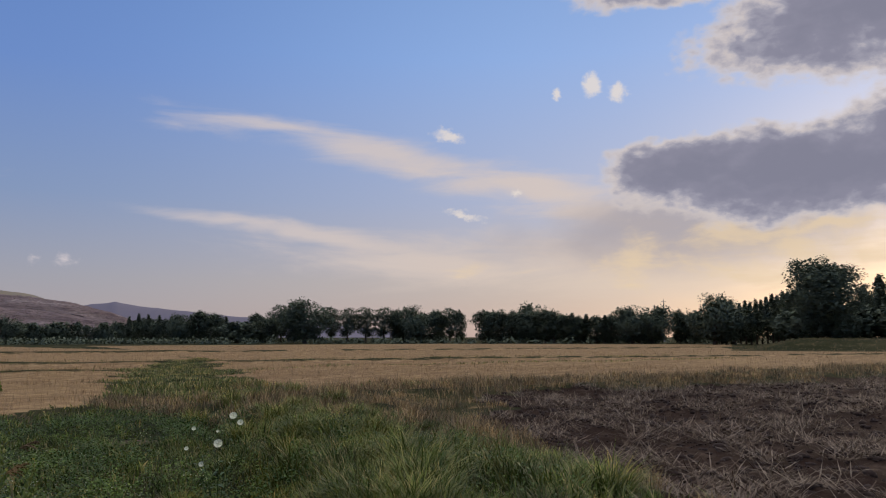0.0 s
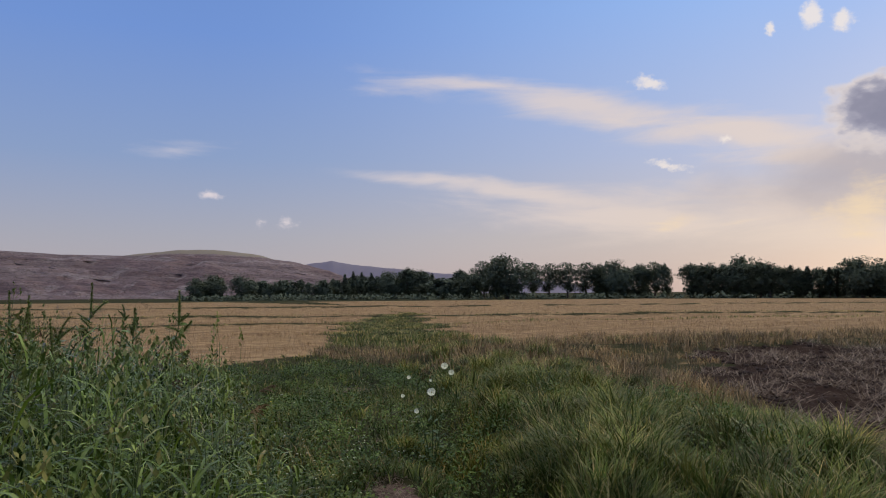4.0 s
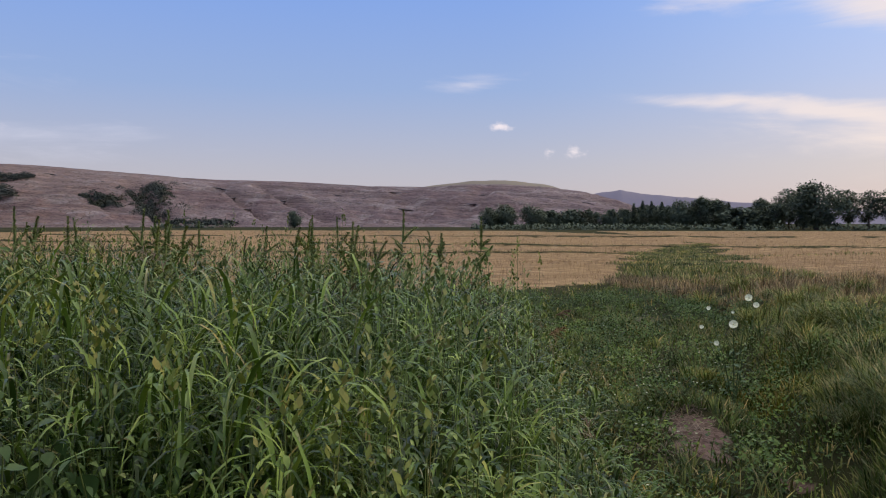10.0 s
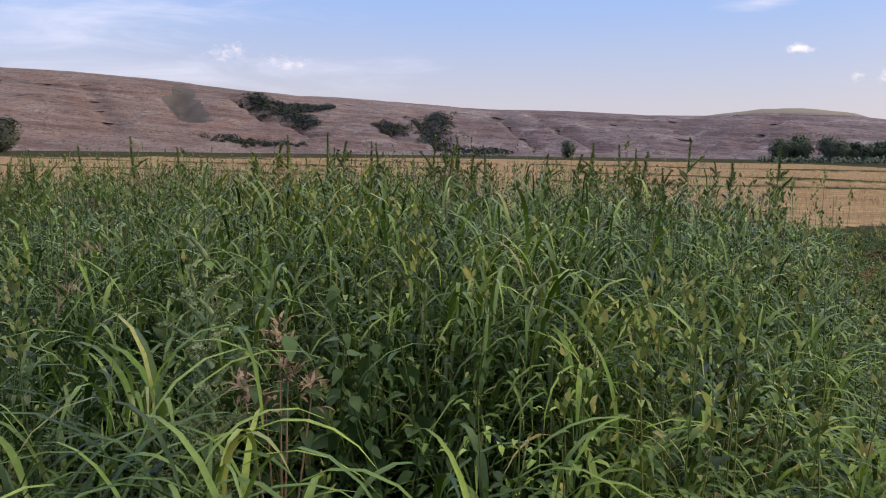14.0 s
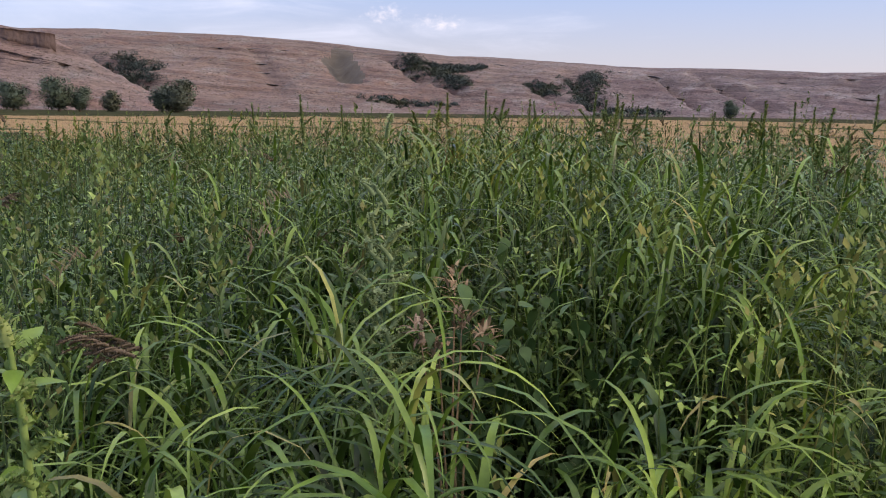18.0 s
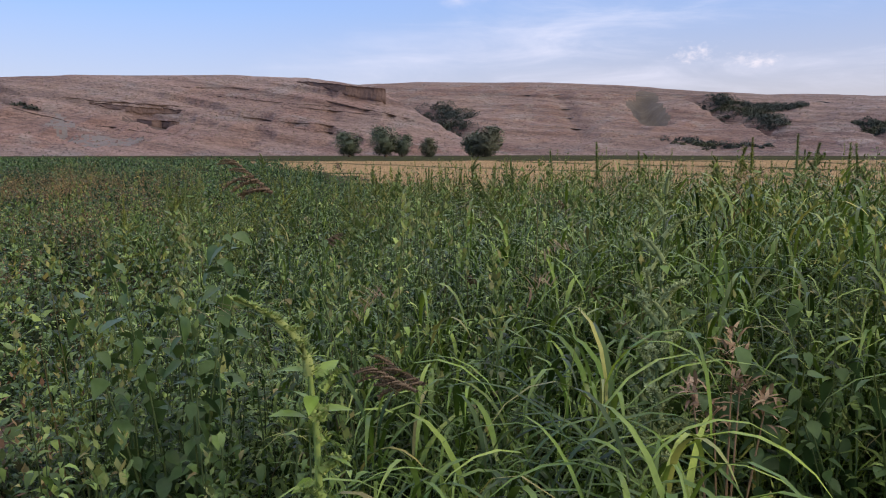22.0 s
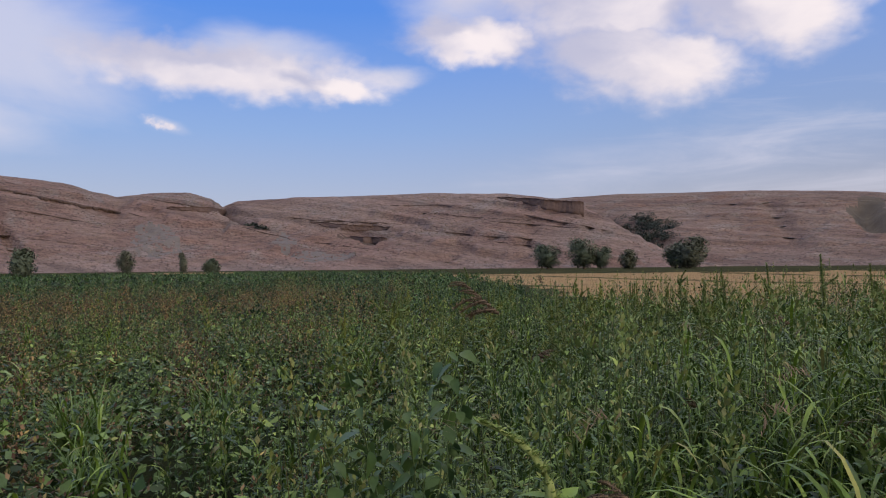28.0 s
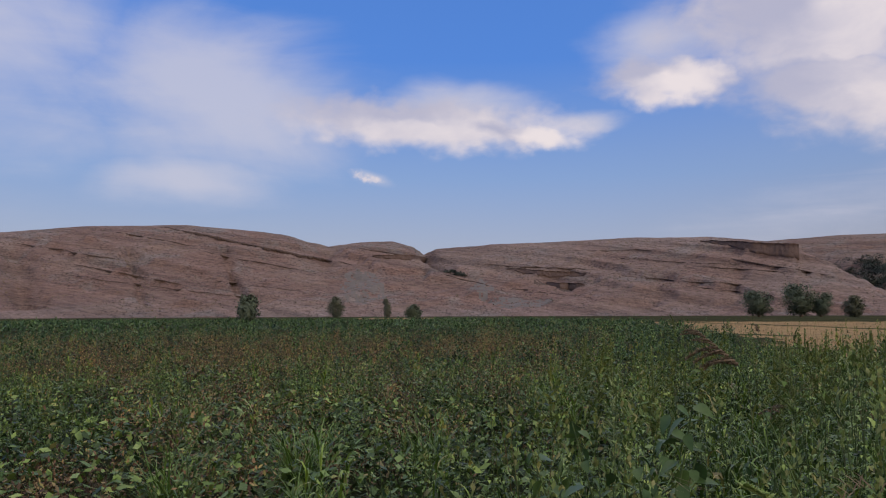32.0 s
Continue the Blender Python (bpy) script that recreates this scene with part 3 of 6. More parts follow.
    for s in range(segs):
        for c in range(w3 - 1):
            quads.append([s * w3 + c, s * w3 + c + 1, (s + 1) * w3 + c + 1, (s + 1) * w3 + c])
    f = (np.array(quads)[None] + (np.arange(n) * per)[:, None, None]).reshape(-1, 4)
    return v.reshape(-1, 3), f


def diamonds(pos, turn, pitch, length, width):
    """Small four-cornered leaves, for what is far off or very many."""
    n = len(pos)
    c, s, cp, sp = np.cos(turn), np.sin(turn), np.cos(pitch), np.sin(pitch)
    ahead = np.stack([c * cp, s * cp, sp], -1) * length[:, None]
    side = np.stack([-s, c, 0.5 * np.sin(turn * 7)], -1) * (width * 0.5)[:, None]
    v = np.stack([pos, pos + ahead * 0.45 + side, pos + ahead, pos + ahead * 0.45 - side], 1).reshape(-1, 3)
    return v, np.arange(n * 4).reshape(n, 4)


def leaves(pos, turn, pitch, length, width, droop=0.3, fine=False):
    """Pointed leaves on the point pos, heading turn, rising by pitch, bent down towards the tip."""
    n = len(pos)
    prof = np.array([(0.0, 0.12), (0.35, 1.0), (0.7, 0.7), (1.0, 0.05)] if fine else [(0.0, 0.15), (0.42, 1.0), (1.0, 0.06)])
    k = len(prof)
    t = prof[:, 0][None] * length[:, None]
    ang = pitch[:, None] - droop * prof[:, 0][None] * 2
    out, up = t * np.cos(ang), t * np.sin(ang)
    wid = prof[:, 1][None] * width[:, None] * 0.5
    dx, dy = np.cos(turn)[:, None], np.sin(turn)[:, None]
    cx, cy, cz = pos[:, :1] + out * dx, pos[:, 1:2] + out * dy, pos[:, 2:] + up
    rise = wid * 0.35
    v = np.stack([np.stack([cx - dy * wid, cy + dx * wid, cz + rise], -1), np.stack([cx + dy * wid, cy - dx * wid, cz + rise], -1)], 2)
    if fine:
        v = np.stack([v[:, :, 0], np.stack([cx, cy, cz], -1), v[:, :, 1]], 2)
    c = v.shape[2]
    quads = [[s * c + q, s * c + q + 1, (s + 1) * c + q + 1, (s + 1) * c + q] for s in range(k - 1) for q in range(c - 1)]
    f = (np.array(quads)[None] + (np.arange(n) * k * c)[:, None, None]).reshape(-1, 4)
    return v.reshape(-1, 3), f


def tube(points, radii, sides=6):
    """A tapered tube along points (one branch)."""
    points, radii = np.asarray(points, float), np.asarray(radii, float)
    d = np.gradient(points, axis=0)
    d /= np.linalg.norm(d, axis=1, keepdims=True) + 1e-9
    ref = np.where(np.abs(d[:, 2:]) > 0.9, [[1.0, 0, 0]], [[0, 0, 1.0]])
    u = np.cross(d, ref)
    u /= np.linalg.norm(u, axis=1, keepdims=True) + 1e-9
    v = np.cross(d, u)
    a = np.arange(sides) * 2 * np.pi / sides
    ring = points[:, None] + radii[:, None, None] * (np.cos(a)[None, :, None] * u[:, None] + np.sin(a)[None, :, None] * v[:, None])
    n = len(points)
    f = [[i * sides + j, i * sides + (j + 1) % sides, (i + 1) * sides + (j + 1) % sides, (i + 1) * sides + j] for i in range(n - 1) for j in range(sides)]
    return ring.reshape(-1, 3), np.array(f)


def stems(foot, top, r0, r1):
    """Many thin three-sided stems."""
    n = len(foot)
    a = np.arange(3) * 2 * np.pi / 3
    o = np.stack([np.cos(a), np.sin(a), 0 * a], -1)[None]
    v = np.stack([foot[:, None] + o * r0[:, None, None], top[:, None] + o * r1[:, None, None]], 1).reshape(-1, 3)
    q = np.array([[0, 1, 4, 3], [1, 2, 5, 4], [2, 0, 3, 5]])
    return v, (q[None] + (np.arange(n) * 6)[:, None, None]).reshape(-1, 4)


# ---- plan: which cover lies where (x to the east, y to the north, eye near the origin) ----
def inside(x, y, corners, ragged=2.6):
    """Whether a spot lies in a field with the given corners and a ragged edge."""
    far = np.clip(np.hypot(x, y) / 20, 0.3, 2.0) * ragged
    x, y = x + (fbm(x * 0.45, y * 0.45, 4, 101) - 0.5) * far, y + (fbm(x * 0.45, y * 0.45, 4, 131) - 0.5) * far
    hit = np.zeros(np.shape(x), bool)
    for (x0, y0), (x1, y1) in zip(corners, corners[1:] + corners[:1]):
        cross = (y0 > y) != (y1 > y)
        hit ^= cross & (x < (x1 - x0) * (y - y0) / (y1 - y0 + 1e-12) + x0)
    return hit


PLOUGH = [(16.0, 12.2), (20.0, 13.4), (26.0, 10.6), (38.0, 7.4), (70.0, -2.0), (60.0, -40.0), (10.0, -30.0), (6.4, -3.0), (7.4, 3.6), (9.6, 6.2), (12.2, 8.6), (14.2, 10.6)]
STUBBLE_EAST = [(16.0, 19.5), (19.0, 18.8), (28.0, 17.2), (42.0, 13.5), (60.0, 9.0), (120.0, -8.0), (190.0, 40.0), (150.0, 130.0), (70.0, 150.0), (43.0, 72.0), (26.5, 39.0), (18.0, 24.5)]
STUBBLE_NORTH = [(6.6, 17.9), (9.6, 19.4), (12.3, 24.5), (16.4, 31.5), (23.0, 42.0), (33.0, 53.0), (43.4, 72.4), (50.0, 90.0), (56.0, 160.0), (-20.0, 190.0), (-66.0, 116.0), (-95.0, 88.0), (-100.0, 66.0), (-40.0, 40.0), (-17.0, 22.0), (-8.0, 19.0), (2.0, 15.5)]
THIN_STRIP = [(-150.0, 44.0), (-215.0, 66.0), (-215.0, 88.0), (-150.0, 62.0)]
TRACK_BARE = [(3.22, 5.0, 0.20, 0.34), (3.45, 5.45, 0.26, 0.34), (3.62, 5.8, 0.24, 0.26), (4.55, 7.5, 0.26, 0.18), (3.75, 4.75, 0.10, 0.3), (6.7, 12.2, 0.5, 0.35), (-4.6, 1.5, 0.65, 0.5)]


def reach(az):
    """How far out the tall weeds go, by heading (degrees to the left of north)."""
    return np.interp(az, [-40, -24, -16, 0, 20, 38, 44, 48, 51, 54, 60, 120], [0.1, 5.5, 9.5, 13.5, 17.5, 24, 32, 52, 85, 135, 175, 175])


def polar(x, y):
    return np.degrees(np.arctan2(-x, y)), np.hypot(x, y)


def edge_line(y):
    """East edge of the weeds."""
    return np.interp(y, [-3, 0, 1.5, 3, 5, 8, 11, 14], [0.4, 0.6, 1.15, 1.85, 2.65, 3.6, 4.4, 4.0])


def in_weeds(x, y):
    az, r = polar(x, y)
    az = np.where(az < -140, az + 360, az)
    wob = (fbm(x * 0.6, y * 0.6, 3, 5) - 0.5) * np.where(y < -0.6, 3.0, 0.8)
    bald = np.hypot((x + 4.6) / 0.65, (y - 1.5) / 0.5) < 1 + wob
    hole = (np.hypot(x + 0.74, y - 2.2) < 0.44 + 0.2 * wob) | ((np.abs(x * 0.956 + y * 0.292) < 0.24 + 0.1 * wob) & (y > 1.1) & (y < 2.3))
    return ~hole & (r < reach(az) * (1 + 0.15 * wob)) & (x < edge_line(y) + wob) & (np.hypot(x, y + 0.3) > 0.9 + 0.5 * np.clip(wob, -0.6, 0.6)) & ~bald & ~((x > 0.25) & (y < -0.3) & (y > -2.6))


def bare_track(x, y):
    b = np.zeros(np.shape(x))
    for cx, cy, rx, ry in TRACK_BARE:
        b = np.maximum(b, 1.25 - np.hypot((x - cx) / rx, (y - cy) / ry))
    return np.clip(b, 0, 1)


def ditch_line(y):
    """The ditch beside the track."""
    return np.interp(y, [0, 4.74, 5.91, 8.43, 11.97, 16], [1.2, 3.72, 4.34, 5.75, 8.0, 10.4])


def hummock(x, y):
    return fbm(x * 2.1, y * 2.1, 3, 71)


def ground_z(x, y):
    """Height of the ground: soft unevenness, a raised grass bank, clods in the ploughed field, low ridges between the stubble fields."""
    az, r = polar(x, y)
    z = (fbm(x * 0.25, y * 0.25, 4, 11) - 0.5) * 0.22 * smoothstep(r, 1, 12) * (1 - smoothstep(r, 60, 140))
    bank = np.exp(-(((y + 0.30 * x) - 20.3) / 1.2) ** 2) * smoothstep(x, 11, 16) * (1 - smoothstep(x, 50, 70))
    ridge = np.exp(-(((y + 0.55 * x) - 61) / 1.1) ** 2) + np.exp(-(((y + 0.45 * x) - 96) / 1.5) ** 2) * 1.3 + np.exp(-(((y + 0.35 * x) - 44) / 0.8) ** 2) * 0.6 * (x < 20)
    ploughed = inside(x, y, PLOUGH)
    z = z + 0.16 * bank + 0.22 * ridge * (r < 150)
    z = z + np.where(ploughed, (fbm(x * 2.6, y * 2.6, 3, 3) - 0.5) * 0.20 - 0.04, 0)
    # the side ditch of the track and the hummocky bank beyond it
    side = x - ditch_line(y)
    near = smoothstep(y, 1.5, 3.5) * (1 - smoothstep(y, 13, 18))
    z = z - near * 0.20 * np.exp(-(side / 0.26) ** 2) * (0.5 + fbm(x * 0.9, y * 0.9, 2, 205))
    z = z + near * smoothstep(side, 0.15, 0.8) * (1 - smoothstep(side, 3.6, 5.6)) * (0.06 + 0.24 * smoothstep(hummock(x, y), 0.36, 0.66))
    z = z + near * smoothstep(-side, 0.2, 0.6) * (1 - smoothstep(-side, 2.5, 4)) * 0.10 * (hummock(x * 1.6, y * 1.6) - 0.5)
    levee = smoothstep(-az, 70.5, 74) * smoothstep(r, 105, 122) * (1 - smoothstep(r, 170, 220))
    return z + 1.3 * levee


def dry_share(x, y):
    line = np.interp(y, [-5, 3.8, 5.8, 10, 15, 20], [4.4, 6.0, 7.2, 9.0, 10.2, 11.6])
    return smoothstep(x - line + (fbm(x * 0.6, y * 0.6, 3, 91) - 0.5) * 3.5, -0.8, 1.2) * smoothstep(-(x * 0.25 + y), -24, -19)


# ---- ground: one sheet to the horizon ----
radii = np.concatenate([np.linspace(0.05, 3, 16), np.geomspace(3.2, 60, 120), np.geomspace(61.5, 320, 70), np.geomspace(335, 4200, 24)])
spokes = np.radians(np.concatenate([np.arange(-110, 120, 0.7), np.arange(120, 250, 2.0)]))
RR, AA = np.meshgrid(radii, spokes, indexing="ij")
gx, gy = -np.sin(AA) * RR, np.cos(AA) * RR
gz = ground_z(gx, gy)
gv = np.stack([gx, gy, gz], -1).reshape(-1, 3)
ns = len(spokes)
ii, jj = np.meshgrid(np.arange(len(radii) - 1), np.arange(ns), indexing="ij")
jn = (jj + 1) % ns
gf = np.stack([ii * ns + jj, (ii + 1) * ns + jj, (ii + 1) * ns + jn, ii * ns + jn], -1).reshape(-1, 4)
cap = len(gv)
gv = np.concatenate([gv, [[0, 0, 0]]])
ground = tagged(new("ground", mesh_data("ground", gv, [gf, np.stack([np.full(ns, cap), np.arange(ns), (np.arange(ns) + 1) % ns], -1)], GROUND, True)),
                "uneven farmland with turf, straw stubble and brown ploughed soil", "ground", kind="structure")
gaz, gr = polar(gx, gy)
stub = (inside(gx, gy, STUBBLE_EAST) | ((gaz < -69) & (gaz > -90) & (gr > 100) & (gr < 220))) | inside(gx, gy, STUBBLE_NORTH) | inside(gx, gy, THIN_STRIP)
banks = np.exp(-(((gy + 0.55 * gx) - 61) / 1.6) ** 2) + np.exp(-(((gy + 0.45 * gx) - 96) / 2.2) ** 2) + np.exp(-(((gy + 0.35 * gx) - 44) / 1.2) ** 2) * (gx < 20)
red = np.where(stub, np.where((gaz < -69) & (gr > 100), 0.34, 1.0) - 0.74 * np.clip(banks, 0, 1) * (fbm(gx * 0.1, gy * 0.1, 3, 8) > 0.33), 0.0)
open_turf = ~stub & ~in_weeds(gx, gy) & (gx > -5) & (gx < 75) & (gy > -10) & (gy < 75)
red = np.where(open_turf, np.maximum(0.36 * dry_share(gx, gy), 0.34 * smoothstep(gy, 15, 34)), red)
green = np.where(inside(gx, gy, PLOUGH), 1.0, 0.0)
# blue cover marks the weed floor that is painted dark as shade
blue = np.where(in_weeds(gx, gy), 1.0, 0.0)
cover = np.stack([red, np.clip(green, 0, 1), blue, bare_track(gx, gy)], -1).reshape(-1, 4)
cover = np.concatenate([cover, [[0, 0, 0, 0]]]).astype(np.float32)
layer = ground.data.attributes.new("cover", "FLOAT_COLOR", "POINT")
layer.data.foreach_set("color", cover.ravel())

# ---- hills ----
ROWS = 190


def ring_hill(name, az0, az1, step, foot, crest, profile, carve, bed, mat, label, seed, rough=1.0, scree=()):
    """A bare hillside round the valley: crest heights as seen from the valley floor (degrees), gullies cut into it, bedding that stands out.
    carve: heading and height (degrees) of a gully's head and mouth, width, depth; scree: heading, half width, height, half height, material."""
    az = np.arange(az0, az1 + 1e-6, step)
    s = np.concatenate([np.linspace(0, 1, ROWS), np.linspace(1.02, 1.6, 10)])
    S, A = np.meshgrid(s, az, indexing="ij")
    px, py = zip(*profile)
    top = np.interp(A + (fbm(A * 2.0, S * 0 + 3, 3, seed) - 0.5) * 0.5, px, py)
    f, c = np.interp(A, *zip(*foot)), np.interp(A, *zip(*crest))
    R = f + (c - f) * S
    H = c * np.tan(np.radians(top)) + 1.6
    shape = np.where(S < 1, 0.10 * S + 0.90 * smoothstep(S, 0.0, 1.12) / smoothstep(np.array(1.0), 0.0, 1.12), 1 - 0.12 * (S - 1))
    along = np.radians(A) * R
    relief = (fbm(along / 45, R / 60, 4, seed + 3) - 0.5) * 8 * rough
    ribs = (fbm(along / 16, R / 120, 4, seed + 9) - 0.5) * 5 * rough
    fade = smoothstep(S, 0.02, 0.25) * (1 - 0.9 * smoothstep(S, 0.72, 0.98))
    base = H * shape
    seen = np.degrees(np.arctan2(base - 1.6, R))

    Z = base + (relief + ribs) * fade
    for a_top, e_top, a_low, e_low, width, depth in carve:
        e = np.linspace(e_low, e_top, 40)
        a_mid = a_low + (a_top - a_low) * np.linspace(0, 1, 40)
        s_mid = np.array([np.interp(q, seen[:ROWS, np.clip(np.searchsorted(az, p), 0, len(az) - 1)], s[:ROWS]) for p, q in zip(a_mid, e)])
        mid = np.interp(S, s_mid, a_mid)
        wob = (fbm(S * 9, S * 0 + a_top, 3, seed + 5) - 0.5) * width
        Z = Z - depth * np.exp(-((A - mid + wob) / width) ** 2) * smoothstep(S, s_mid[0] - 0.06, s_mid[0] + 0.1) * (1 - smoothstep(S, s_mid[-1] - 0.03, s_mid[-1] + 0.06))
    dip, thick, strength = bed
    q = (Z - along * dip + (fbm(along / 30, R / 30, 3, seed + 20) - 0.5) * 4) / thick
    fr = q - np.floor(q)
    hard = lattice(np.floor(q), np.floor(q) * 0, seed)
    Z = Z + (smoothstep(fr, 0.3, 0.55) - fr) * thick * strength * hard * fade * smoothstep(fbm(along / 40, R / 90, 3, seed + 31), 0.30, 0.52)
    Z = Z + (fbm(along / 2.2, R / 2.2, 2, seed + 70) - 0.5) * 0.6 * fade
    Z = np.where(S <= 0.0, -1.0, Z)
    X, Y = -np.sin(np.radians(A)) * R, np.cos(np.radians(A)) * R
    m = len(az)
    i, j = np.meshgrid(np.arange(len(s) - 1), np.arange(m - 1), indexing="ij")
    faces = np.stack([i * m + j, i * m + j + 1, (i + 1) * m + j + 1, (i + 1) * m + j], -1).reshape(-1, 4)[:, ::-1]
    tone = np.zeros((len(s) - 1, m - 1), int)
    el = seen[:-1, :-1]
    for a_mid, a_half, e_mid, e_half, slot in scree:
        wob = (fbm(A[:-1, :-1] * 1.5, el * 2.0, 3, seed + 90) - 0.5) * 0.9
        tone = np.where((np.hypot((A[:-1, :-1] - a_mid + wob) / a_half, (el - e_mid + wob * 0.7) / e_half) < 1) & ((fbm(A[:-1, :-1] * 5, el * 8, 3, seed + 91) > 0.40) | (slot == 3)), slot, tone)
    ob = new(name, mesh_data(name, np.stack([X, Y, Z], -1).reshape(-1, 3), faces, [mat, ROCK, GREY_PATCH, GREEN_SLOPE], True, tone.ravel()))
    return tagged(ob, label, "hill", kind="structure"), (az, s, X, Y, Z, seen)


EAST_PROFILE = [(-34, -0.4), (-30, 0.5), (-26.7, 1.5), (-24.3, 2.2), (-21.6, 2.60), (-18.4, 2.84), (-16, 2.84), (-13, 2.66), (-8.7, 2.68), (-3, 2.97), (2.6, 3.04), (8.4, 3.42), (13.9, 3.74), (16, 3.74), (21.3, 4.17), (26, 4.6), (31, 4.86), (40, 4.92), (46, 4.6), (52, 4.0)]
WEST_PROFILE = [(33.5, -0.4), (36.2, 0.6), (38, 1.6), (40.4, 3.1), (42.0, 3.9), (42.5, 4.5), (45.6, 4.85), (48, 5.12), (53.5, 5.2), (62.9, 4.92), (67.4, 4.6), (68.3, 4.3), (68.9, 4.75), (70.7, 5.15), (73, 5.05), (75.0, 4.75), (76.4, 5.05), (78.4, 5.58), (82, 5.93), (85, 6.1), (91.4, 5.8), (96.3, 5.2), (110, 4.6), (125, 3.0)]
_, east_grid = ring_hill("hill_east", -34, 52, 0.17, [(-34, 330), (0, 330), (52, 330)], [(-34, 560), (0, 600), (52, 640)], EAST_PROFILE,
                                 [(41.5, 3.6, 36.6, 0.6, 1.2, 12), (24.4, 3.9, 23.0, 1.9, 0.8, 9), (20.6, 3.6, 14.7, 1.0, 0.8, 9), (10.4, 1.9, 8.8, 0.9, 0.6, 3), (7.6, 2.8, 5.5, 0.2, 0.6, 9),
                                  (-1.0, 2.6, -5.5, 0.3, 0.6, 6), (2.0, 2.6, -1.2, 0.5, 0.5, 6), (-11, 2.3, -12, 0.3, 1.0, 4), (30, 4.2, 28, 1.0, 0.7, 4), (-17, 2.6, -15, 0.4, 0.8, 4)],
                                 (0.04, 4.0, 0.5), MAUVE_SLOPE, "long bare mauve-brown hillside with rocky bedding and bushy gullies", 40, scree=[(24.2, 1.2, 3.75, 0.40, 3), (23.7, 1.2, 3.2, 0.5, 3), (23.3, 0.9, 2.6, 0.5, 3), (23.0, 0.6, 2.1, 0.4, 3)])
# scree slot 2 is plain grey; the patch at heading 72.6 is of unknown kind
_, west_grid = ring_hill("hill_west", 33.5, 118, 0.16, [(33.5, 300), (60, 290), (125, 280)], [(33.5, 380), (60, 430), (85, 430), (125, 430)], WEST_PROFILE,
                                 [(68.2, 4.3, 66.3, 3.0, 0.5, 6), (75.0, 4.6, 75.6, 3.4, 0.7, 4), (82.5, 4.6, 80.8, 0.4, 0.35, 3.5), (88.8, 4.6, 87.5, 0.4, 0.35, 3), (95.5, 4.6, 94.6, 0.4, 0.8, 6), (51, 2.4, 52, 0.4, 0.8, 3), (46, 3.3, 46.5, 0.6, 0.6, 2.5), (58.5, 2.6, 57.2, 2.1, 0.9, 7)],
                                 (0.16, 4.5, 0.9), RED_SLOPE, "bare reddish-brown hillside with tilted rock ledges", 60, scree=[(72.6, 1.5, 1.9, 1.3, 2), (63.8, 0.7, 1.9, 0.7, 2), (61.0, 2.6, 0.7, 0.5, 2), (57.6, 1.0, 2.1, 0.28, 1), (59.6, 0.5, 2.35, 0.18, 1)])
def rock_ledges(grid, ledges, mat, rock, label, seed):
    """Ledges of hard rock standing out of a slope: heading and height (degrees) of each one's two ends, and how far it stands out."""
    haz, hs, X, Y, Z, seen = grid
    R = np.hypot(X, Y)
    E = np.degrees(np.arctan2(Z - 1.6, R))
    for q, (a0, e0, a1, e1, out) in enumerate(ledges):
        lo, hi = min(a0, a1), max(a0, a1)
        n = int((hi - lo) / 0.05) + 2
        A = np.linspace(lo, hi, n)
        h = e0 + (e1 - e0) * (A - a0) / (a1 - a0) + (fbm(A * 0.7, A * 0 + a0, 3, seed + 8) - 0.5) * 0.20
        h = np.minimum(h, np.interp(A, haz, E[:ROWS].max(axis=0)) - 0.12)
        first = np.array([np.interp(e, np.maximum.accumulate(E[:ROWS, c]), R[:ROWS, c]) for e, c in zip(h, np.clip(np.searchsorted(haz, A), 0, len(haz) - 1))])
        k = 21
        r = np.convolve(np.pad(first, k // 2, mode="edge"), np.ones(k) / k, mode="valid")
        z = 1.6 + r * np.tan(np.radians(h))
        ends = smoothstep(A, lo, lo + 0.25 * (hi - lo)) * (1 - smoothstep(A, hi - 0.25 * (hi - lo), hi))
        grit = fbm(A * 2.5, A * 0 + a0, 4, seed + 16)
        thick = 0.22 * out * ends * (0.25 + 1.1 * smoothstep(grit, 0.25, 0.75)) + 0.05
        jut = (0.2 + 0.28 * out) * ends * (0.5 + 1.0 * fbm(A * 6.0, A * 0 + a0, 3, seed + 26))
        section = [(4.0 + 0 * jut, 0.4 + 0.25 * thick), (0.4 - jut, 0.10 + 0 * thick), (0.2 - jut, -0.35 * thick), (0.8 - 0.5 * jut, -0.6 * thick), (0.9 - 0.6 * jut, -thick), (4.0 + 0 * jut, -thick - 0.5)]
        rings = np.stack([np.stack([-np.sin(np.radians(A)) * (r + o), np.cos(np.radians(A)) * (r + o), z + u], -1) for o, u in section], 1)
        c = len(section)
        i, j = np.meshgrid(np.arange(n - 1), np.arange(c - 1), indexing="ij")
        faces = np.stack([i * c + j, (i + 1) * c + j, (i + 1) * c + j + 1, i * c + j + 1], -1)
        # slot 1: face and underside in the rock colour, which may hold overhang shade
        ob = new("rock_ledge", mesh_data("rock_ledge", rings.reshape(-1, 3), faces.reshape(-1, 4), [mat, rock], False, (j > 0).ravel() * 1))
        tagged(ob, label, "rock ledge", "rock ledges")


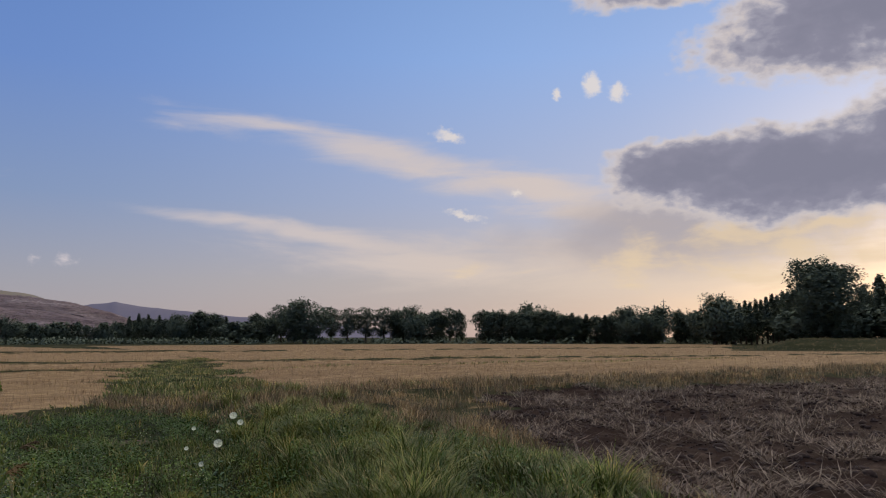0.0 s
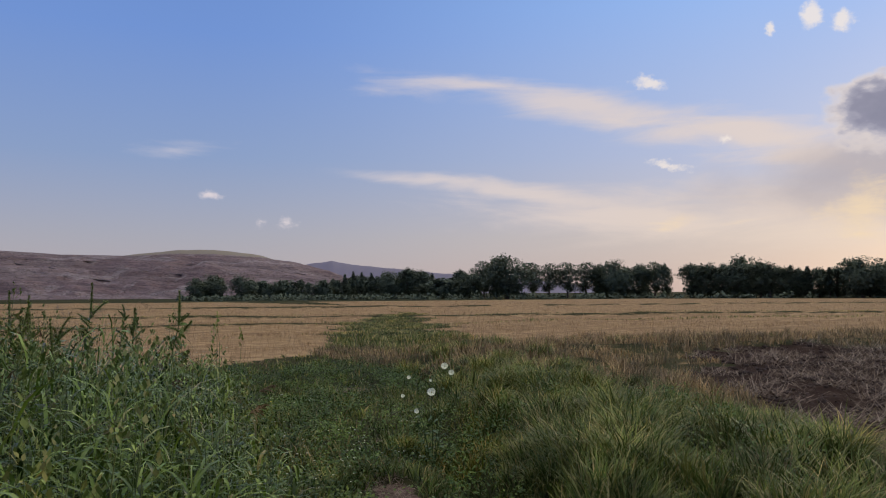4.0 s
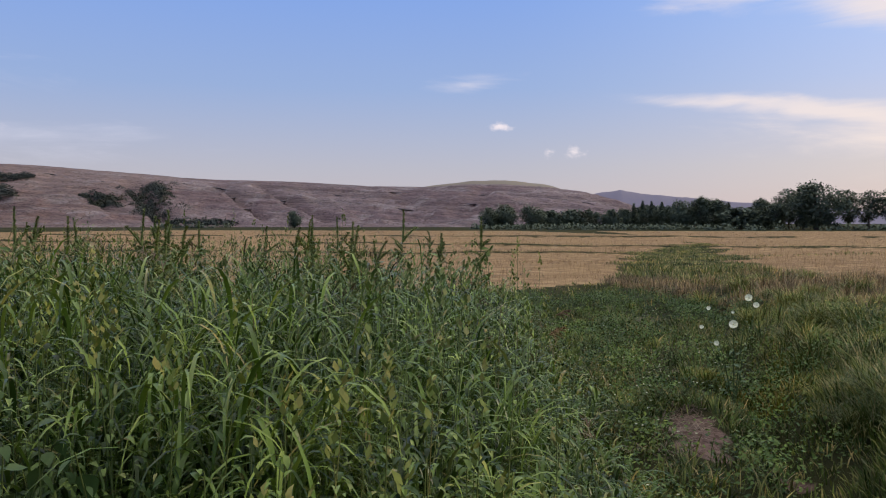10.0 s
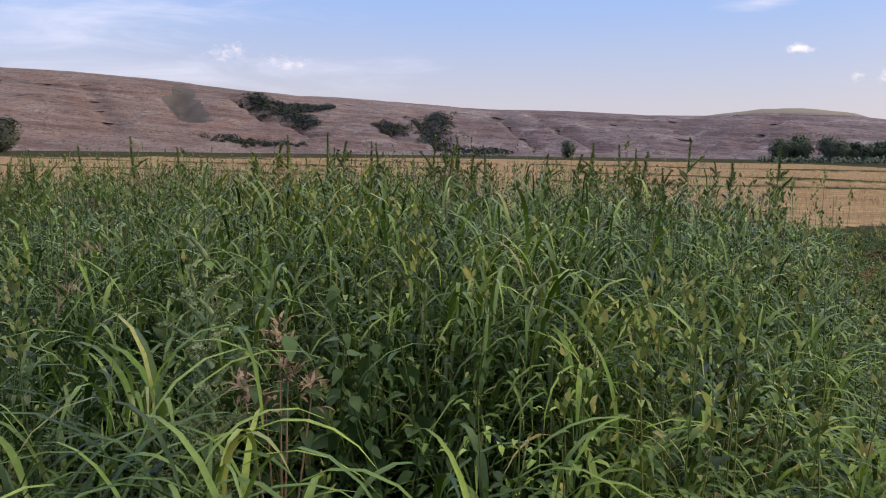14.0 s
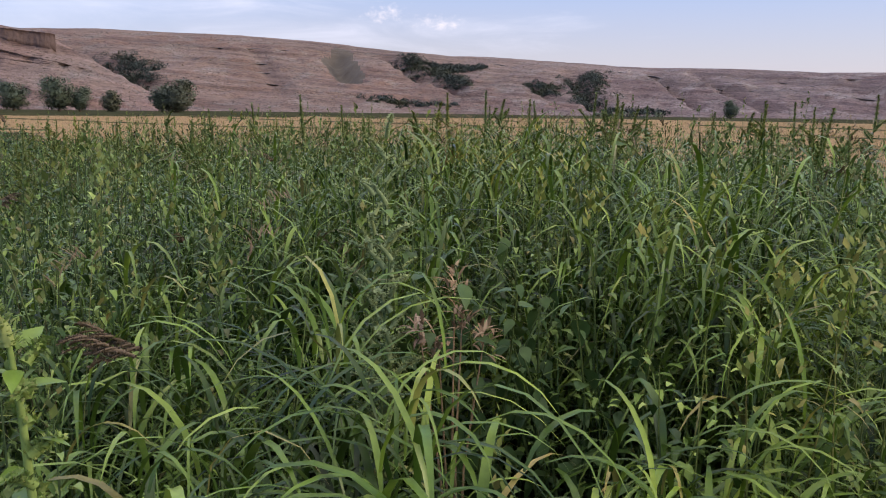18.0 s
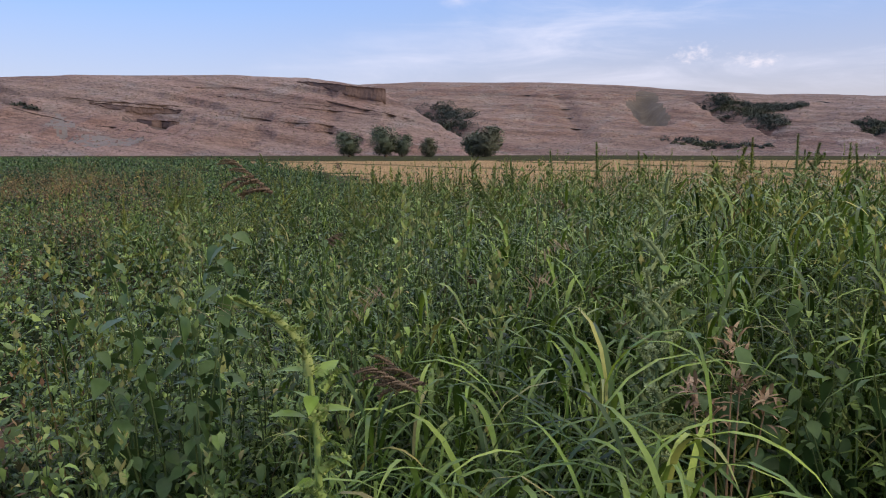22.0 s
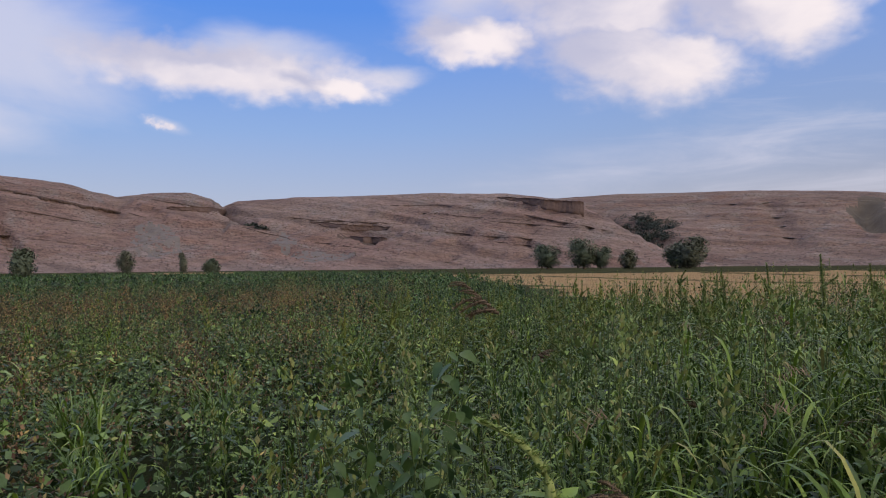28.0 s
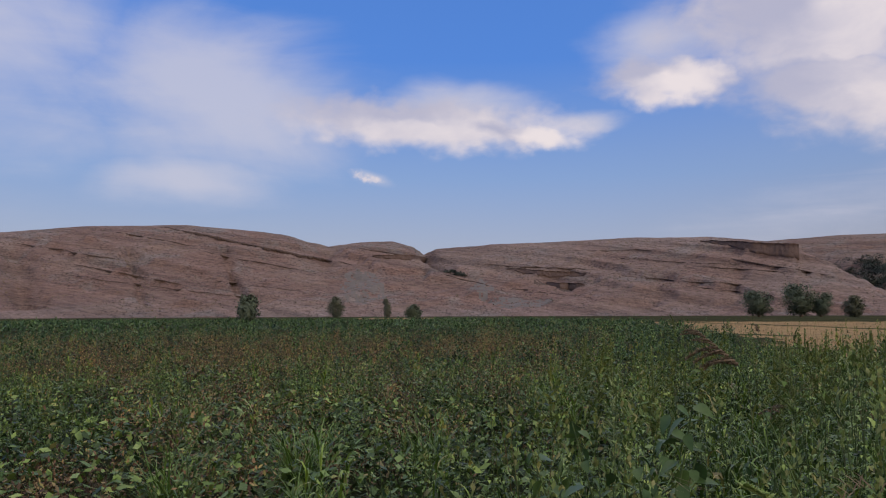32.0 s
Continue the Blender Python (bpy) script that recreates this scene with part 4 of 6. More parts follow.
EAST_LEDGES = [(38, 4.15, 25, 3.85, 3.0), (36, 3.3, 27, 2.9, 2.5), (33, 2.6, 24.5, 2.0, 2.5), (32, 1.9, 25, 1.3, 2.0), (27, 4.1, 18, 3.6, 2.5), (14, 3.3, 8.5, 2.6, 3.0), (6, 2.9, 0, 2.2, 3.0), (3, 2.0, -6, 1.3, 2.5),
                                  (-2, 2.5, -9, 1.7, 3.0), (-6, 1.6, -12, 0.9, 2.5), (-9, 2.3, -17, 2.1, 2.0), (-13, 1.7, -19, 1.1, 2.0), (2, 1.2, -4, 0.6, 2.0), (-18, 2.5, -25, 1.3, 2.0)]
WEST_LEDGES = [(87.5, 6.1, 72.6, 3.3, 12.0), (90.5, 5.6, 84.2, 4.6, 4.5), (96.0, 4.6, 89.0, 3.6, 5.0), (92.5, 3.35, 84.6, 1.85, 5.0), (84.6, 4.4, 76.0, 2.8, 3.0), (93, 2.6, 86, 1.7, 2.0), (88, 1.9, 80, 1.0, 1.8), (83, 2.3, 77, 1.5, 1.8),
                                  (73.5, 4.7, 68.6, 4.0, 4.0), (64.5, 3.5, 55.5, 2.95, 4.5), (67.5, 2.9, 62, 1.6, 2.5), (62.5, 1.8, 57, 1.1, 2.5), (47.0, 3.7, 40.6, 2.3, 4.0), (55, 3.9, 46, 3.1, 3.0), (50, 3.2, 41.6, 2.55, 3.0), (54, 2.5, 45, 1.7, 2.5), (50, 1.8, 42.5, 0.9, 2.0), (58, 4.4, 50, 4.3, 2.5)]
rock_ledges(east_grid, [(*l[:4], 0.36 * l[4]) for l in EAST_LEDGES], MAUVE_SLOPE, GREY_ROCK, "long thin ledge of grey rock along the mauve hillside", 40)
rock_ledges(west_grid, WEST_LEDGES, RED_SLOPE, ROCK, "long thin ledge of dark rock, its face toned with shade, along the reddish hillside", 60)
def cliff(grid, name, line, rock, label, seed):
    """A steep rock face let into a slope: heading, height of its lip and of its foot in degrees, from one end to the other."""
    haz, hs, X, Y, Z, seen = grid
    R = np.hypot(X, Y)
    E = np.degrees(np.arctan2(Z - 1.6, R))
    heads, lips, feet = zip(*sorted(line))
    A = np.arange(heads[0], heads[-1], 0.04)
    lip = np.interp(A, heads, lips) + (fbm(A * 3, A * 0, 3, seed) - 0.5) * 0.10
    foot = np.interp(A, heads, feet) + (fbm(A * 2, A * 0 + 5, 3, seed) - 0.5) * 0.16
    foot = np.minimum(foot, lip - 0.04)
    col = np.clip(np.searchsorted(haz, A), 0, len(haz) - 1)
    r = np.array([np.interp(e, np.maximum.accumulate(E[:ROWS, c]), R[:ROWS, c]) for e, c in zip(foot, col)])
    r = np.convolve(np.pad(r, 12, mode="edge"), np.ones(25) / 25, mode="valid") - 1.0
    zl, zf = 1.6 + r * np.tan(np.radians(lip)), 1.6 + r * np.tan(np.radians(foot))
    rows = [(r + 30.0, zl + 0.15)]
    for u in (0.0, 0.06, 0.22, 0.42, 0.6, 0.8, 1.0):
        jag = (fbm(A * 5.0, A * 0 + 9 * u, 3, seed + 4) - 0.5) * 1.6
        rows.append((r + jag + 1.6 * (1 - u) - (0.8 if u == 0.0 else 0.0), zl + (zf - zl) * u))
    rows.append((r + 4.0, zf - 2.5))
    v = np.stack([np.stack([-np.sin(np.radians(A)) * q, np.cos(np.radians(A)) * q, z], -1) for q, z in rows], 1)
    c, n = len(rows), len(A)
    i, j = np.meshgrid(np.arange(n - 1), np.arange(c - 1), indexing="ij")
    f = np.stack([i * c + j, (i + 1) * c + j, (i + 1) * c + j + 1, i * c + j + 1], -1).reshape(-1, 4)
    ends = np.array([[0, q, q + 1] for q in range(1, c - 1)] + [[(n - 1) * c, (n - 1) * c + q + 1, (n - 1) * c + q] for q in range(1, c - 1)])
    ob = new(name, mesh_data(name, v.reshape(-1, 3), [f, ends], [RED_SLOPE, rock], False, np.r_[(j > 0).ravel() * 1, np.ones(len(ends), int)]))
    return tagged(ob, label, "cliff", "cliffs of the red hill")


# dark red cliff rock, made darker still by shade mixed into the colour
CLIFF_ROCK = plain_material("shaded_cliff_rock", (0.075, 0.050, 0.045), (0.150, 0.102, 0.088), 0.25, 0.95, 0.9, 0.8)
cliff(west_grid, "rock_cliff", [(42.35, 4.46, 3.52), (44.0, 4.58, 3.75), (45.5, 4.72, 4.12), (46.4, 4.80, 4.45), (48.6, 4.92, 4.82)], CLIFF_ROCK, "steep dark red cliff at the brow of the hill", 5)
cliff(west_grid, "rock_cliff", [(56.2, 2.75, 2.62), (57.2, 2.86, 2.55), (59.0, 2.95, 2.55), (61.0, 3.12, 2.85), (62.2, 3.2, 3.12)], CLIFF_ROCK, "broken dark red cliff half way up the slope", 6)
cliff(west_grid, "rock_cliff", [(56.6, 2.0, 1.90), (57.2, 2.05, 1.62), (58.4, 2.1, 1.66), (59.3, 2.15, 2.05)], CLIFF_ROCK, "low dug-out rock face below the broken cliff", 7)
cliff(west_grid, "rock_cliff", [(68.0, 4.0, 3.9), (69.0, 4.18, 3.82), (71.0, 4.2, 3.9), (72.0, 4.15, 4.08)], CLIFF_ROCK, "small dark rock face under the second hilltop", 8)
a = np.radians(np.arange(-27, -7, 0.2))
peak = np.interp(np.degrees(a), [-27, -24, -21.6, -18.4, -16, -13, -10, -7], [1.0, 2.1, 2.95, 3.33, 3.30, 2.95, 2.45, 1.8]) + (fbm(np.degrees(a) * 1.2, a * 0, 3, 79) - 0.5) * 0.06
s = np.linspace(0, 1, 14)
H = 1100 * np.tan(np.radians(peak))
v = np.stack([np.stack([-np.sin(a) * (850 + 250 * t), np.cos(a) * (850 + 250 * t), H * smoothstep(t, 0, 1.05) - 2], -1) for t in s])
m = len(a)
i, j = np.meshgrid(np.arange(13), np.arange(m - 1), indexing="ij")
tagged(new("hill_far", mesh_data("hill_far", v.reshape(-1, 3), np.stack([i * m + j + 1, i * m + j, (i + 1) * m + j, (i + 1) * m + j + 1], -1).reshape(-1, 4), TAN_HILL, True)),
       "pale grassy hilltop behind the bare slope", "hill", kind="structure")
a = np.radians(np.arange(-48, -8, 0.25))
peak = np.interp(np.degrees(a), [-48, -42, -35.5, -31.5, -29, -26.5, -25, -22, -8], [0.2, 0.9, 1.42, 1.8, 2.05, 2.42, 2.2, 1.7, 0.5]) + (fbm(np.degrees(a) * 1.5, a * 0, 3, 77) - 0.5) * 0.12
s = np.linspace(0, 1, 14)
H = 3200 * np.tan(np.radians(peak))
v = np.stack([np.stack([-np.sin(a) * (2500 + 700 * t), np.cos(a) * (2500 + 700 * t), H * smoothstep(t, 0, 1.05) - 2], -1) for t in s])
m = len(a)
i, j = np.meshgrid(np.arange(13), np.arange(m - 1), indexing="ij")
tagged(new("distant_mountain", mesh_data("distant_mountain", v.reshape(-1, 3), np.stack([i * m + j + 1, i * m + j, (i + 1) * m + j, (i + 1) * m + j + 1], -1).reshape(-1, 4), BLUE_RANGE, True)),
       "hazy blue mountain far behind the valley", "mountain", kind="structure")


def on_hill(grid, az, el):
    """Points on a hillside, by heading and height in degrees."""
    gaz, gs, X, Y, Z, seen = grid
    j = np.clip(np.searchsorted(gaz, az), 0, len(gaz) - 1)
    i = np.array([np.clip(np.searchsorted(seen[:ROWS, c], e), 0, ROWS - 1) for c, e in zip(j, el)])
    return np.stack([X[i, j], Y[i, j], Z[i, j]], -1)


# ---- trees ----
def crown_points(lobes, n, seed, per_lobe=34, gaps=0.27):
    """Leaf places in a crown: every lobe (x, y, z, rx, ry, rz) carries clumps of leaves on its skin, so that the outline billows and has gaps."""
    r = np.random.default_rng(seed)
    clumps = []
    for l in lobes:
        d = r.normal(size=(per_lobe, 3))
        d /= np.linalg.norm(d, axis=1, keepdims=True)
        c = np.array(l[:3]) + d * (0.62 + 0.34 * r.random((per_lobe, 1))) * np.array(l[3:])
        size = (0.15 + 0.17 * r.random((per_lobe, 1))) * np.mean(l[3:])
        clumps.append(np.concatenate([c, size], 1))
    clumps = np.concatenate(clumps)
    vol = clumps[:, 3] ** 2
    pick = clumps[r.choice(len(clumps), n * 2, p=vol / vol.sum())]
    d = r.normal(size=(n * 2, 3))
    d /= np.linalg.norm(d, axis=1, keepdims=True)
    p = pick[:, :3] + d * (pick[:, 3] * r.random(n * 2) ** 0.45)[:, None]
    keep = fbm(p[:, 0] * 0.9 + p[:, 1] * 0.6, p[:, 2] * 0.9 + p[:, 1] * 0.3, 3, seed + 2) > gaps
    return p[keep][:n]


def tree(name, label, lobes, trunk_h, trunk_r, n, leaf, mat, seed, limbs=5, category="tree", sparse=False):
    r = np.random.default_rng(seed)
    ob = new(name)
    top = np.array([0.15 * trunk_r * r.normal(), 0.15 * trunk_r * r.normal(), trunk_h])
    pts = [np.array([0, 0, -0.3]), np.array([0, 0, 0.2]), top * [0.6, 0.6, 0.55], top]
    part("trunk", mesh_data("trunk", *tube(pts, [trunk_r * 1.5, trunk_r * 1.1, trunk_r * 0.85, trunk_r * 0.6], 7), BARK, True), ob)
    for q in range(limbs):
        l = lobes[q % len(lobes)]
        end = np.array(l[:3]) + r.normal(size=3) * 0.25 * np.array(l[3:])
        a = top * (0.72 + 0.28 * r.random())
        mid = (a + end) / 2 + [0, 0, 0.12 * np.linalg.norm(end - a)]
        part("limb", mesh_data("limb", *tube([a, mid, end], [trunk_r * 0.5, trunk_r * 0.33, trunk_r * 0.1], 5), BARK, True), ob)
    p = crown_points(lobes, n, seed)
    m = len(p)
    size = leaf * (0.7 + 0.8 * r.random(m))
    v, f = diamonds(p, r.random(m) * 6.283, r.normal(size=m) * 0.7, size, size * 0.75)
    inner = np.array(lobes)[r.integers(0, len(lobes), n // (5 if sparse else 2))]
    k = len(inner)
    d = r.normal(size=(k, 3))
    p = inner[:, :3] + d / np.linalg.norm(d, axis=1, keepdims=True) * (0.80 * r.random(k)[:, None] ** 0.6) * inner[:, 3:]
    size = 2.0 * leaf * (0.7 + 0.6 * r.random(k))
    v, f = merge([(v, f), diamonds(p, r.random(k) * 6.283, r.normal(size=k) * 0.8, size, size * 0.9)])
    middle = v[f].mean(1) - [0, 0, 0.8 * np.mean([l[2] for l in lobes])]
    middle /= np.linalg.norm(middle, axis=1, keepdims=True) + 1e-6
    part("crown", rounded(mesh_data("crown", v, facing(v, f, middle), mat, True), middle, 0.72), ob)
    return tagged(ob, label, category)


def at_heading(az, r):
    x, y = -math.sin(radians(az)) * r, math.cos(radians(az)) * r
    return x, y, float(ground_z(np.array([x]), np.array([y]))[0])


FAR_AWAY = pose(0, 0, 0)
ROUND = [(0, 0, 4.4, 3.4, 3.4, 2.7), (1.9, 0.4, 3.4, 2.4, 2.4, 2.3), (-2.0, -0.3, 3.6, 2.4, 2.3, 2.4), (0.3, 1.4, 5.6, 2.0, 2.0, 1.6), (0.2, -0.6, 2.0, 2.6, 2.6, 1.7), (-0.6, 0.4, 1.5, 2.2, 2.2, 1.3)]
TALL = [(0, 0, 3.6, 2.4, 2.4, 3.0), (0.9, 0.3, 6.6, 2.1, 2.1, 2.2), (-1.0, -0.4, 5.8, 2.0, 2.0, 2.4), (0.1, -0.2, 7.6, 1.9, 1.9, 1.7), (0, 0, 1.7, 2.0, 2.0, 1.6)]
POPLAR = [(0, 0, 3.6, 0.95, 0.95, 3.2), (0.15, 0, 5.0, 0.85, 0.85, 3.2), (-0.1, 0.1, 6.4, 0.62, 0.62, 2.9), (0, 0, 7.8, 0.36, 0.36, 2.2)]
BROAD = [(0, 0, 6.5, 4.6, 4.6, 4.2), (3.6, 0.5, 5.8, 3.2, 3.2, 3.6), (-3.6, 0, 5.4, 3.2, 3.2, 3.4), (-1.4, 0.6, 9.2, 3.2, 3.2, 2.5), (2.4, -0.4, 8.8, 3.0, 3.0, 2.4), (-0.4, 0, 3.0, 2.6, 2.6, 2.8), (4.6, 0, 8.0, 1.8, 1.8, 1.8), (-4.4, 0.3, 7.8, 2.0, 2.0, 1.8)]
LOOSE = [(-1.5, 0, 4.6, 1.9, 1.9, 2.2), (1.6, 0.3, 5.0, 1.9, 1.9, 2.4), (0.1, 0.2, 7.0, 2.3, 2.3, 1.7), (0.4, -0.5, 3.6, 1.7, 1.7, 1.6), (-0.6, 0.2, 2.4, 1.2, 1.2, 1.2), (0.2, 0, 5.4, 1.8, 1.8, 1.8)]
BUSHY = [(0, 0, 1.7, 2.2, 2.1, 1.8), (1.2, 0.2, 1.4, 1.6, 1.6, 1.4), (-1.2, -0.2, 1.5, 1.6, 1.6, 1.5), (0.2, 0.2, 2.7, 1.5, 1.5, 1.1)]


def plant(kind, az, r, height, wide=1.0, turn=None):
    """Sets a copy of a tree kind at a heading and distance, with the given height."""
    make, natural = kind
    x, y, z = at_heading(az, r)
    s = height / natural
    m = Matrix.LocRotScale((x, y, z - 0.05), Euler((0, 0, turn if turn is not None else (az * 7.3) % 6.28)), (s * wide, s * wide, s))
    if not make.get("placed"):
        make["placed"] = 1
        make.matrix_basis = m
        return make
    ob = copy_thing(make, FAR_AWAY)
    ob.matrix_basis = m
    return ob


willow = (tree("willow_tree", "round dark green willow at the edge of the stubble fields", ROUND, 2.6, 0.28, 4400, 0.21, TREE_LEAF, 3), 7.2)
willow_2 = (tree("willow_tree", "round dark green willow at the edge of the stubble fields", [(l[0] * -1.1, l[1], l[2] * 0.95, l[3] * 1.05, l[4], l[5]) for l in ROUND], 2.4, 0.28, 4400, 0.21, TREE_LEAF, 4), 7.0)
ash = (tree("ash_tree", "tall dark green tree in the far tree row", TALL, 3.2, 0.24, 4400, 0.21, TREE_LEAF, 5), 9.4)
ash_2 = (tree("ash_tree", "tall dark green tree in the far tree row", [(l[1] * 1.5, l[0], l[2], l[3] * 1.15, l[4], l[5]) for l in TALL], 3.0, 0.24, 4400, 0.21, TREE_LEAF, 6), 9.4)
poplar = (tree("poplar_tree", "slim pointed poplar in the far tree row", POPLAR, 2.0, 0.18, 2200, 0.21, TREE_LEAF, 7, 4), 10.0)
broad = (tree("great_willow", "great spreading dark willow on a low bank", BROAD, 4.0, 0.5, 19000, 0.19, TREE_LEAF, 8, 7), 11.6)
loose = (tree("thin_tree", "open-crowned tree with bare trunk and sky showing through", LOOSE, 3.4, 0.2, 3600, 0.22, TREE_LEAF, 9, 5, sparse=True), 8.6)
bush = (tree("bush", "dense rounded green bush in the valley", BUSHY, 0.8, 0.14, 2400, 0.22, TREE_LEAF, 10, 4, "bush"), 3.6)
pale = (tree("pale_tree", "small grey-green tree before the hill", [(l[0] * 0.8, l[1] * 0.8, l[2] * 0.85 - 0.3, l[3] * 0.8, l[4] * 0.8, l[5] * 0.9) for l in ROUND], 2.0, 0.18, 3600, 0.20, PALE_LEAF, 12), 5.9)


def up(el_top, r, el_low=None):
    """Height of a tree whose top stands at an angle over eye level."""
    return 1.6 + r * math.tan(radians(el_top))


# far tree row, from north to east: kind, heading, distance, top angle, width
ROW = [(willow, -20.4, 225, 1.35, 1.0), (willow_2, -18.2, 230, 1.45, 0.95), (willow, -17.2, 226, 1.25, 0.7), (bush, -21.6, 232, 0.95, 0.9), (bush, -23.2, 236, 1.0, 1.3), (ash, -24.4, 238, 1.1, 0.9), (bush, -25.9, 232, 1.0, 0.7), (ash_2, -26.8, 240, 1.15, 1.0),
       (poplar, -27.5, 244, 1.55, 1.0), (poplar, -28.1, 244, 1.75, 0.9), (poplar, -28.7, 244, 1.7, 0.9), (poplar, -29.4, 244, 1.65, 1.0), (poplar, -30.2, 246, 1.6, 1.0), (willow, -30.9, 232, 1.7, 0.8), (ash, -32.0, 232, 1.95, 1.0), (ash_2, -33.0, 234, 1.8, 0.9),
       (poplar, -33.8, 240, 1.6, 1.1), (bush, -34.6, 224, 1.1, 1.6), (ash, -35.9, 228, 1.8, 0.9), (willow_2, -36.6, 222, 1.5, 0.9), (loose, -37.6, 224, 2.35, 0.9), (willow, -39.3, 210, 2.8, 0.95), (ash_2, -38.5, 222, 2.3, 0.9),
       (loose, -41.1, 222, 2.2, 1.0), (loose, -42.3, 222, 2.15, 0.9), (loose, -43.6, 222, 2.2, 1.0), (loose, -44.9, 222, 2.2, 1.0), (ash, -45.9, 222, 2.1, 0.9), (willow_2, -47.2, 216, 2.35, 0.75), (ash_2, -48.6, 220, 2.1, 1.0), (loose, -49.7, 220, 2.15, 0.9), (ash, -50.4, 220, 2.05, 0.7),
       (ash, -52.2, 210, 2.05, 1.1), (ash_2, -53.1, 208, 2.1, 1.1), (ash, -54.2, 208, 2.0, 1.1), (willow, -55.8, 214, 2.55, 0.7), (ash_2, -55.2, 206, 2.0, 1.1), (ash, -56.6, 206, 2.05, 1.1), (poplar, -57.2, 204, 2.0, 1.3), (ash_2, -57.9, 206, 1.8, 1.1), (poplar, -58.5, 204, 1.9, 1.3), (ash, -59.0, 206, 1.6, 1.1), (poplar, -59.5, 206, 1.8, 1.3), (poplar, -60.8, 204, 1.7, 1.3),
       (ash_2, -60.2, 206, 1.65, 1.1), (ash, -61.2, 206, 1.7, 1.1), (willow_2, -62.7, 200, 2.25, 0.95), (willow, -64.0, 200, 2.3, 0.95), (ash, -65.9, 204, 2.0, 0.9), (ash_2, -66.8, 204, 1.8, 1.0), (willow_2, -68.2, 180, 3.05, 0.85), (ash, -68.9, 182, 2.5, 0.8),
       (ash, -70.5, 196, 1.6, 1.3), (ash_2, -72.2, 196, 1.7, 1.3), (poplar, -77.4, 180, 3.3, 1.1), (poplar, -78.3, 176, 3.9, 1.1), (poplar, -79.0, 176, 4.0, 1.1), (poplar, -79.8, 176, 3.7, 1.1), (ash, -77.8, 184, 2.6, 1.2), (ash_2, -80.8, 180, 3.4, 1.2), (ash, -82, 180, 3.4, 1.2)]
ROW += [(poplar, -69.5 - 0.34 * q, 186 + 4 * (q % 3), 2.35 + 0.07 * q + 0.25 * (q * 7 % 5) / 5, 0.85) for q in range(13)]
for kind, head, r, top, wide in ROW:
    plant(kind, head, r, up(top, r), wide * 1.25)
    if (-69.3 < head < -51 or -37 < head < -17 or -49.2 < head < -45.5) and (kind is not poplar or head > -31):
        plant((ash_2, ash, willow)[int(-head * 3) % 3], head - 0.45, r + 16, up(top * 0.80, r + 16), 1.35)
plant(broad, -75.1, 148, up(4.75, 148), 1.46, 0.3)
for head, r, top, wide in ((-75.0, 146, 1.3, 1.5), (-76.6, 168, 1.6, 1.6), (-73.6, 176, 1.5, 1.6), (-74.6, 182, 2.0, 1.8), (-77.2, 176, 1.8, 1.6), (-79.6, 172, 1.7, 1.8)):
    plant(bush, head, r, up(top, r), wide)
# lone trees of the plain and the foot of the west hill
plant(willow_2, -3.15, 250, up(0.95, 250), 0.95)
for head, top, wide in ((45.0, 1.50, 1.25), (42.4, 1.92, 1.12), (41.2, 1.3, 1.0), (35.2, 1.95, 1.3)):
    plant(willow if head != 35.2 else pale, head, 225, up(top, 225), wide)
plant(pale, 39.3, 225, up(1.08, 225), 1.0)
plant(willow, 36.1, 228, up(1.5, 228), 1.0)
for kind, head, r, top, wide in ((bush, 80.8, 150, 1.30, 0.85), (pale, 74.6, 215, 1.22, 0.75), (pale, 70.9, 220, 1.10, 0.52), (bush, 69.0, 180, 0.60, 0.85)):
    plant(kind, head, r, up(top, r), wide)

# hedge of low shrubs under the far row and bushes filling the hillside gullies
def shrub_mass(name, spots, leaf, mat, label, seed, per=90):
    r = np.random.default_rng(seed)
    c = np.repeat(np.array([s[:3] for s in spots]), per, 0)
    rad = np.repeat(np.array([s[3] for s in spots]), per)
    d = r.normal(size=c.shape)
    d /= np.linalg.norm(d, axis=1, keepdims=True)
    d[:, 2] = np.abs(d[:, 2]) * 0.9 - 0.1
    p = c + d * (rad * (0.55 + 0.5 * r.random(len(c))))[:, None]
    n = len(p)
    size = leaf * (0.6 + 0.9 * r.random(n))
    v, f = diamonds(p, r.random(n) * 6.283, r.normal(size=n) * 0.8, size, size * 0.8)
    out = d * 0.7 + [0, 0, 0.5]
    out /= np.linalg.norm(out, axis=1, keepdims=True)
    ob = stuff(name, v, facing(v, f, out), mat, label, "shrubs")
    rounded(ob.data, out, 0.7)
    return ob


def along_hill(grid, a_top, s_top, a_low, s_low, n, spread, size, seed):
    r = np.random.default_rng(seed)
    t = r.random(n)
    p = on_hill(grid, a_low + (a_top - a_low) * t + r.normal(size=n) * spread, s_low + (s_top - s_low) * t + r.normal(size=n) * 0.08)
    return [(*q, size * (0.6 + 0.8 * u)) for q, u in zip(p, r.random(n))]


gully = along_hill(east_grid, 41.4, 3.55, 36.8, 1.5, 120, 0.45, 3.9, 1) + along_hill(east_grid, 38.6, 3.2, 36.4, 2.2, 60, 0.6, 3.8, 31)
gully += along_hill(east_grid, 19.8, 3.45, 16.4, 2.7, 130, 0.5, 3.0, 2) + along_hill(east_grid, 16.8, 2.9, 15.2, 1.7, 90, 0.5, 3.0, 32) + along_hill(east_grid, 16.6, 3.0, 13.8, 3.0, 70, 0.4, 2.8, 12)
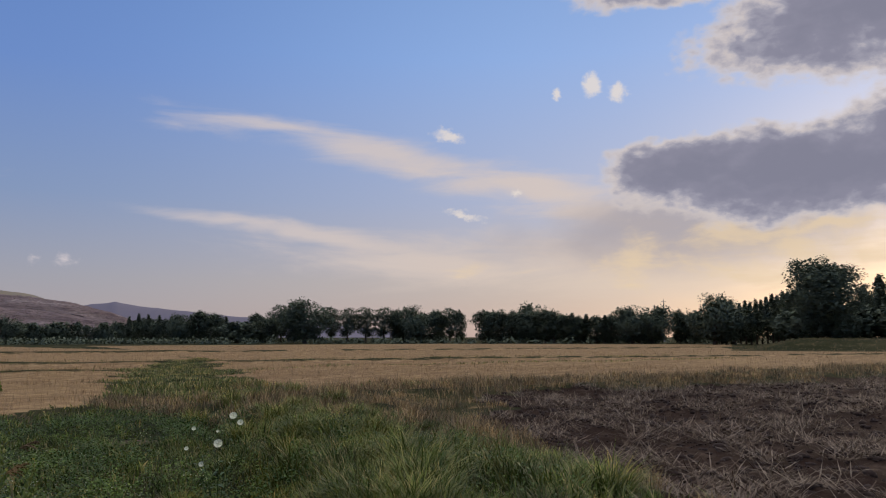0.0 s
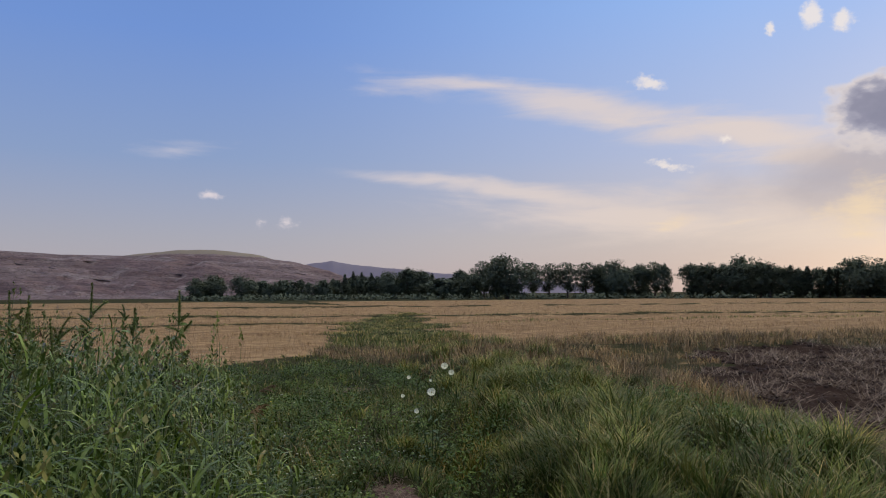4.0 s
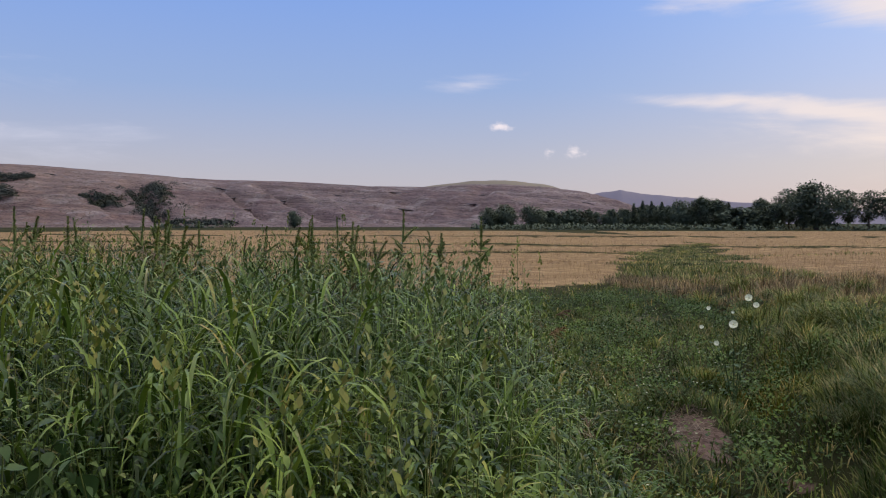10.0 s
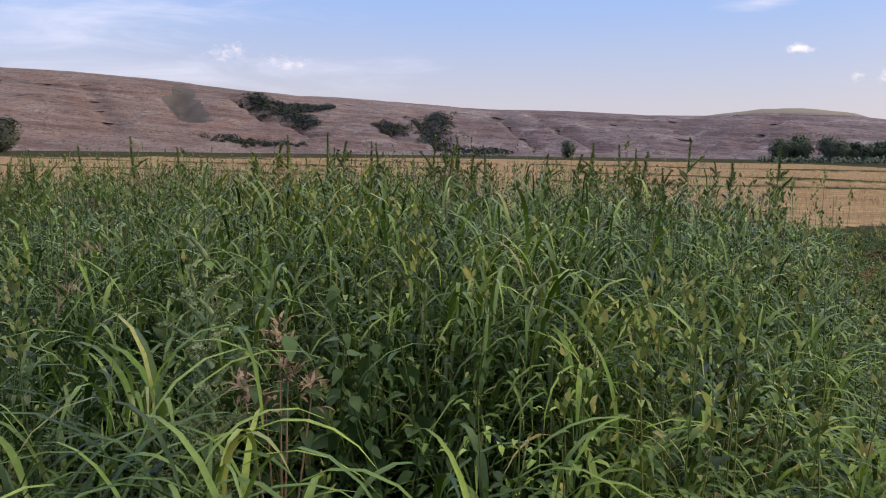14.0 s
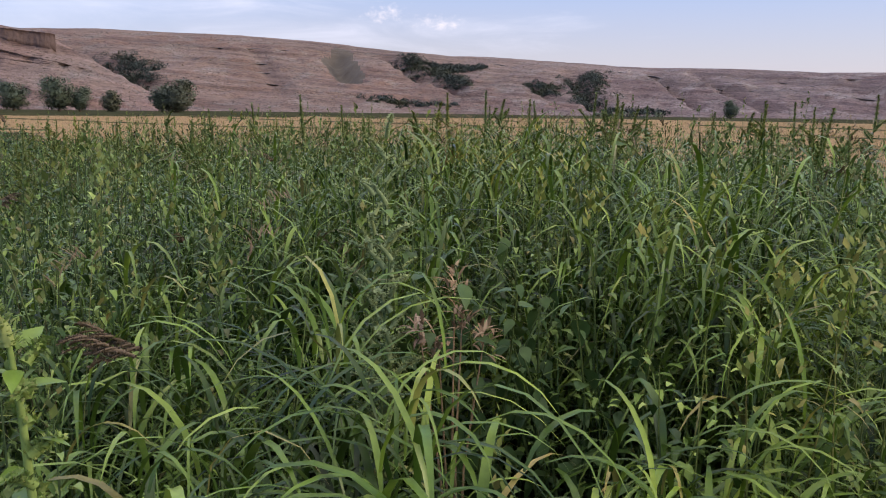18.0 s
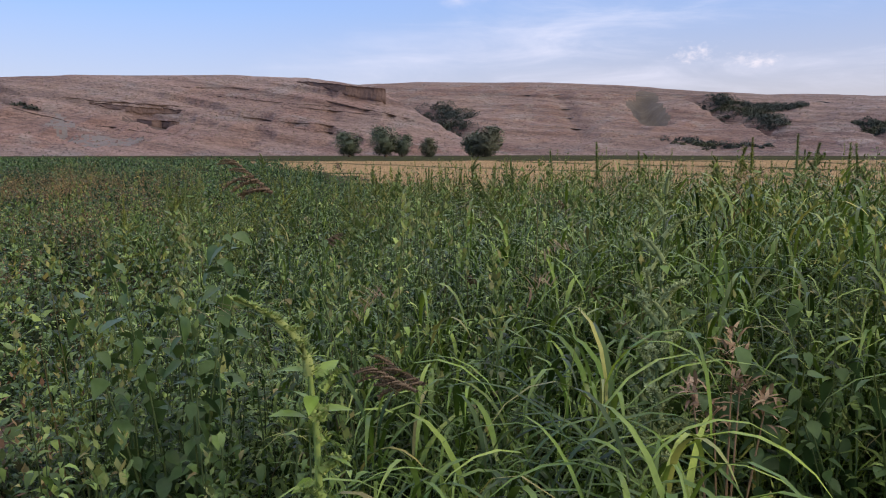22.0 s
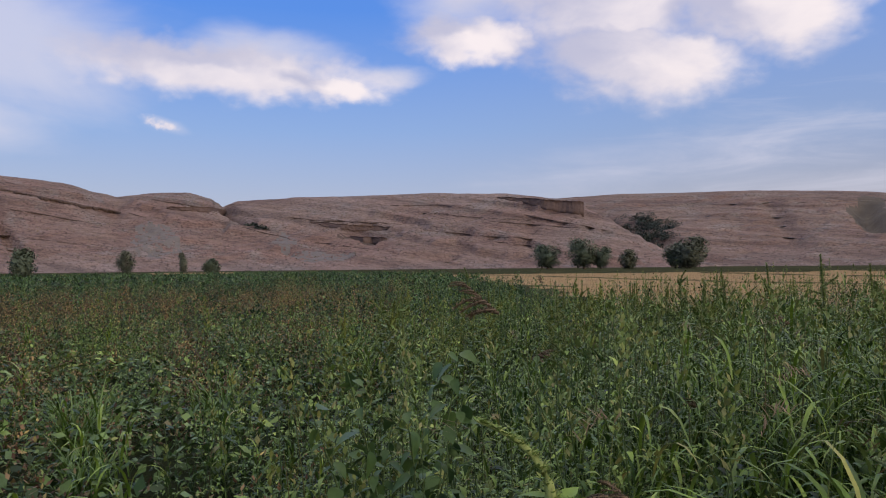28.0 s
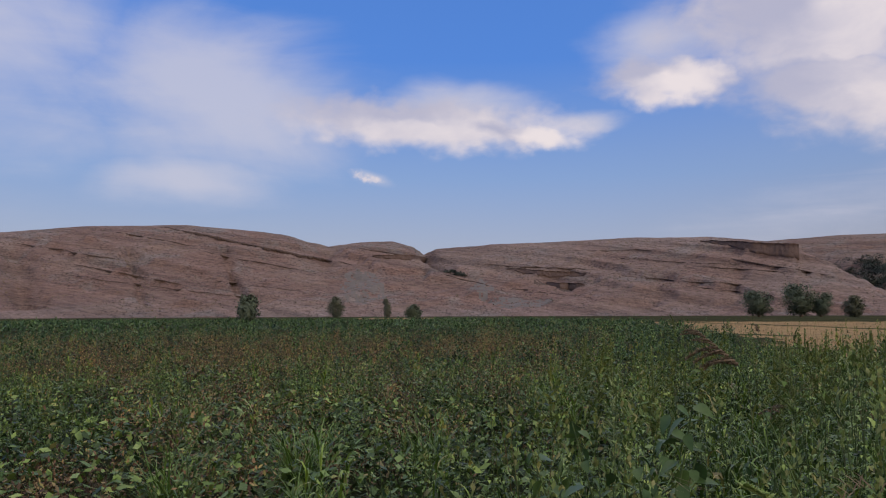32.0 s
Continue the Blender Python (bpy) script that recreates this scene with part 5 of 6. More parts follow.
gully += along_hill(east_grid, 10.4, 1.9, 8.6, 1.35, 50, 0.4, 2.6, 3) + along_hill(east_grid, 7.0, 2.75, 5.9, 0.5, 150, 0.62, 3.6, 4) + along_hill(east_grid, 6.2, 2.6, 5.3, 1.6, 24, 0.25, 2.6, 14)
gully += along_hill(east_grid, 5.4, 0.0, 1.4, -0.1, 40, 0.3, 2.0, 5) + along_hill(east_grid, 22.0, 0.5, 16.5, 0.3, 40, 0.7, 2.2, 6) + along_hill(west_grid, 66.6, 3.2, 65.2, 2.9, 8, 0.4, 1.6, 7)
shrub_mass("gully_shrubs", gully, 0.62, SHRUB_LEAF, "dark green bushes filling the gullies of the hillside", 21, 130)
hedge = []
for q in range(240):
    head = -16 - 52 * rng.random()
    x, y, z = at_heading(head, 196 + 30 * rng.random())
    hedge.append((x, y, z, 0.8 + 1.3 * rng.random()))
for q in range(120):
    head = -16 - 18 * rng.random()
    x, y, z = at_heading(head, 200 + 40 * rng.random())
    hedge.append((x, y, z, 1.0 + 1.0 * rng.random()))
for q in range(14):
    x, y, z = at_heading(6.0 - 4.6 * rng.random(), 300)
    hedge.append((x, y, z, 1.6))
for q in range(10):
    x, y, z = at_heading(2.6 + 2.6 * rng.random(), 262)
    hedge.append((x, y, z, 1.2))
shrub_mass("hedge_shrubs", hedge, 0.6, TREE_LEAF, "low dark shrubs under the far tree row", 23, 46)
# scattered scrub tufts on both slopes
tufts = []
for grid, n, lo, hi in ((east_grid, 3600, -28, 50), (west_grid, 5200, 35, 102)):
    aa, ss = lo + (hi - lo) * rng.random(n), 0.1 + 5.6 * rng.random(n)
    keep = (fbm(aa * 1.4, ss * 2.4, 3, 9) > 0.42) & (ss < np.interp(aa, *zip(*(EAST_PROFILE if grid is east_grid else WEST_PROFILE))) - 0.1)
    tufts.append(on_hill(grid, aa[keep], ss[keep]))
p = np.concatenate(tufts)
p = np.repeat(p, 3, 0) + rng.normal(size=(len(p) * 3, 3)) * [0.25, 0.25, 0.05]
size = 0.22 + 0.34 * rng.random(len(p))
v, f = diamonds(p, rng.random(len(p)) * 6.283, 0.6 + 0.6 * rng.random(len(p)), size, size * 0.9)
stuff("hillside_scrub", v, f, SCRUB, "small dry scrub tufts dotted over the bare slopes", "scrub", False)

# ---- weeds, grass, stubble ----
def scatter(n, lo_az, hi_az, lo_r, hi_r, power=1.0):
    a = np.radians(lo_az + (hi_az - lo_az) * rng.random(n))
    r = (lo_r ** (1 + power) + (hi_r ** (1 + power) - lo_r ** (1 + power)) * rng.random(n)) ** (1 / (1 + power))
    return -np.sin(a) * r, np.cos(a) * r


def on_ground(x, y):
    return np.stack([x, y, ground_z(x, y)], -1)


def weed_height(x, y):
    az, r = polar(x, y)
    tall = np.interp(az, [-30, -20, 0, 25, 42, 60, 100], [0.85, 1.28, 1.34, 1.24, 0.96, 0.76, 0.72])
    near_edge = smoothstep(edge_line(y) - x, -0.3, 1.8)
    tall = tall * np.interp(r, [50, 170], [1.0, 0.55])
    return tall * (0.38 + 0.62 * near_edge) * (0.62 + 0.76 * fbm(x * 0.8, y * 0.8, 4, 17))


def grassy(x, y):
    """Share of broad grass among the weeds."""
    az, r = polar(x, y)
    return np.interp(az, [-40, 28, 46, 58, 100], [1.0, 0.90, 0.42, 0.07, 0.03]) * (0.35 + 1.1 * fbm(x * 0.8, y * 0.8, 3, 29))


# broad-leaved grass: upright culms with long blades to both sides, which arch over and hang
def grass_plants(n, lo_r, hi_r, per, segs, width, fold=0.35, spread=(-32, 104), late=1.15):
    tufts = max(1, n // 4)
    tx, ty = scatter(tufts, *spread, lo_r, hi_r)
    keep = in_weeds(tx, ty) & (rng.random(tufts) < grassy(tx, ty))
    x, y = np.repeat(tx[keep], 4), np.repeat(ty[keep], 4)
    m = len(x)
    x, y = x + rng.normal(size=m) * 0.09, y + rng.normal(size=m) * 0.09
    h = weed_height(x, y) * (0.62 + 0.42 * rng.random(m)) * np.interp(np.hypot(x, y), [1.0, 2.0], [0.80, 1.0])
    facing, lean_to = rng.random(m) * 6.283, rng.normal(size=(m, 2)) * 0.10 + [0.06, 0]
    q = np.tile(np.arange(per), m)
    part_up = (q + 0.8 * rng.random(m * per)) / per
    at = np.repeat(h, per) * (0.10 + 0.78 * part_up)
    base = np.repeat(on_ground(x, y), per, 0)
    base[:, 2] += at
    base[:, :2] += np.repeat(lean_to, per, 0) * (at * part_up)[:, None]
    k = m * per
    length = (0.30 + 0.36 * rng.random(k)) * np.clip(np.repeat(h, per), 0.5, 1.15) * (1.15 - 0.35 * part_up)
    turn = np.repeat(facing, per) + (q % 2) * math.pi + rng.normal(size=k) * 0.45
    turn = np.where(rng.random(k) < 0.35, -0.5 + 0.7 * rng.normal(size=k), turn)
    return blades(base, turn, length, width * (0.5 + 0.8 * rng.random(k)), 0.10 + 0.40 * rng.random(k), 1.9 + 1.5 * rng.random(k), segs, fold, late=late)


near_grass = merge([grass_plants(2100, 1.15, 4.2, 11, 7, 0.0175, 0.3), grass_plants(3200, 4.2, 8, 10, 5, 0.019, 0), grass_plants(4600, 8, 18, 8, 4, 0.021, 0), grass_plants(700, 1.4, 6, 10, 5, 0.008, 0, late=1.1), grass_plants(200, 1.15, 1.75, 12, 8, 0.019, 0.3, (-12, 46))])
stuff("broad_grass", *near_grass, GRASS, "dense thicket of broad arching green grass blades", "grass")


# leafy weeds: upright stems set with small leaves
tips = []


def leafy(n, lo_r, hi_r, per, size, mat_share, az_range=(-28, 104), style=1, power=1.0, tall=1.0, spires=6):
    bushes = max(1, n // spires)
    bx, by = scatter(bushes, *az_range, lo_r, hi_r, power)
    keep = in_weeds(bx, by) & (rng.random(bushes) < mat_share(bx, by))
    bx, by = bx[keep], by[keep]
    wide = 0.17 * max(1.0, lo_r / 14)
    off = rng.normal(size=(len(bx), spires, 2)) * wide
    x, y = (bx[:, None] + off[..., 0]).ravel(), (by[:, None] + off[..., 1]).ravel()
    m = len(x)
    drop = np.exp(-0.5 * (off**2).sum(-1).ravel() / (1.5 * wide) ** 2)
    bush_h = np.repeat(0.48 + 0.92 * rng.random(len(bx)), spires)
    h = weed_height(x, y) * tall * bush_h * (0.45 + 0.6 * drop) * (0.75 + 0.45 * rng.random(m))
    h = h * (1.15 - 0.74 * smoothstep(polar(x, y)[0], 36, 58) * smoothstep(fbm(x * 1.25, y * 1.25, 3, 77), 0.58, 0.40))
    h = np.minimum(h, 1.22 + 0.18 * rng.random(m) + (0.24 if lo_r > 4 else 0.0) * (rng.random(m) < 0.08))
    h = h * np.interp(np.hypot(x, y), [1.2, 3.0], [0.74, 1.0])
    foot = on_ground(x, y)
    lean = off.reshape(-1, 2) * 0.5 + rng.normal(size=(m, 2)) * 0.06 * h[:, None]
    top = foot + np.concatenate([lean, h[:, None]], 1)
    st = stems(foot, top, 0.004 + 0.003 * rng.random(m), 0.0015 + 0 * h)
    t = (0.12 + 0.88 * rng.random((m, per))) ** 0.75
    spread = (0.020 + 0.135 * (1 - t)) * (0.4 + rng.random((m, per))) * max(1.0, lo_r / 14)
    turn = rng.random((m, per)) * 6.283
    p = foot[:, None] + (top - foot)[:, None] * t[..., None]
    p[..., 0] += np.cos(turn) * spread
    p[..., 1] += np.sin(turn) * spread
    sz = size * (1.3 - 0.8 * t) * (0.6 + 0.8 * rng.random((m, per)))
    p, turn, sz, rise = p.reshape(-1, 3), turn.ravel(), sz.ravel(), rng.normal(size=m * per) * 0.55 + 0.15 + 0.7 * t.ravel()
    lf = diamonds(p, turn, rise, sz, sz * 0.5) if style == 0 else leaves(p, turn, rise, sz, sz * 0.45, 0.4, style == 2)
    tips.append(np.concatenate([top, h[:, None], np.full((m, 1), lo_r)], 1))
    return st, lf


def weedy(x, y):
    return 1.15 - 0.6 * grassy(x, y)


def yellow_patch(x, y):
    az, r = polar(x, y)
    drying = smoothstep(az, 52, 62) * smoothstep(fbm(x * 0.75 + 4, y * 0.55, 3, 51), 0.42, 0.52) * (1 - smoothstep(r, 30, 55))
    for cx, cy, size in ((-14.7, 6.2, 2.6), (-24.6, 11.7, 4.0), (-20.5, 2.4, 4.2), (-7.6, -0.5, 1.8), (-10.5, 1.2, 1.6), (-12.5, 3.4, 2.0), (-6.4, 1.2, 1.2), (-27, 6, 4.0)):
        drying = np.maximum(drying, smoothstep(1.3 - np.hypot(x - cx, (y - cy) * 1.3) / size, 0.0, 0.9) * smoothstep(fbm(x * 1.1, y * 1.1, 3, 57), 0.30, 0.55))
    return drying


def greener(x, y):
    return weedy(x, y) * (1 - 0.85 * yellow_patch(x, y)) * smoothstep(fbm(x * 1.4, y * 1.4, 3, 63), 0.30, 0.52)


s1, l1 = leafy(800, 1.3, 3.0, 36, 0.062, greener, (-26, 104), 2)
s6, l6 = leafy(2200, 3.0, 5.0, 40, 0.050, greener, (-26, 104), 1)
s2, l2 = leafy(13500, 5.0, 19.0, 32, 0.054, greener, (-26, 104), 0)
stuff("weed_stems", *merge([s1, s6, s2]), STEM, "thin upright green weed stems", "weeds")
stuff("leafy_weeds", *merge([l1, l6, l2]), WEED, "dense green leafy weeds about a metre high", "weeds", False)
# small green seed spikes on top of the stems
tip = np.concatenate(tips)
tip = tip[(tip[:, 3] > 0.55) & (rng.random(len(tip)) < 0.55)]
m, per = len(tip), 14
u = rng.random((m, per))
p = np.repeat(tip[:, :3], per, 0)
p[:, 2] += (u * (0.08 + 0.16 * rng.random((m, 1)))).ravel() - 0.03
p[:, :2] += rng.normal(size=(m * per, 2)) * (0.010 * (1.25 - u)).reshape(-1, 1)
size = (0.024 + 0.020 * rng.random(m * per)) * (1.2 - 0.5 * u.ravel())
stuff("seed_spikes", *diamonds(p, rng.random(m * per) * 6.283, 0.75 + 0.5 * rng.random(m * per), size, size * 0.5), SEED, "small green seed spikes topping the leafy weeds", "weeds", False)
_, l7 = leafy(7600, 0.7, 16.0, 13, 0.085, greener, (104, 215), 0)
stuff("rear_weeds", *l7, WEED, "leafy weeds behind the standing place", "weeds", False)
_, l3 = leafy(12000, 19.0, 60.0, 19, 0.13, greener, (10, 106), 0, 0.7)
_, l4 = leafy(8000, 60.0, 175.0, 10, 0.34, greener, (44, 106), 0, 0.6)
stuff("far_weeds", *merge([l3, l4]), CROP, "wide field of low green weeds reaching to the hill foot", "weeds", False)
_, l5 = leafy(19000, 2.6, 48.0, 28, 0.052, yellow_patch, (50, 106), 0, 0.5, 1.08)
stuff("yellowing_weeds", *l5, YELLOWING, "patches of yellow and brown withering leaves among the weeds", "weeds", False)

# low leaves that close the ground between the taller weeds
x, y = scatter(46000, 20, 190, 3.2, 19, 0.5)
keep = in_weeds(x, y)
x, y = x[keep], y[keep]
m = len(x)
p = on_ground(x, y)
p[:, 2] += weed_height(x, y) * (0.15 + 0.45 * rng.random(m)) * (0.4 + fbm(x * 1.7, y * 1.7, 2, 64))
size = 0.06 + 0.07 * rng.random(m)
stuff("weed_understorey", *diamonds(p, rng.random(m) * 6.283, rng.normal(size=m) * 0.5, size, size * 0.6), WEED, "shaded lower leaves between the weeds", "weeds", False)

# seed panicles of the grass: fine drooping brown sprays
x, y = scatter(800, -30, 75, 1.6, 14)
keep = in_weeds(x, y) & (rng.random(800) < 0.75 * np.clip(grassy(x, y), 0, 1))
x, y = x[keep], y[keep]
m, per = len(x), 16
foot = on_ground(x, y)
h = np.minimum(weed_height(x, y) * (1.0 + 0.2 * rng.random(m)), 1.5)
top = foot + np.stack([rng.normal(size=m) * 0.12, rng.normal(size=m) * 0.12, h], -1)
turn = rng.random(m) * 6.283
t = np.linspace(0, 1, per)
axis = top[:, None] + np.stack([np.cos(turn)[:, None] * t * 0.22, np.sin(turn)[:, None] * t * 0.22, 0.05 * t - 0.16 * t**2 + 0 * turn[:, None]], -1)
sprays = blades(axis.reshape(-1, 3), (np.repeat(turn, per) + rng.normal(size=m * per) * 0.6), 0.05 + 0.07 * rng.random(m * per), np.full(m * per, 0.006), 0.9 + 0.4 * rng.random(m * per), 0.6 + 0 * axis[..., 0].ravel(), 2, 0)
stuff("seed_panicles", *sprays, PANICLE, "fine drooping reddish-brown grass panicles", "grass")
stuff("panicle_stalks", *stems(foot, top, np.full(m, 0.0022), np.full(m, 0.001)), SEED, "thin stalks of the flowering grass", "grass")

# meadow turf on the track and the right-hand bank: fine leaning tussocks
def meadow_share(x, y):
    return (~in_weeds(x, y)) & ~inside(x, y, PLOUGH) & ~inside(x, y, STUBBLE_EAST) & ~inside(x, y, STUBBLE_NORTH) & (bare_track(x, y) < 0.12)


def meadow_h(x, y):
    side = x - ditch_line(y)
    rise = smoothstep(hummock(x, y), 0.36, 0.68)
    bank = smoothstep(side, 0.0, 0.7)
    return bank * (0.09 + 0.22 * rise) + (1 - bank) * (0.06 + 0.13 * smoothstep(hummock(x * 1.6, y * 1.6), 0.35, 0.68))


def downhill(x, y):
    """Which way the grass falls off its hummock."""
    e = 0.12
    return np.arctan2(hummock(x, y - e) - hummock(x, y + e), hummock(x - e, y) - hummock(x + e, y))


def meadow(n, lo_r, hi_r, per, segs, width, az=(-100, 8), dry=False):
    x, y = scatter(n, *az, lo_r, hi_r)
    d = dry_share(x, y)
    keep = meadow_share(x, y) & ((rng.random(n) < d) == dry) & (rng.random(n) < 0.30 + 0.8 * smoothstep(hummock(x, y), 0.34, 0.60))
    x, y = x[keep], y[keep]
    m = len(x)
    bx, by = np.repeat(x, per) + rng.normal(size=m * per) * 0.05, np.repeat(y, per) + rng.normal(size=m * per) * 0.05
    k = m * per
    length = np.repeat(meadow_h(x, y), per) * (0.7 + 0.6 * rng.random(k)) * (0.8 if dry else 1.0)
    swirl = downhill(bx, by)
    return blades(on_ground(bx, by), swirl + rng.normal(size=k) * 1.4, length, width * (0.6 + 0.8 * rng.random(k)), 0.15 + 0.5 * rng.random(k), 0.4 + 1.1 * rng.random(k), segs, 0)


def bank_grass(n, per):
    """Taller dry grass along the bank between the ploughed field and the stubble."""
    x = 9 + 65 * rng.random(n) ** 1.5
    y = np.interp(x, [9, 13, 20, 28, 42, 60, 74], [17, 16.6, 16.2, 14, 10.4, 4.2, 0]) + 4.0 * (2 * rng.random(n) - 1)
    keep = meadow_share(x, y) & (fbm(x * 0.4, y * 0.4, 3, 177) > 0.28 + 0.2 * rng.random(n))
    x, y = x[keep], y[keep]
    k = len(x) * per
    bx, by = np.repeat(x, per) + rng.normal(size=k) * 0.08, np.repeat(y, per) + rng.normal(size=k) * 0.08
    tall = np.repeat(0.08 + 0.50 * fbm(x * 0.7, y * 0.7, 3, 171) ** 1.6, per)
    return blades(on_ground(bx, by), rng.random(k) * 6.283, tall * (0.7 + 0.7 * rng.random(k)), 0.012 + 0.010 * rng.random(k), 0.1 + 0.5 * rng.random(k), 0.3 + 1.0 * rng.random(k), 2, 0)


def strip_grass(n, per):
    """Grass of the green strip that runs out between the stubble fields, and of the ridges across them."""
    t = rng.random(n) ** 0.9
    y = 18 + 42 * t
    x = np.interp(y, [18, 24, 38, 50, 60], [11.5, 14.8, 22.0, 31, 38]) + rng.normal(size=n) * 2.2 * (1 - 0.6 * t)
    q = rng.random(n) < 0.16
    x2 = -20 + 80 * rng.random(n)
    y2 = np.where(rng.random(n) < 0.5, 61 - 0.55 * x2, 44 - 0.35 * x2) + rng.normal(size=n) * 0.5
    x, y = np.where(q, x2, x), np.where(q, y2, y)
    keep = ~inside(x, y, PLOUGH) & ~in_weeds(x, y) & (q | meadow_share(x, y)) & (y > 12)
    x, y = x[keep], y[keep]
    k = len(x) * per
    bx, by = np.repeat(x, per) + rng.normal(size=k) * 0.18, np.repeat(y, per) + rng.normal(size=k) * 0.18
    tall = np.repeat((0.05 + 0.30 * fbm(x * 0.5, y * 0.5, 3, 173) ** 1.7) * np.interp(y, [20, 50], [1.0, 0.5]), per)
    return blades(on_ground(bx, by), rng.random(k) * 6.283, tall * (0.6 + 0.7 * rng.random(k)), 0.03 + 0.02 * rng.random(k), 0.1 + 0.5 * rng.random(k), 0.3 + 1.0 * rng.random(k), 2, 0)


stuff("meadow_grass", *merge([meadow(9000, 2.6, 14, 7, 2, 0.008, (-58, 2)), meadow(9500, 2.2, 9, 7, 3, 0.013, (-88, 2)), meadow(2600, 0.1, 2.4, 9, 2, 0.010, (-100, 190)), meadow(8000, 9, 28, 8, 2, 0.017, (-86, 0)), meadow(7000, 0.35, 9, 6, 2, 0.015, (-190, -86))]), MEADOW, "soft green tussocks of grass along the field track", "grass")
stuff("strip_grass", *strip_grass(5200, 6), STRIP, "olive and straw-coloured grass on the strips between the fields", "grass")
stuff("dry_bank_grass", *merge([meadow(7000, 3, 17, 8, 2, 0.011, az=(-80, -20), dry=True), meadow(7000, 14, 34, 6, 2, 0.018, az=(-80, -34), dry=True), bank_grass(9500, 5)]), DRYGRASS, "straw-brown dry grass on the field bank", "grass")
# clover and small herbs of the track, in leafy cushions
x, y = scatter(19000, -60, 6, 2.0, 17)
side = x - ditch_line(y)
keep = meadow_share(x, y) & (fbm(x * 0.8, y * 0.8, 3, 15) > 0.42 + 0.16 * smoothstep(side, 0.0, 1.0)) & (rng.random(19000) < 1 - 0.9 * dry_share(x, y))
x, y = x[keep], y[keep]
cushion = smoothstep(fbm(x * 1.9, y * 1.9, 3, 19), 0.36, 0.66)
p = np.repeat(on_ground(x, y), 12, 0)
n = len(p)
p += np.stack([rng.normal(size=n) * 0.09, rng.normal(size=n) * 0.09, 0.02 + np.repeat(0.08 + 0.22 * cushion, 12) * rng.random(n)], -1)
size = 0.020 + 0.026 * rng.random(n)
stuff("track_herbs", *diamonds(p, rng.random(n) * 6.283, rng.normal(size=n) * 0.4 + 0.2, size, size * 0.6), HERB, "low leafy herbs carpeting the field track", "weeds", False)
# tiny white flower heads among the herbs
x, y = scatter(1500, -34, -4, 3.5, 14)
keep = meadow_share(x, y) & (x < ditch_line(y)) & (fbm(x * 0.7, y * 0.7, 2, 23) > 0.50)
p = on_ground(x[keep], y[keep])
n = len(p)
p[:, 2] += 0.16 + 0.10 * rng.random(n)
petals = np.repeat(p, 5, 0)
stuff("clover_flowers", *diamonds(petals, np.tile(np.arange(5) * 1.257, n), 0.5 + 0 * petals[:, 0], np.full(5 * n, 0.011), np.full(5 * n, 0.009)), PETAL, "tiny white flower heads dotted among the herbs", "flowers", False)

# stubble: short upright straws in rows
def stubble(n, lo_r, hi_r, per, height, width):
    x, y = scatter(n, -95, 60, lo_r, hi_r, 0.7)
    keep = (inside(x, y, STUBBLE_EAST) | inside(x, y, STUBBLE_NORTH)) & ~in_weeds(x, y)
    x, y = x[keep], y[keep]
    m = len(x)
    k = m * per
    bx, by = np.repeat(x, per) + rng.normal(size=k) * width * 6, np.repeat(y, per) + rng.normal(size=k) * width * 6
    return blades(on_ground(bx, by), rng.random(k) * 6.283, height * (0.5 + rng.random(k)), width * (0.6 + 0.8 * rng.random(k)), 0.5 * rng.random(k), 0.5 * rng.random(k), 1, 0)


stuff("stubble", *merge([stubble(15000, 15, 48, 6, 0.15, 0.017), stubble(12000, 40, 150, 4, 0.20, 0.05)]), STUBBLE, "cut golden straw stubble in wide fields", "stubble", False)

# ploughed field: clods and loose straw
x, y = scatter(7000, -84, -40, 7.0, 32, 0.5)
keep = inside(x, y, PLOUGH)
x, y = x[keep], y[keep]
m = len(x)
ico = bmesh.new()
bmesh.ops.create_icosphere(ico, subdivisions=1, radius=1.0)
unit = np.array([v.co[:] for v in ico.verts])
tris = np.array([[v.index for v in f.verts] for f in ico.faces])
ico.free()
size = 0.02 + 0.075 * rng.random(m) ** 2.5
shape = unit[None] * (0.65 + 0.7 * rng.random((m, len(unit), 1))) * size[:, None, None] * np.stack([0.8 + 0.5 * rng.random(m), 0.8 + 0.5 * rng.random(m), 0.5 + 0.3 * rng.random(m)], -1)[:, None]
v = shape + on_ground(x, y)[:, None]
stuff("soil_clods", v.reshape(-1, 3), (tris[None] + (np.arange(m) * len(unit))[:, None, None]).reshape(-1, 3), CLOD, "brown clods of freshly ploughed earth", "soil", False)
x, y = scatter(95000, -84, -40, 7.0, 42, 0.4)
keep = inside(x, y, PLOUGH) & (fbm(x * 1.3, y * 1.3, 3, 44) > 0.51)
x, y = x[keep], y[keep]
m = len(x)
base = on_ground(x, y)
base[:, 2] += 0.01 + 0.05 * rng.random(m)
stuff("loose_straw", *blades(base, rng.random(m) * 6.283, 0.15 + 0.36 * rng.random(m), 0.010 + 0.012 * rng.random(m), 1.0 + 0.5 * rng.random(m), 0.5 * rng.normal(size=m), 2, 0), STRAW, "pale straw lying over the ploughed earth", "straw", False)

# ---- single plants that stand out ----
def one_leaf(name, length, width, droop, mat, curl=0.25):
    """One ovate leaf with a stalk, along +x from its foot."""
    t = np.array([0.0, 0.18, 0.30, 0.48, 0.68, 0.86, 1.0])
    half = np.array([0.03, 0.05, 0.75, 1.0, 0.78, 0.38, 0.03]) * width / 2
    x, z = t * length, -droop * length * t**2
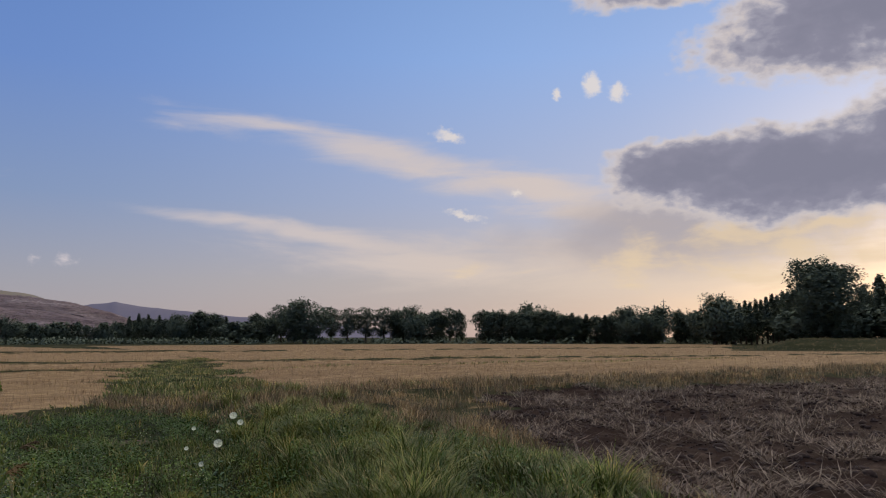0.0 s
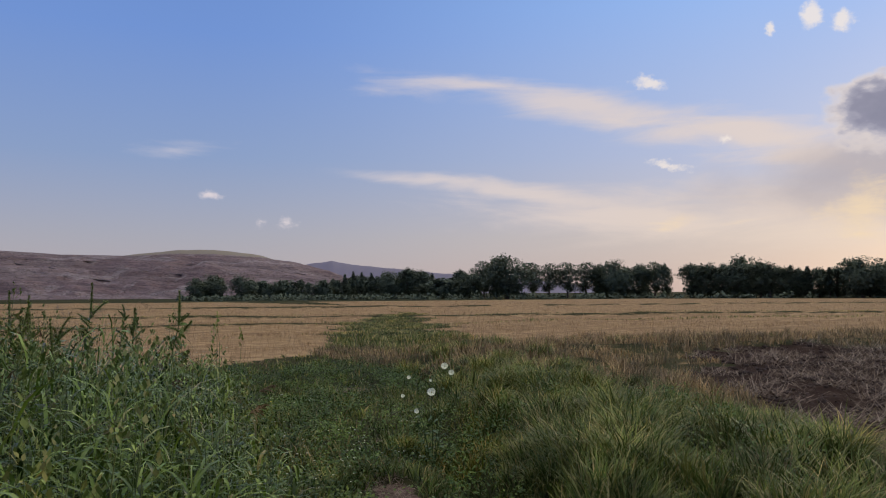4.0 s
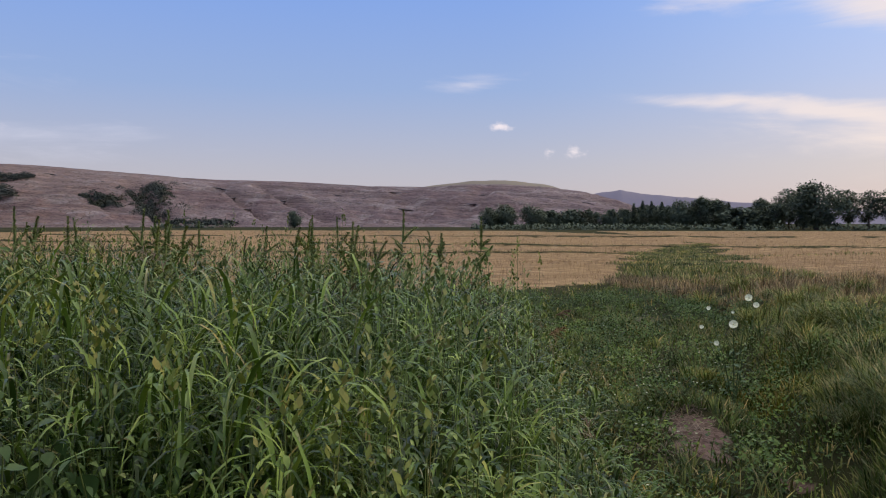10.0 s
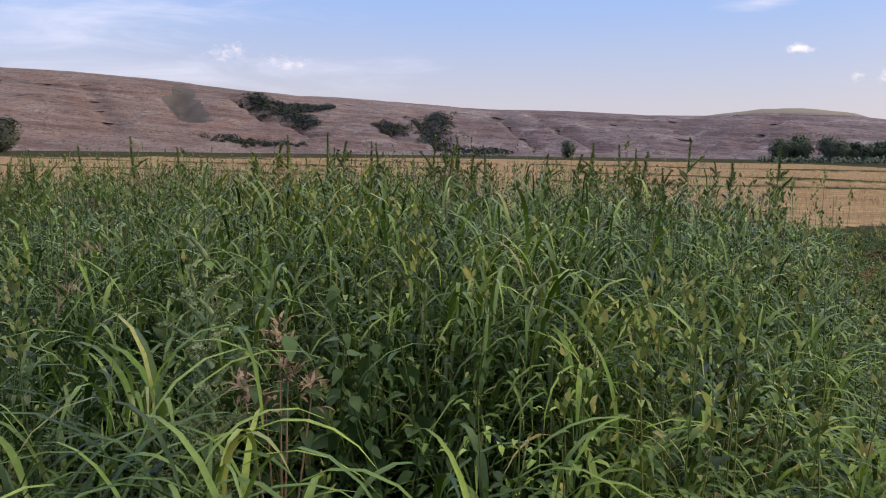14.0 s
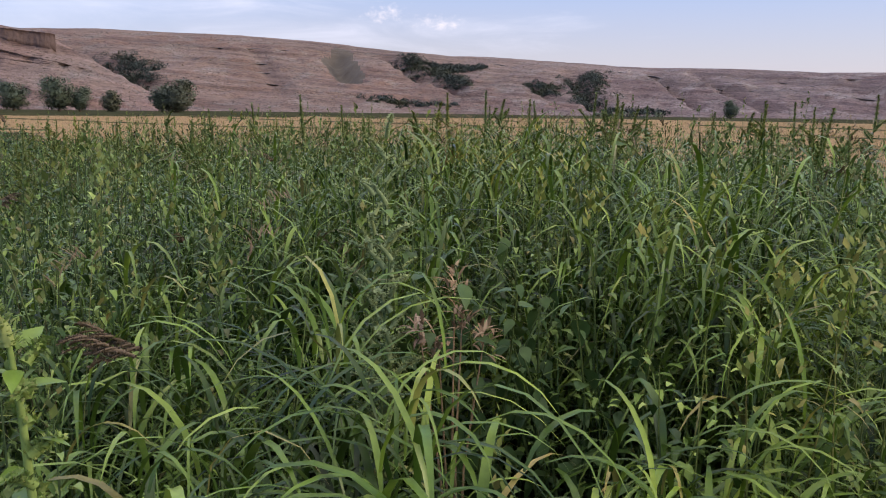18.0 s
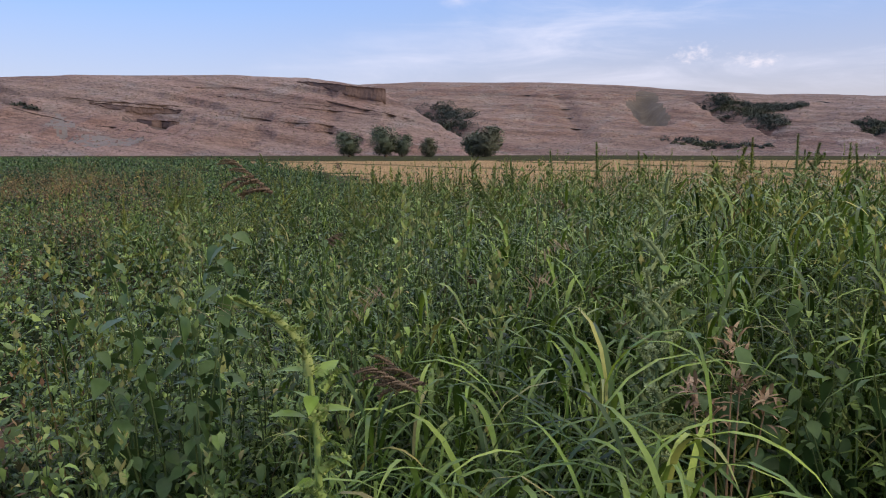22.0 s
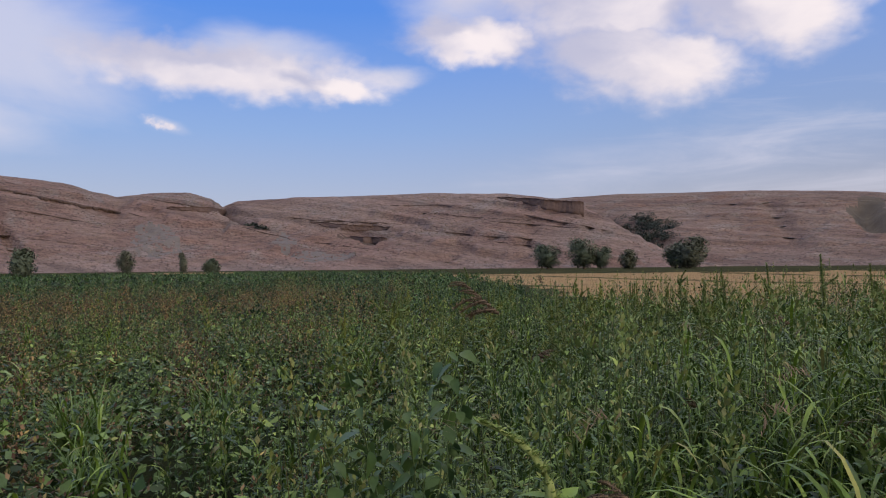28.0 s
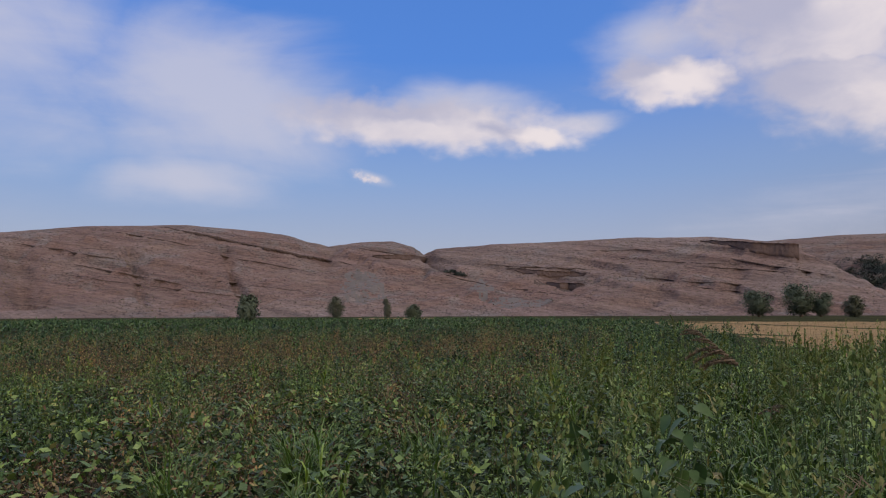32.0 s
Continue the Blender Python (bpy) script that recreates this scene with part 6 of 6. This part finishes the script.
    v = np.stack([np.stack([x, half, z + half * curl], -1), np.stack([x, 0 * x, z], -1), np.stack([x, -half, z + half * curl], -1)], 1).reshape(-1, 3)
    f = [[i * 3 + c, i * 3 + c + 1, (i + 1) * 3 + c + 1, (i + 1) * 3 + c] for i in range(6) for c in range(2)]
    return mesh_data(name, v, np.array(f), mat, True)


def spike(name, length, radius, mat, seed, bend=0.0, n=240, grain=0.017):
    """A seed spike along +z: a core set with tightly packed grains, bending over towards +x."""
    r = np.random.default_rng(seed)
    t = np.linspace(0, 1, 7)
    line = np.stack([bend * length * t**2, 0 * t, length * t * (1 - 0.35 * abs(bend) * t)], -1)
    core = tube(line, radius * 0.5 * (1 - 0.85 * t) + 0.001, 5)
    u = r.random(n) ** 0.9
    a = r.random(n) * 6.283
    p = np.stack([np.interp(u, t, line[:, 0]), 0 * u, np.interp(u, t, line[:, 2])], -1)
    rr = radius * (0.35 + 0.65 * r.random(n)) * np.minimum(1, 1.15 - u) * (0.7 + 0.5 * np.sin(u * 40 + seed))
    p += np.stack([np.cos(a) * rr, np.sin(a) * rr, 0 * u], -1)
    g = leaves(p, a, 0.5 + 0.5 * r.random(n), grain * (0.6 + 0.8 * r.random(n)), grain * 0.6 * np.ones(n), 0.1)
    return mesh_data(name, *merge([core, g]), mat)


LEAF = [one_leaf("leaf", 0.11, 0.045, 0.25, WEED), one_leaf("leaf", 0.085, 0.036, 0.45, WEED)]
BIG_LEAF = [one_leaf("leaf", 0.13, 0.074, 0.35, DARK_LEAF), one_leaf("leaf", 0.105, 0.060, 0.6, DARK_LEAF), one_leaf("leaf", 0.09, 0.052, 0.15, DARK_LEAF)]
FRESH_LEAF = [one_leaf("leaf", 0.12, 0.052, 0.25, GRASS), one_leaf("leaf", 0.09, 0.04, 0.4, GRASS)]


def set_leaves(ob, line, n, kinds, lo, hi, r, size=(0.7, 1.3), pitch=(-0.2, 0.6)):
    """Leaves round a stem given as a polyline, each one a part."""
    line = np.asarray(line, float)
    turn = r.random() * 6.283
    for q in range(n):
        t = lo + (hi - lo) * (q + 0.5 * r.random()) / n
        w = t * (len(line) - 1)
        i = min(int(w), len(line) - 2)
        p = line[i] + (line[i + 1] - line[i]) * (w - i)
        turn += 2.4 + 0.3 * r.normal()
        s = (size[0] + (size[1] - size[0]) * r.random()) * (1.15 - 0.5 * t)
        part("leaf", kinds[q % len(kinds)], ob, m=Matrix.LocRotScale(p, Euler((0.3 * r.normal(), -(pitch[0] + (pitch[1] - pitch[0]) * r.random()), turn)), (s, s, s)))


def bent_line(h, lean, droop, n=7):
    t = np.linspace(0, 1, n)
    return np.stack([lean * t + droop * t**4, 0.3 * lean * np.sin(t * 3), h * (t - 0.12 * abs(droop) * t**6)], -1)


def amaranth(name, label, h, seed, head_mat=SEED, leaf_kinds=LEAF, n_leaves=26, sides=12, droop=0.0, head=0.30, fat=0.020):
    """An upright pigweed: stem, spiral of leaves, a long terminal seed spike and shorter side spikes."""
    r = np.random.default_rng(seed)
    ob = new(name)
    line = bent_line(h - head * 0.8, 0.10 * r.normal(), 0.0)
    part("stem", mesh_data("stem", *tube(np.concatenate([[line[0] - [0, 0, 0.05]], line]), np.linspace(0.008, 0.003, 8), 5), STEM, True), ob)
    set_leaves(ob, line, n_leaves, leaf_kinds, 0.34, 1.0, r, (1.0, 1.7))
    part("seed_spike", spike("seed_spike", head, fat, head_mat, seed, droop), ob, m=Matrix.Translation(line[-1] - np.array([0, 0, 0.02])))
    small = spike("seed_spike", head * 0.5, fat, head_mat, seed + 1, 0.2, 110)
    for q in range(sides):
        p = line[-1] * (0.99 - 0.045 * q) + [line[-1][0] * 0.05 * q, 0, 0]
        s = 0.7 + 0.6 * r.random()
        part("seed_spike", small, ob, m=Matrix.LocRotScale(p, Euler((0.5 * r.normal(), 0.25 + 0.35 * r.random(), q * 2.4)), (s, s, s)))
    return tagged(ob, label, "weed", "tall seeding pigweeds")


TALL_LABEL = "tall pigweed with dark green seed spikes above the grass"
kinds = [(amaranth("pigweed", TALL_LABEL, 1.5, 201), 1.5), (amaranth("pigweed", TALL_LABEL, 1.45, 202, n_leaves=24, sides=11, head=0.34, fat=0.019), 1.45), (amaranth("pigweed", TALL_LABEL, 1.4, 203, n_leaves=26, sides=12, head=0.22, droop=0.3), 1.4)]
SPIKES = [(28.2, 8.5, 1.66), (23.2, 9.5, 1.60), (19.2, 10.0, 1.58), (16.4, 8.0, 1.70), (14.3, 9.0, 1.72), (13.2, 9.4, 1.70), (11.4, 9.0, 1.62), (6.7, 9.2, 1.68), (5.3, 9.0, 1.66), (1.8, 9.0, 1.56), (0.4, 10.0, 1.55), (-4.0, 9.0, 1.55),
          (-6.0, 10.2, 1.70), (-9.6, 10.0, 1.72), (-13.0, 8.8, 1.50), (-15.2, 7.8, 1.62), (-6.6, 9.6, 1.62), (17.4, 8.4, 1.66), (12.4, 8.8, 1.64), (6.0, 9.8, 1.70), (51.1, 17.5, 1.62), (33.0, 12.0, 1.52), (30.4, 10.5, 1.60), (36.0, 13.0, 1.55)]
r7 = np.random.default_rng(77)
for q in range(96):
    head = -14 + 66 * r7.random()
    if q >= 60:
        head = 32 + 28 * r7.random()
    SPIKES.append((head, (5.0 + 9 * r7.random()) * (1.0 if head < 25 else 1.25), (1.25 + 0.36 * r7.random()) * (1.0 if head < 28 else 0.88)))
for q, (head, r, h) in enumerate(SPIKES):
    ob, natural = kinds[q % 3]
    x, y, z = at_heading(head, r)
    m = Matrix.LocRotScale((x, y, z - 0.02), Euler((0.06 * r7.normal(), 0.06 * r7.normal(), 6.28 * r7.random())), (1.25 * h / natural, 1.25 * h / natural, h / natural))
    if q > 2:
        ob = copy_thing(ob, FAR_AWAY)
    ob.matrix_basis = m

# the pale pigweed next to the camera, its head nodding
ob = new("pale_pigweed")
line = np.array([(0, 0, -0.05), (0.01, 0, 0.4), (0.0, 0.01, 0.8), (-0.01, 0, 1.1), (-0.02, 0.0, 1.22)])
part("stem", mesh_data("stem", *tube(line, [0.011, 0.010, 0.008, 0.006, 0.004], 7), SEED_PALE, True), ob)
set_leaves(ob, line, 16, FRESH_LEAF, 0.4, 0.98, np.random.default_rng(5), (0.7, 1.1))
part("seed_spike", spike("seed_spike", 0.19, 0.020, SEED_PALE, 31, 0.7, 520, 0.010), ob, m=Matrix.LocRotScale(line[-1] - [0, 0, 0.02], Euler((0, 0, 3.3)), None))
knot = spike("seed_knot", 0.07, 0.020, SEED_PALE, 33, 0.2, 160, 0.010)
for q in range(12):
    part("seed_knot", knot, ob, m=Matrix.LocRotScale((0.0, 0, 0.62 + 0.05 * q), Euler((0.4, 0.7, q * 2.4)), (1, 1, 0.8)))
ob.matrix_basis = pose(-1.04, 0.90, float(ground_z(np.array([-1.04]), np.array([0.90]))[0]), 0, 0, 40)
tagged(ob, "fresh yellow-green pigweed with a nodding seed head", "weed")


# broad-leaved dark plants
def broadleaf(x, y, h, n, seed, label):
    r = np.random.default_rng(seed)
    ob = new("broadleaf_weed")
    for q in range(8):
        a = q * 0.79 + 0.5 * r.random()
        line = bent_line(h * (0.75 + 0.3 * r.random()), 0.16 + 0.10 * r.random(), 0.05)
        turn = np.array([[math.cos(a), -math.sin(a), 0], [math.sin(a), math.cos(a), 0], [0, 0, 1]])
        line = line @ turn.T
        part("stem", mesh_data("stem", *tube(line - [0, 0, 0.03], np.linspace(0.007, 0.002, len(line)), 5), STEM, True), ob)
        set_leaves(ob, line, n // 8, BIG_LEAF, 0.30, 1.0, r, (0.6, 1.25), (-0.9, 0.3))
    ob.matrix_basis = pose(x, y, float(ground_z(np.array([x]), np.array([y]))[0]))
    return tagged(ob, label, "weed")


broadleaf(-2.24, 1.36, 1.40, 256, 41, "dark broad-leaved weed standing above its neighbours")
broadleaf(-0.72, 2.35, 1.22, 160, 42, "dark broad-leaved weed with a withered neighbour")
broadleaf(-0.40, 2.45, 1.1, 112, 44, "dark broad-leaved weed beside the withered plant")
broadleaf(-3.1, 3.0, 1.1, 96, 43, "dark broad-leaved weed among the grass")


# goosefoot: pale mealy sprays
def goosefoot(x, y, h, seed):
    r = np.random.default_rng(seed)
    ob = new("goosefoot")
    line = bent_line(h, 0.05 * r.normal(), 0.0)
    part("stem", mesh_data("stem", *tube(line - [0, 0, 0.03], np.linspace(0.007, 0.002, len(line)), 5), STEM, True), ob)
    spray = spike("seed_spray", 0.19, 0.024, PALE_SEED, seed, 0.35, 120, 0.015)
    for q in range(16):
        t = 0.35 + 0.65 * q / 15
        s = 1.2 - 0.6 * t
        part("seed_spray", spray, ob, m=Matrix.LocRotScale((line[-1][0] * t, 0, h * t), Euler((0, 0.55, q * 2.4)), (s, s, s)))
    set_leaves(ob, line, 14, LEAF, 0.2, 0.95, r, (0.5, 0.9))
    ob.matrix_basis = pose(x, y, float(ground_z(np.array([x]), np.array([y]))[0]), 0, 0, seed * 37)
    return tagged(ob, "pale grey-green goosefoot with mealy seed sprays", "weed", "goosefoot plants")


PALE_SEED = leaf_material("mealy_seed", [(0.0, (0.15, 0.20, 0.09)), (0.6, (0.26, 0.32, 0.16)), (1.0, (0.36, 0.42, 0.24))], 0.8, 0.2)
for q, (x, y, h) in enumerate(((-0.92, 2.10, 1.48), (-0.98, 2.18, 1.36), (-0.85, 2.0, 1.18), (-4.6, 5.2, 1.25), (-4.2, 5.0, 1.15), (-0.3, 3.4, 1.15), (-5.2, 3.4, 1.05), (-2.3, 4.4, 1.2))):
    goosefoot(x, y, h, q + 1)

# the withered plant with papery brown tufts
ob = new("withered_weed")
r = np.random.default_rng(66)
for q, (x, y, z) in enumerate(((0.0, 0.0, 1.06), (-0.08, -0.08, 0.94), (-0.05, 0.02, 0.84), (0.08, 0.05, 0.90), (0.03, -0.02, 0.97))):
    part("stem", mesh_data("stem", *tube([(0.02, 0.02, -0.03), (x * 0.4, y * 0.4, z * 0.55), (x, y, z)], [0.006, 0.004, 0.002], 5), DRYLEAF, True), ob)
    n = 24
    a = r.random(n) * 6.283
    p = np.array([(x, y, z)]) + r.normal(size=(n, 3)) * [0.012, 0.012, 0.03]
    part("dry_tuft", mesh_data("dry_tuft", *blades(p, a, 0.035 + 0.045 * r.random(n), np.full(n, 0.013), 0.4 + r.random(n), 0.5 + r.random(n), 3, 0.3), DRYLEAF), ob)
ob.matrix_basis = pose(-0.70, 2.12, float(ground_z(np.array([-0.7]), np.array([2.12]))[0]))
tagged(ob, "withered weed with papery pink-brown tufts", "weed")


# flowering grass stalks leaning out of the thicket
SEED_BRANCH = [spike("seed_branch", 0.085, 0.007, PANICLE, 811, 0.35, 70, 0.009), spike("seed_branch", 0.065, 0.006, PANICLE, 812, 0.2, 55, 0.008)]


def panicle(x, y, h, turn, seed):
    r = np.random.default_rng(seed)
    ob = new("grass_panicle")
    t = np.linspace(0, 1, 9)
    line = np.stack([0.10 * t + 0.30 * t**3, 0 * t, h * (t - 0.18 * t**4)], -1)
    part("stalk", mesh_data("stalk", *tube(line - [0, 0, 0.03], np.linspace(0.004, 0.0012, 9), 4), STEM, True), ob)
    for q in range(13):
        u = 0.87 + 0.13 * (q + 0.4 * r.random()) / 13
        at = np.array([np.interp(u, t, line[:, 0]), 0.0, np.interp(u, t, line[:, 2])])
        size = (1.25 - 0.55 * q / 13) * (0.8 + 0.4 * r.random())
        part("seed_branch", SEED_BRANCH[q % 2], ob, m=Matrix.LocRotScale(at, Euler((0, 1.1 + 0.5 * r.random(), (0.75 if q % 2 else -0.75) * r.random() + 0.1 * r.normal())), (size, size, size)))
    ob.matrix_basis = pose(x, y, float(ground_z(np.array([x]), np.array([y]))[0]), 0, 0, turn)
    return tagged(ob, "brown feathery grass panicle nodding on a thin stalk", "grass", "grass panicles")


for q, (x, y, h, turn) in enumerate(((-1.69, 1.71, 1.92, -130), (-1.04, 1.61, 1.30, -139), (-1.16, 1.78, 1.22, -150), (-0.2, 2.9, 1.15, 30), (0.4, 3.6, 1.2, 200), (-4.3, 3.6, 1.25, 20), (-9.2, 9.0, 1.75, 150), (-3.2, 6.2, 1.45, 190), (1.6, 6.4, 1.2, -10), (2.0, 5.6, 1.0, 5), (1.2, 4.9, 1.1, 0),
                                        (-2.2, 3.4, 1.1, 170), (-3.4, 4.4, 1.2, 185), (0.9, 7.4, 1.3, 10), (1.9, 7.9, 1.2, -20), (-1.2, 4.0, 1.15, 160), (2.6, 7.0, 0.95, -5))):
    panicle(x, y, h, turn, 300 + q)

# fresh grass clumps among the low weeds
def grass_clump(seed, n=110):
    r = np.random.default_rng(seed)
    ob = new("grass_clump")
    a = r.random(n) * 6.283
    base = np.stack([0.10 * r.normal(size=n), 0.10 * r.normal(size=n), -0.02 + 0 * a], -1)
    part("tuft", mesh_data("tuft", *blades(base, a, 0.5 + 0.55 * r.random(n), 0.010 + 0.010 * r.random(n), 0.05 + 0.30 * r.random(n), 0.8 + 1.6 * r.random(n), 6, 0.3), FRESH_GRASS, True), ob)
    return tagged(ob, "clump of fresh green grass among the low weeds", "grass", "grass clumps")


clumps = [grass_clump(701), grass_clump(702)]
for q, (x, y, s) in enumerate(((-7.1, 1.4, 1.0), (-6.6, 0.3, 0.9), (-7.7, 1.7, 0.85), (-8.2, 4.9, 1.1), (-3.0, 6.1, 1.0), (-7.4, 2.8, 0.9), (-4.3, 3.0, 1.05), (-9.6, 5.6, 1.1), (-5.6, 1.1, 0.8), (-11.2, 0.9, 0.9), (-4.6, 4.4, 1.1))):
    ob = clumps[q % 2] if q < 2 else copy_thing(clumps[q % 2], FAR_AWAY)
    ob.matrix_basis = Matrix.LocRotScale((x, y, float(ground_z(np.array([x]), np.array([y]))[0])), Euler((0, 0, q * 2.1)), (s, s, s))

# white mallow on the track
ob = new("white_mallow")
right = np.array([0.822, -0.569, 0])
t = np.linspace(0, 1, 5)
ring = np.stack([np.stack([0.055 * t * math.cos(b), 0.055 * t * math.sin(b) * 1.0, 0.022 * t**2 + 0.004 * math.cos(3 * b)], -1) for b in np.linspace(-0.62, 0.62, 5)], 1)
petal = mesh_data("petal", ring.reshape(-1, 3), np.array([[i * 5 + c, i * 5 + c + 1, (i + 1) * 5 + c + 1, (i + 1) * 5 + c] for i in range(4) for c in range(4)]), PETAL, True)
eye_of = mesh_data("stamen", *tube([(0, 0, 0), (0, 0, 0.018), (0, 0, 0.022)], [0.006, 0.005, 0.001], 6), POLLEN, True)
r = np.random.default_rng(8)
for dx, dz, s in ((0.0, 0.77, 0.72), (0.14, 1.02, 0.6), (0.16, 0.95, 0.5), (-0.26, 0.91, 0.35), (-0.32, 0.73, 0.35), (-0.16, 0.58, 0.45), (-0.05, 0.88, 0.25)):
    top = right * dx + [0.02 * r.normal(), 0.02 * r.normal(), dz]
    part("stem", mesh_data("stem", *tube([(0, 0, -0.03), top * [0.4, 0.4, 0.5], top], [0.006, 0.004, 0.002], 5), STEM, True), ob)
    flower = part("flower", eye_of, ob, "white mallow blossom", Matrix.LocRotScale(top, Euler((radians(62), 0, radians(-38))), (s, s, s)))
    for q in range(5):
        part("petal", petal, flower, m=pose(0, 0, 0.004, 0, 0, q * 72))
    set_leaves(ob, np.array([(0, 0, 0), top * [0.5, 0.5, 0.5], top * 0.95]), 7, BIG_LEAF, 0.2, 0.9, r, (0.4, 0.8))
ob.matrix_basis = pose(4.42, 6.40, float(ground_z(np.array([4.42]), np.array([6.4]))[0]))
tagged(ob, "white-flowered mallow growing on the grassy track", "flower")


# yellow wildflowers and big grass tussocks on the bank
def tussock(seed, n=640):
    r = np.random.default_rng(seed)
    a = r.random(n) * 6.283
    base = np.stack([np.cos(a) * 0.24 * r.random(n), np.sin(a) * 0.24 * r.random(n), -0.02 + 0 * a], -1)
    ob = new("grass_tussock")
    part("tuft", mesh_data("tuft", *blades(base, a + 1.1 * r.normal(size=n), 0.20 + 0.36 * r.random(n), 0.005 + 0.005 * r.random(n), 0.1 + 0.6 * r.random(n), 0.9 + 1.5 * r.random(n), 4, 0), TUSSOCK, True), ob)
    return tagged(ob, "thick drooping tussock of green and straw grass", "grass", "grass tussocks")


tussocks = [tussock(501), tussock(502), tussock(503)]
spots = [(6.2, 5.6, 1.2), (5.4, 4.7, 1.15), (6.9, 6.9, 1.0), (7.6, 8.3, 0.9), (5.9, 7.3, 0.85), (4.9, 5.7, 0.7), (7.4, 6.1, 1.05), (8.4, 9.4, 0.9), (6.5, 4.2, 1.1), (5.0, 3.7, 0.9), (9.2, 10.6, 0.9), (7.9, 11.0, 0.85), (6.3, 9.0, 0.8), (10.4, 12.6, 0.9), (5.7, 11.2, 0.8), (8.9, 14.0, 0.9), (11.0, 15.8, 1.0), (12.6, 17.2, 1.1), (14.4, 17.8, 1.1), (4.2, 4.5, 0.7), (7.0, 5.0, 1.0)]
r9 = np.random.default_rng(99)
for q in range(84):
    y = 2.4 + 10.5 * r9.random()
    spots.append((float(np.interp(y, [2, 6, 13], [3.3, 5.2, 8.8])) + 3.4 * r9.random() ** 1.3, y, 0.45 + 0.65 * r9.random()))
for q, (x, y, s) in enumerate(spots):
    ob = tussocks[q % 3] if q < 3 else copy_thing(tussocks[q % 3], FAR_AWAY)
    ob.matrix_basis = Matrix.LocRotScale((x, y, float(ground_z(np.array([x]), np.array([y]))[0])), Euler((0, 0, q * 1.7)), (s * 1.15, s * 1.15, s * 1.05))


def yellow_flowers(x, y, n, seed):
    r = np.random.default_rng(seed)
    ob = new("yellow_wildflower")
    top = np.stack([0.20 * r.normal(size=n), 0.20 * r.normal(size=n), 0.28 + 0.20 * r.random(n)], -1)
    head = mesh_data("blossom", *leaves(np.zeros((7, 3)), np.arange(7) * 0.9, np.full(7, 0.4), np.full(7, 0.018), np.full(7, 0.012), 0.1), YELLOW_FLOWER)
    for q in top:
        part("stem", mesh_data("stem", *stems(q[None] * [0.3, 0.3, 0], q[None], np.full(1, 0.003), np.full(1, 0.0015)), STEM), ob)
    k = n * 8
    p = np.repeat(top, 8, 0) * np.stack([0.4 + 0.6 * r.random(k)] * 3, -1)
    part("foliage", mesh_data("foliage", *leaves(p, r.random(k) * 6.283, 0.4 * r.normal(size=k), np.full(k, 0.05), np.full(k, 0.012), 0.3), GRASS), ob)
    for q in top:
        part("blossom", head, ob, m=Matrix.Translation(q))
    ob.matrix_basis = pose(x, y, float(ground_z(np.array([x]), np.array([y]))[0]))
    return tagged(ob, "small yellow wildflowers in the grass beside the track", "flower", "yellow wildflowers")


yellow_flowers(6.6, 7.3, 16, 1)
yellow_flowers(7.5, 7.9, 9, 2)
yellow_flowers(2.9, 8.4, 10, 3)

# mast beyond the tree row
x, y, z = at_heading(-64.85, 300)
ob = new("utility_pole")
part("shaft", mesh_data("shaft", *tube([(0, 0, -0.3), (0, 0, 8), (0, 0, 14.6 + 0.9)], [0.22, 0.17, 0.10], 8), METAL, True), ob)
part("crossarm", mesh_data("crossarm", *tube([(-0.9, 0, 14.6), (0, 0, 14.6), (0.9, 0, 14.6)], [0.07, 0.07, 0.07], 6), METAL), ob)
ob.matrix_basis = pose(x, y, z, 0, 0, -65)
tagged(ob, "thin grey pole rising behind the trees", "pole")

# straw and crumbs on the bare spot of the track
n = 800
t = rng.normal(size=n)
x, y = 3.65 + 0.36 * t + 0.10 * rng.normal(size=n), 6.0 + 0.60 * t + 0.10 * rng.normal(size=n)
base = on_ground(x, y) + [0, 0, 0.012]
stuff("track_straw", *blades(base, rng.random(n) * 6.283, 0.06 + 0.14 * rng.random(n), np.full(n, 0.008), 1.3 + 0.25 * rng.random(n), 0.1 * rng.normal(size=n), 2, 0), STRAW, "bits of pale straw on the bare earth", "straw", False)
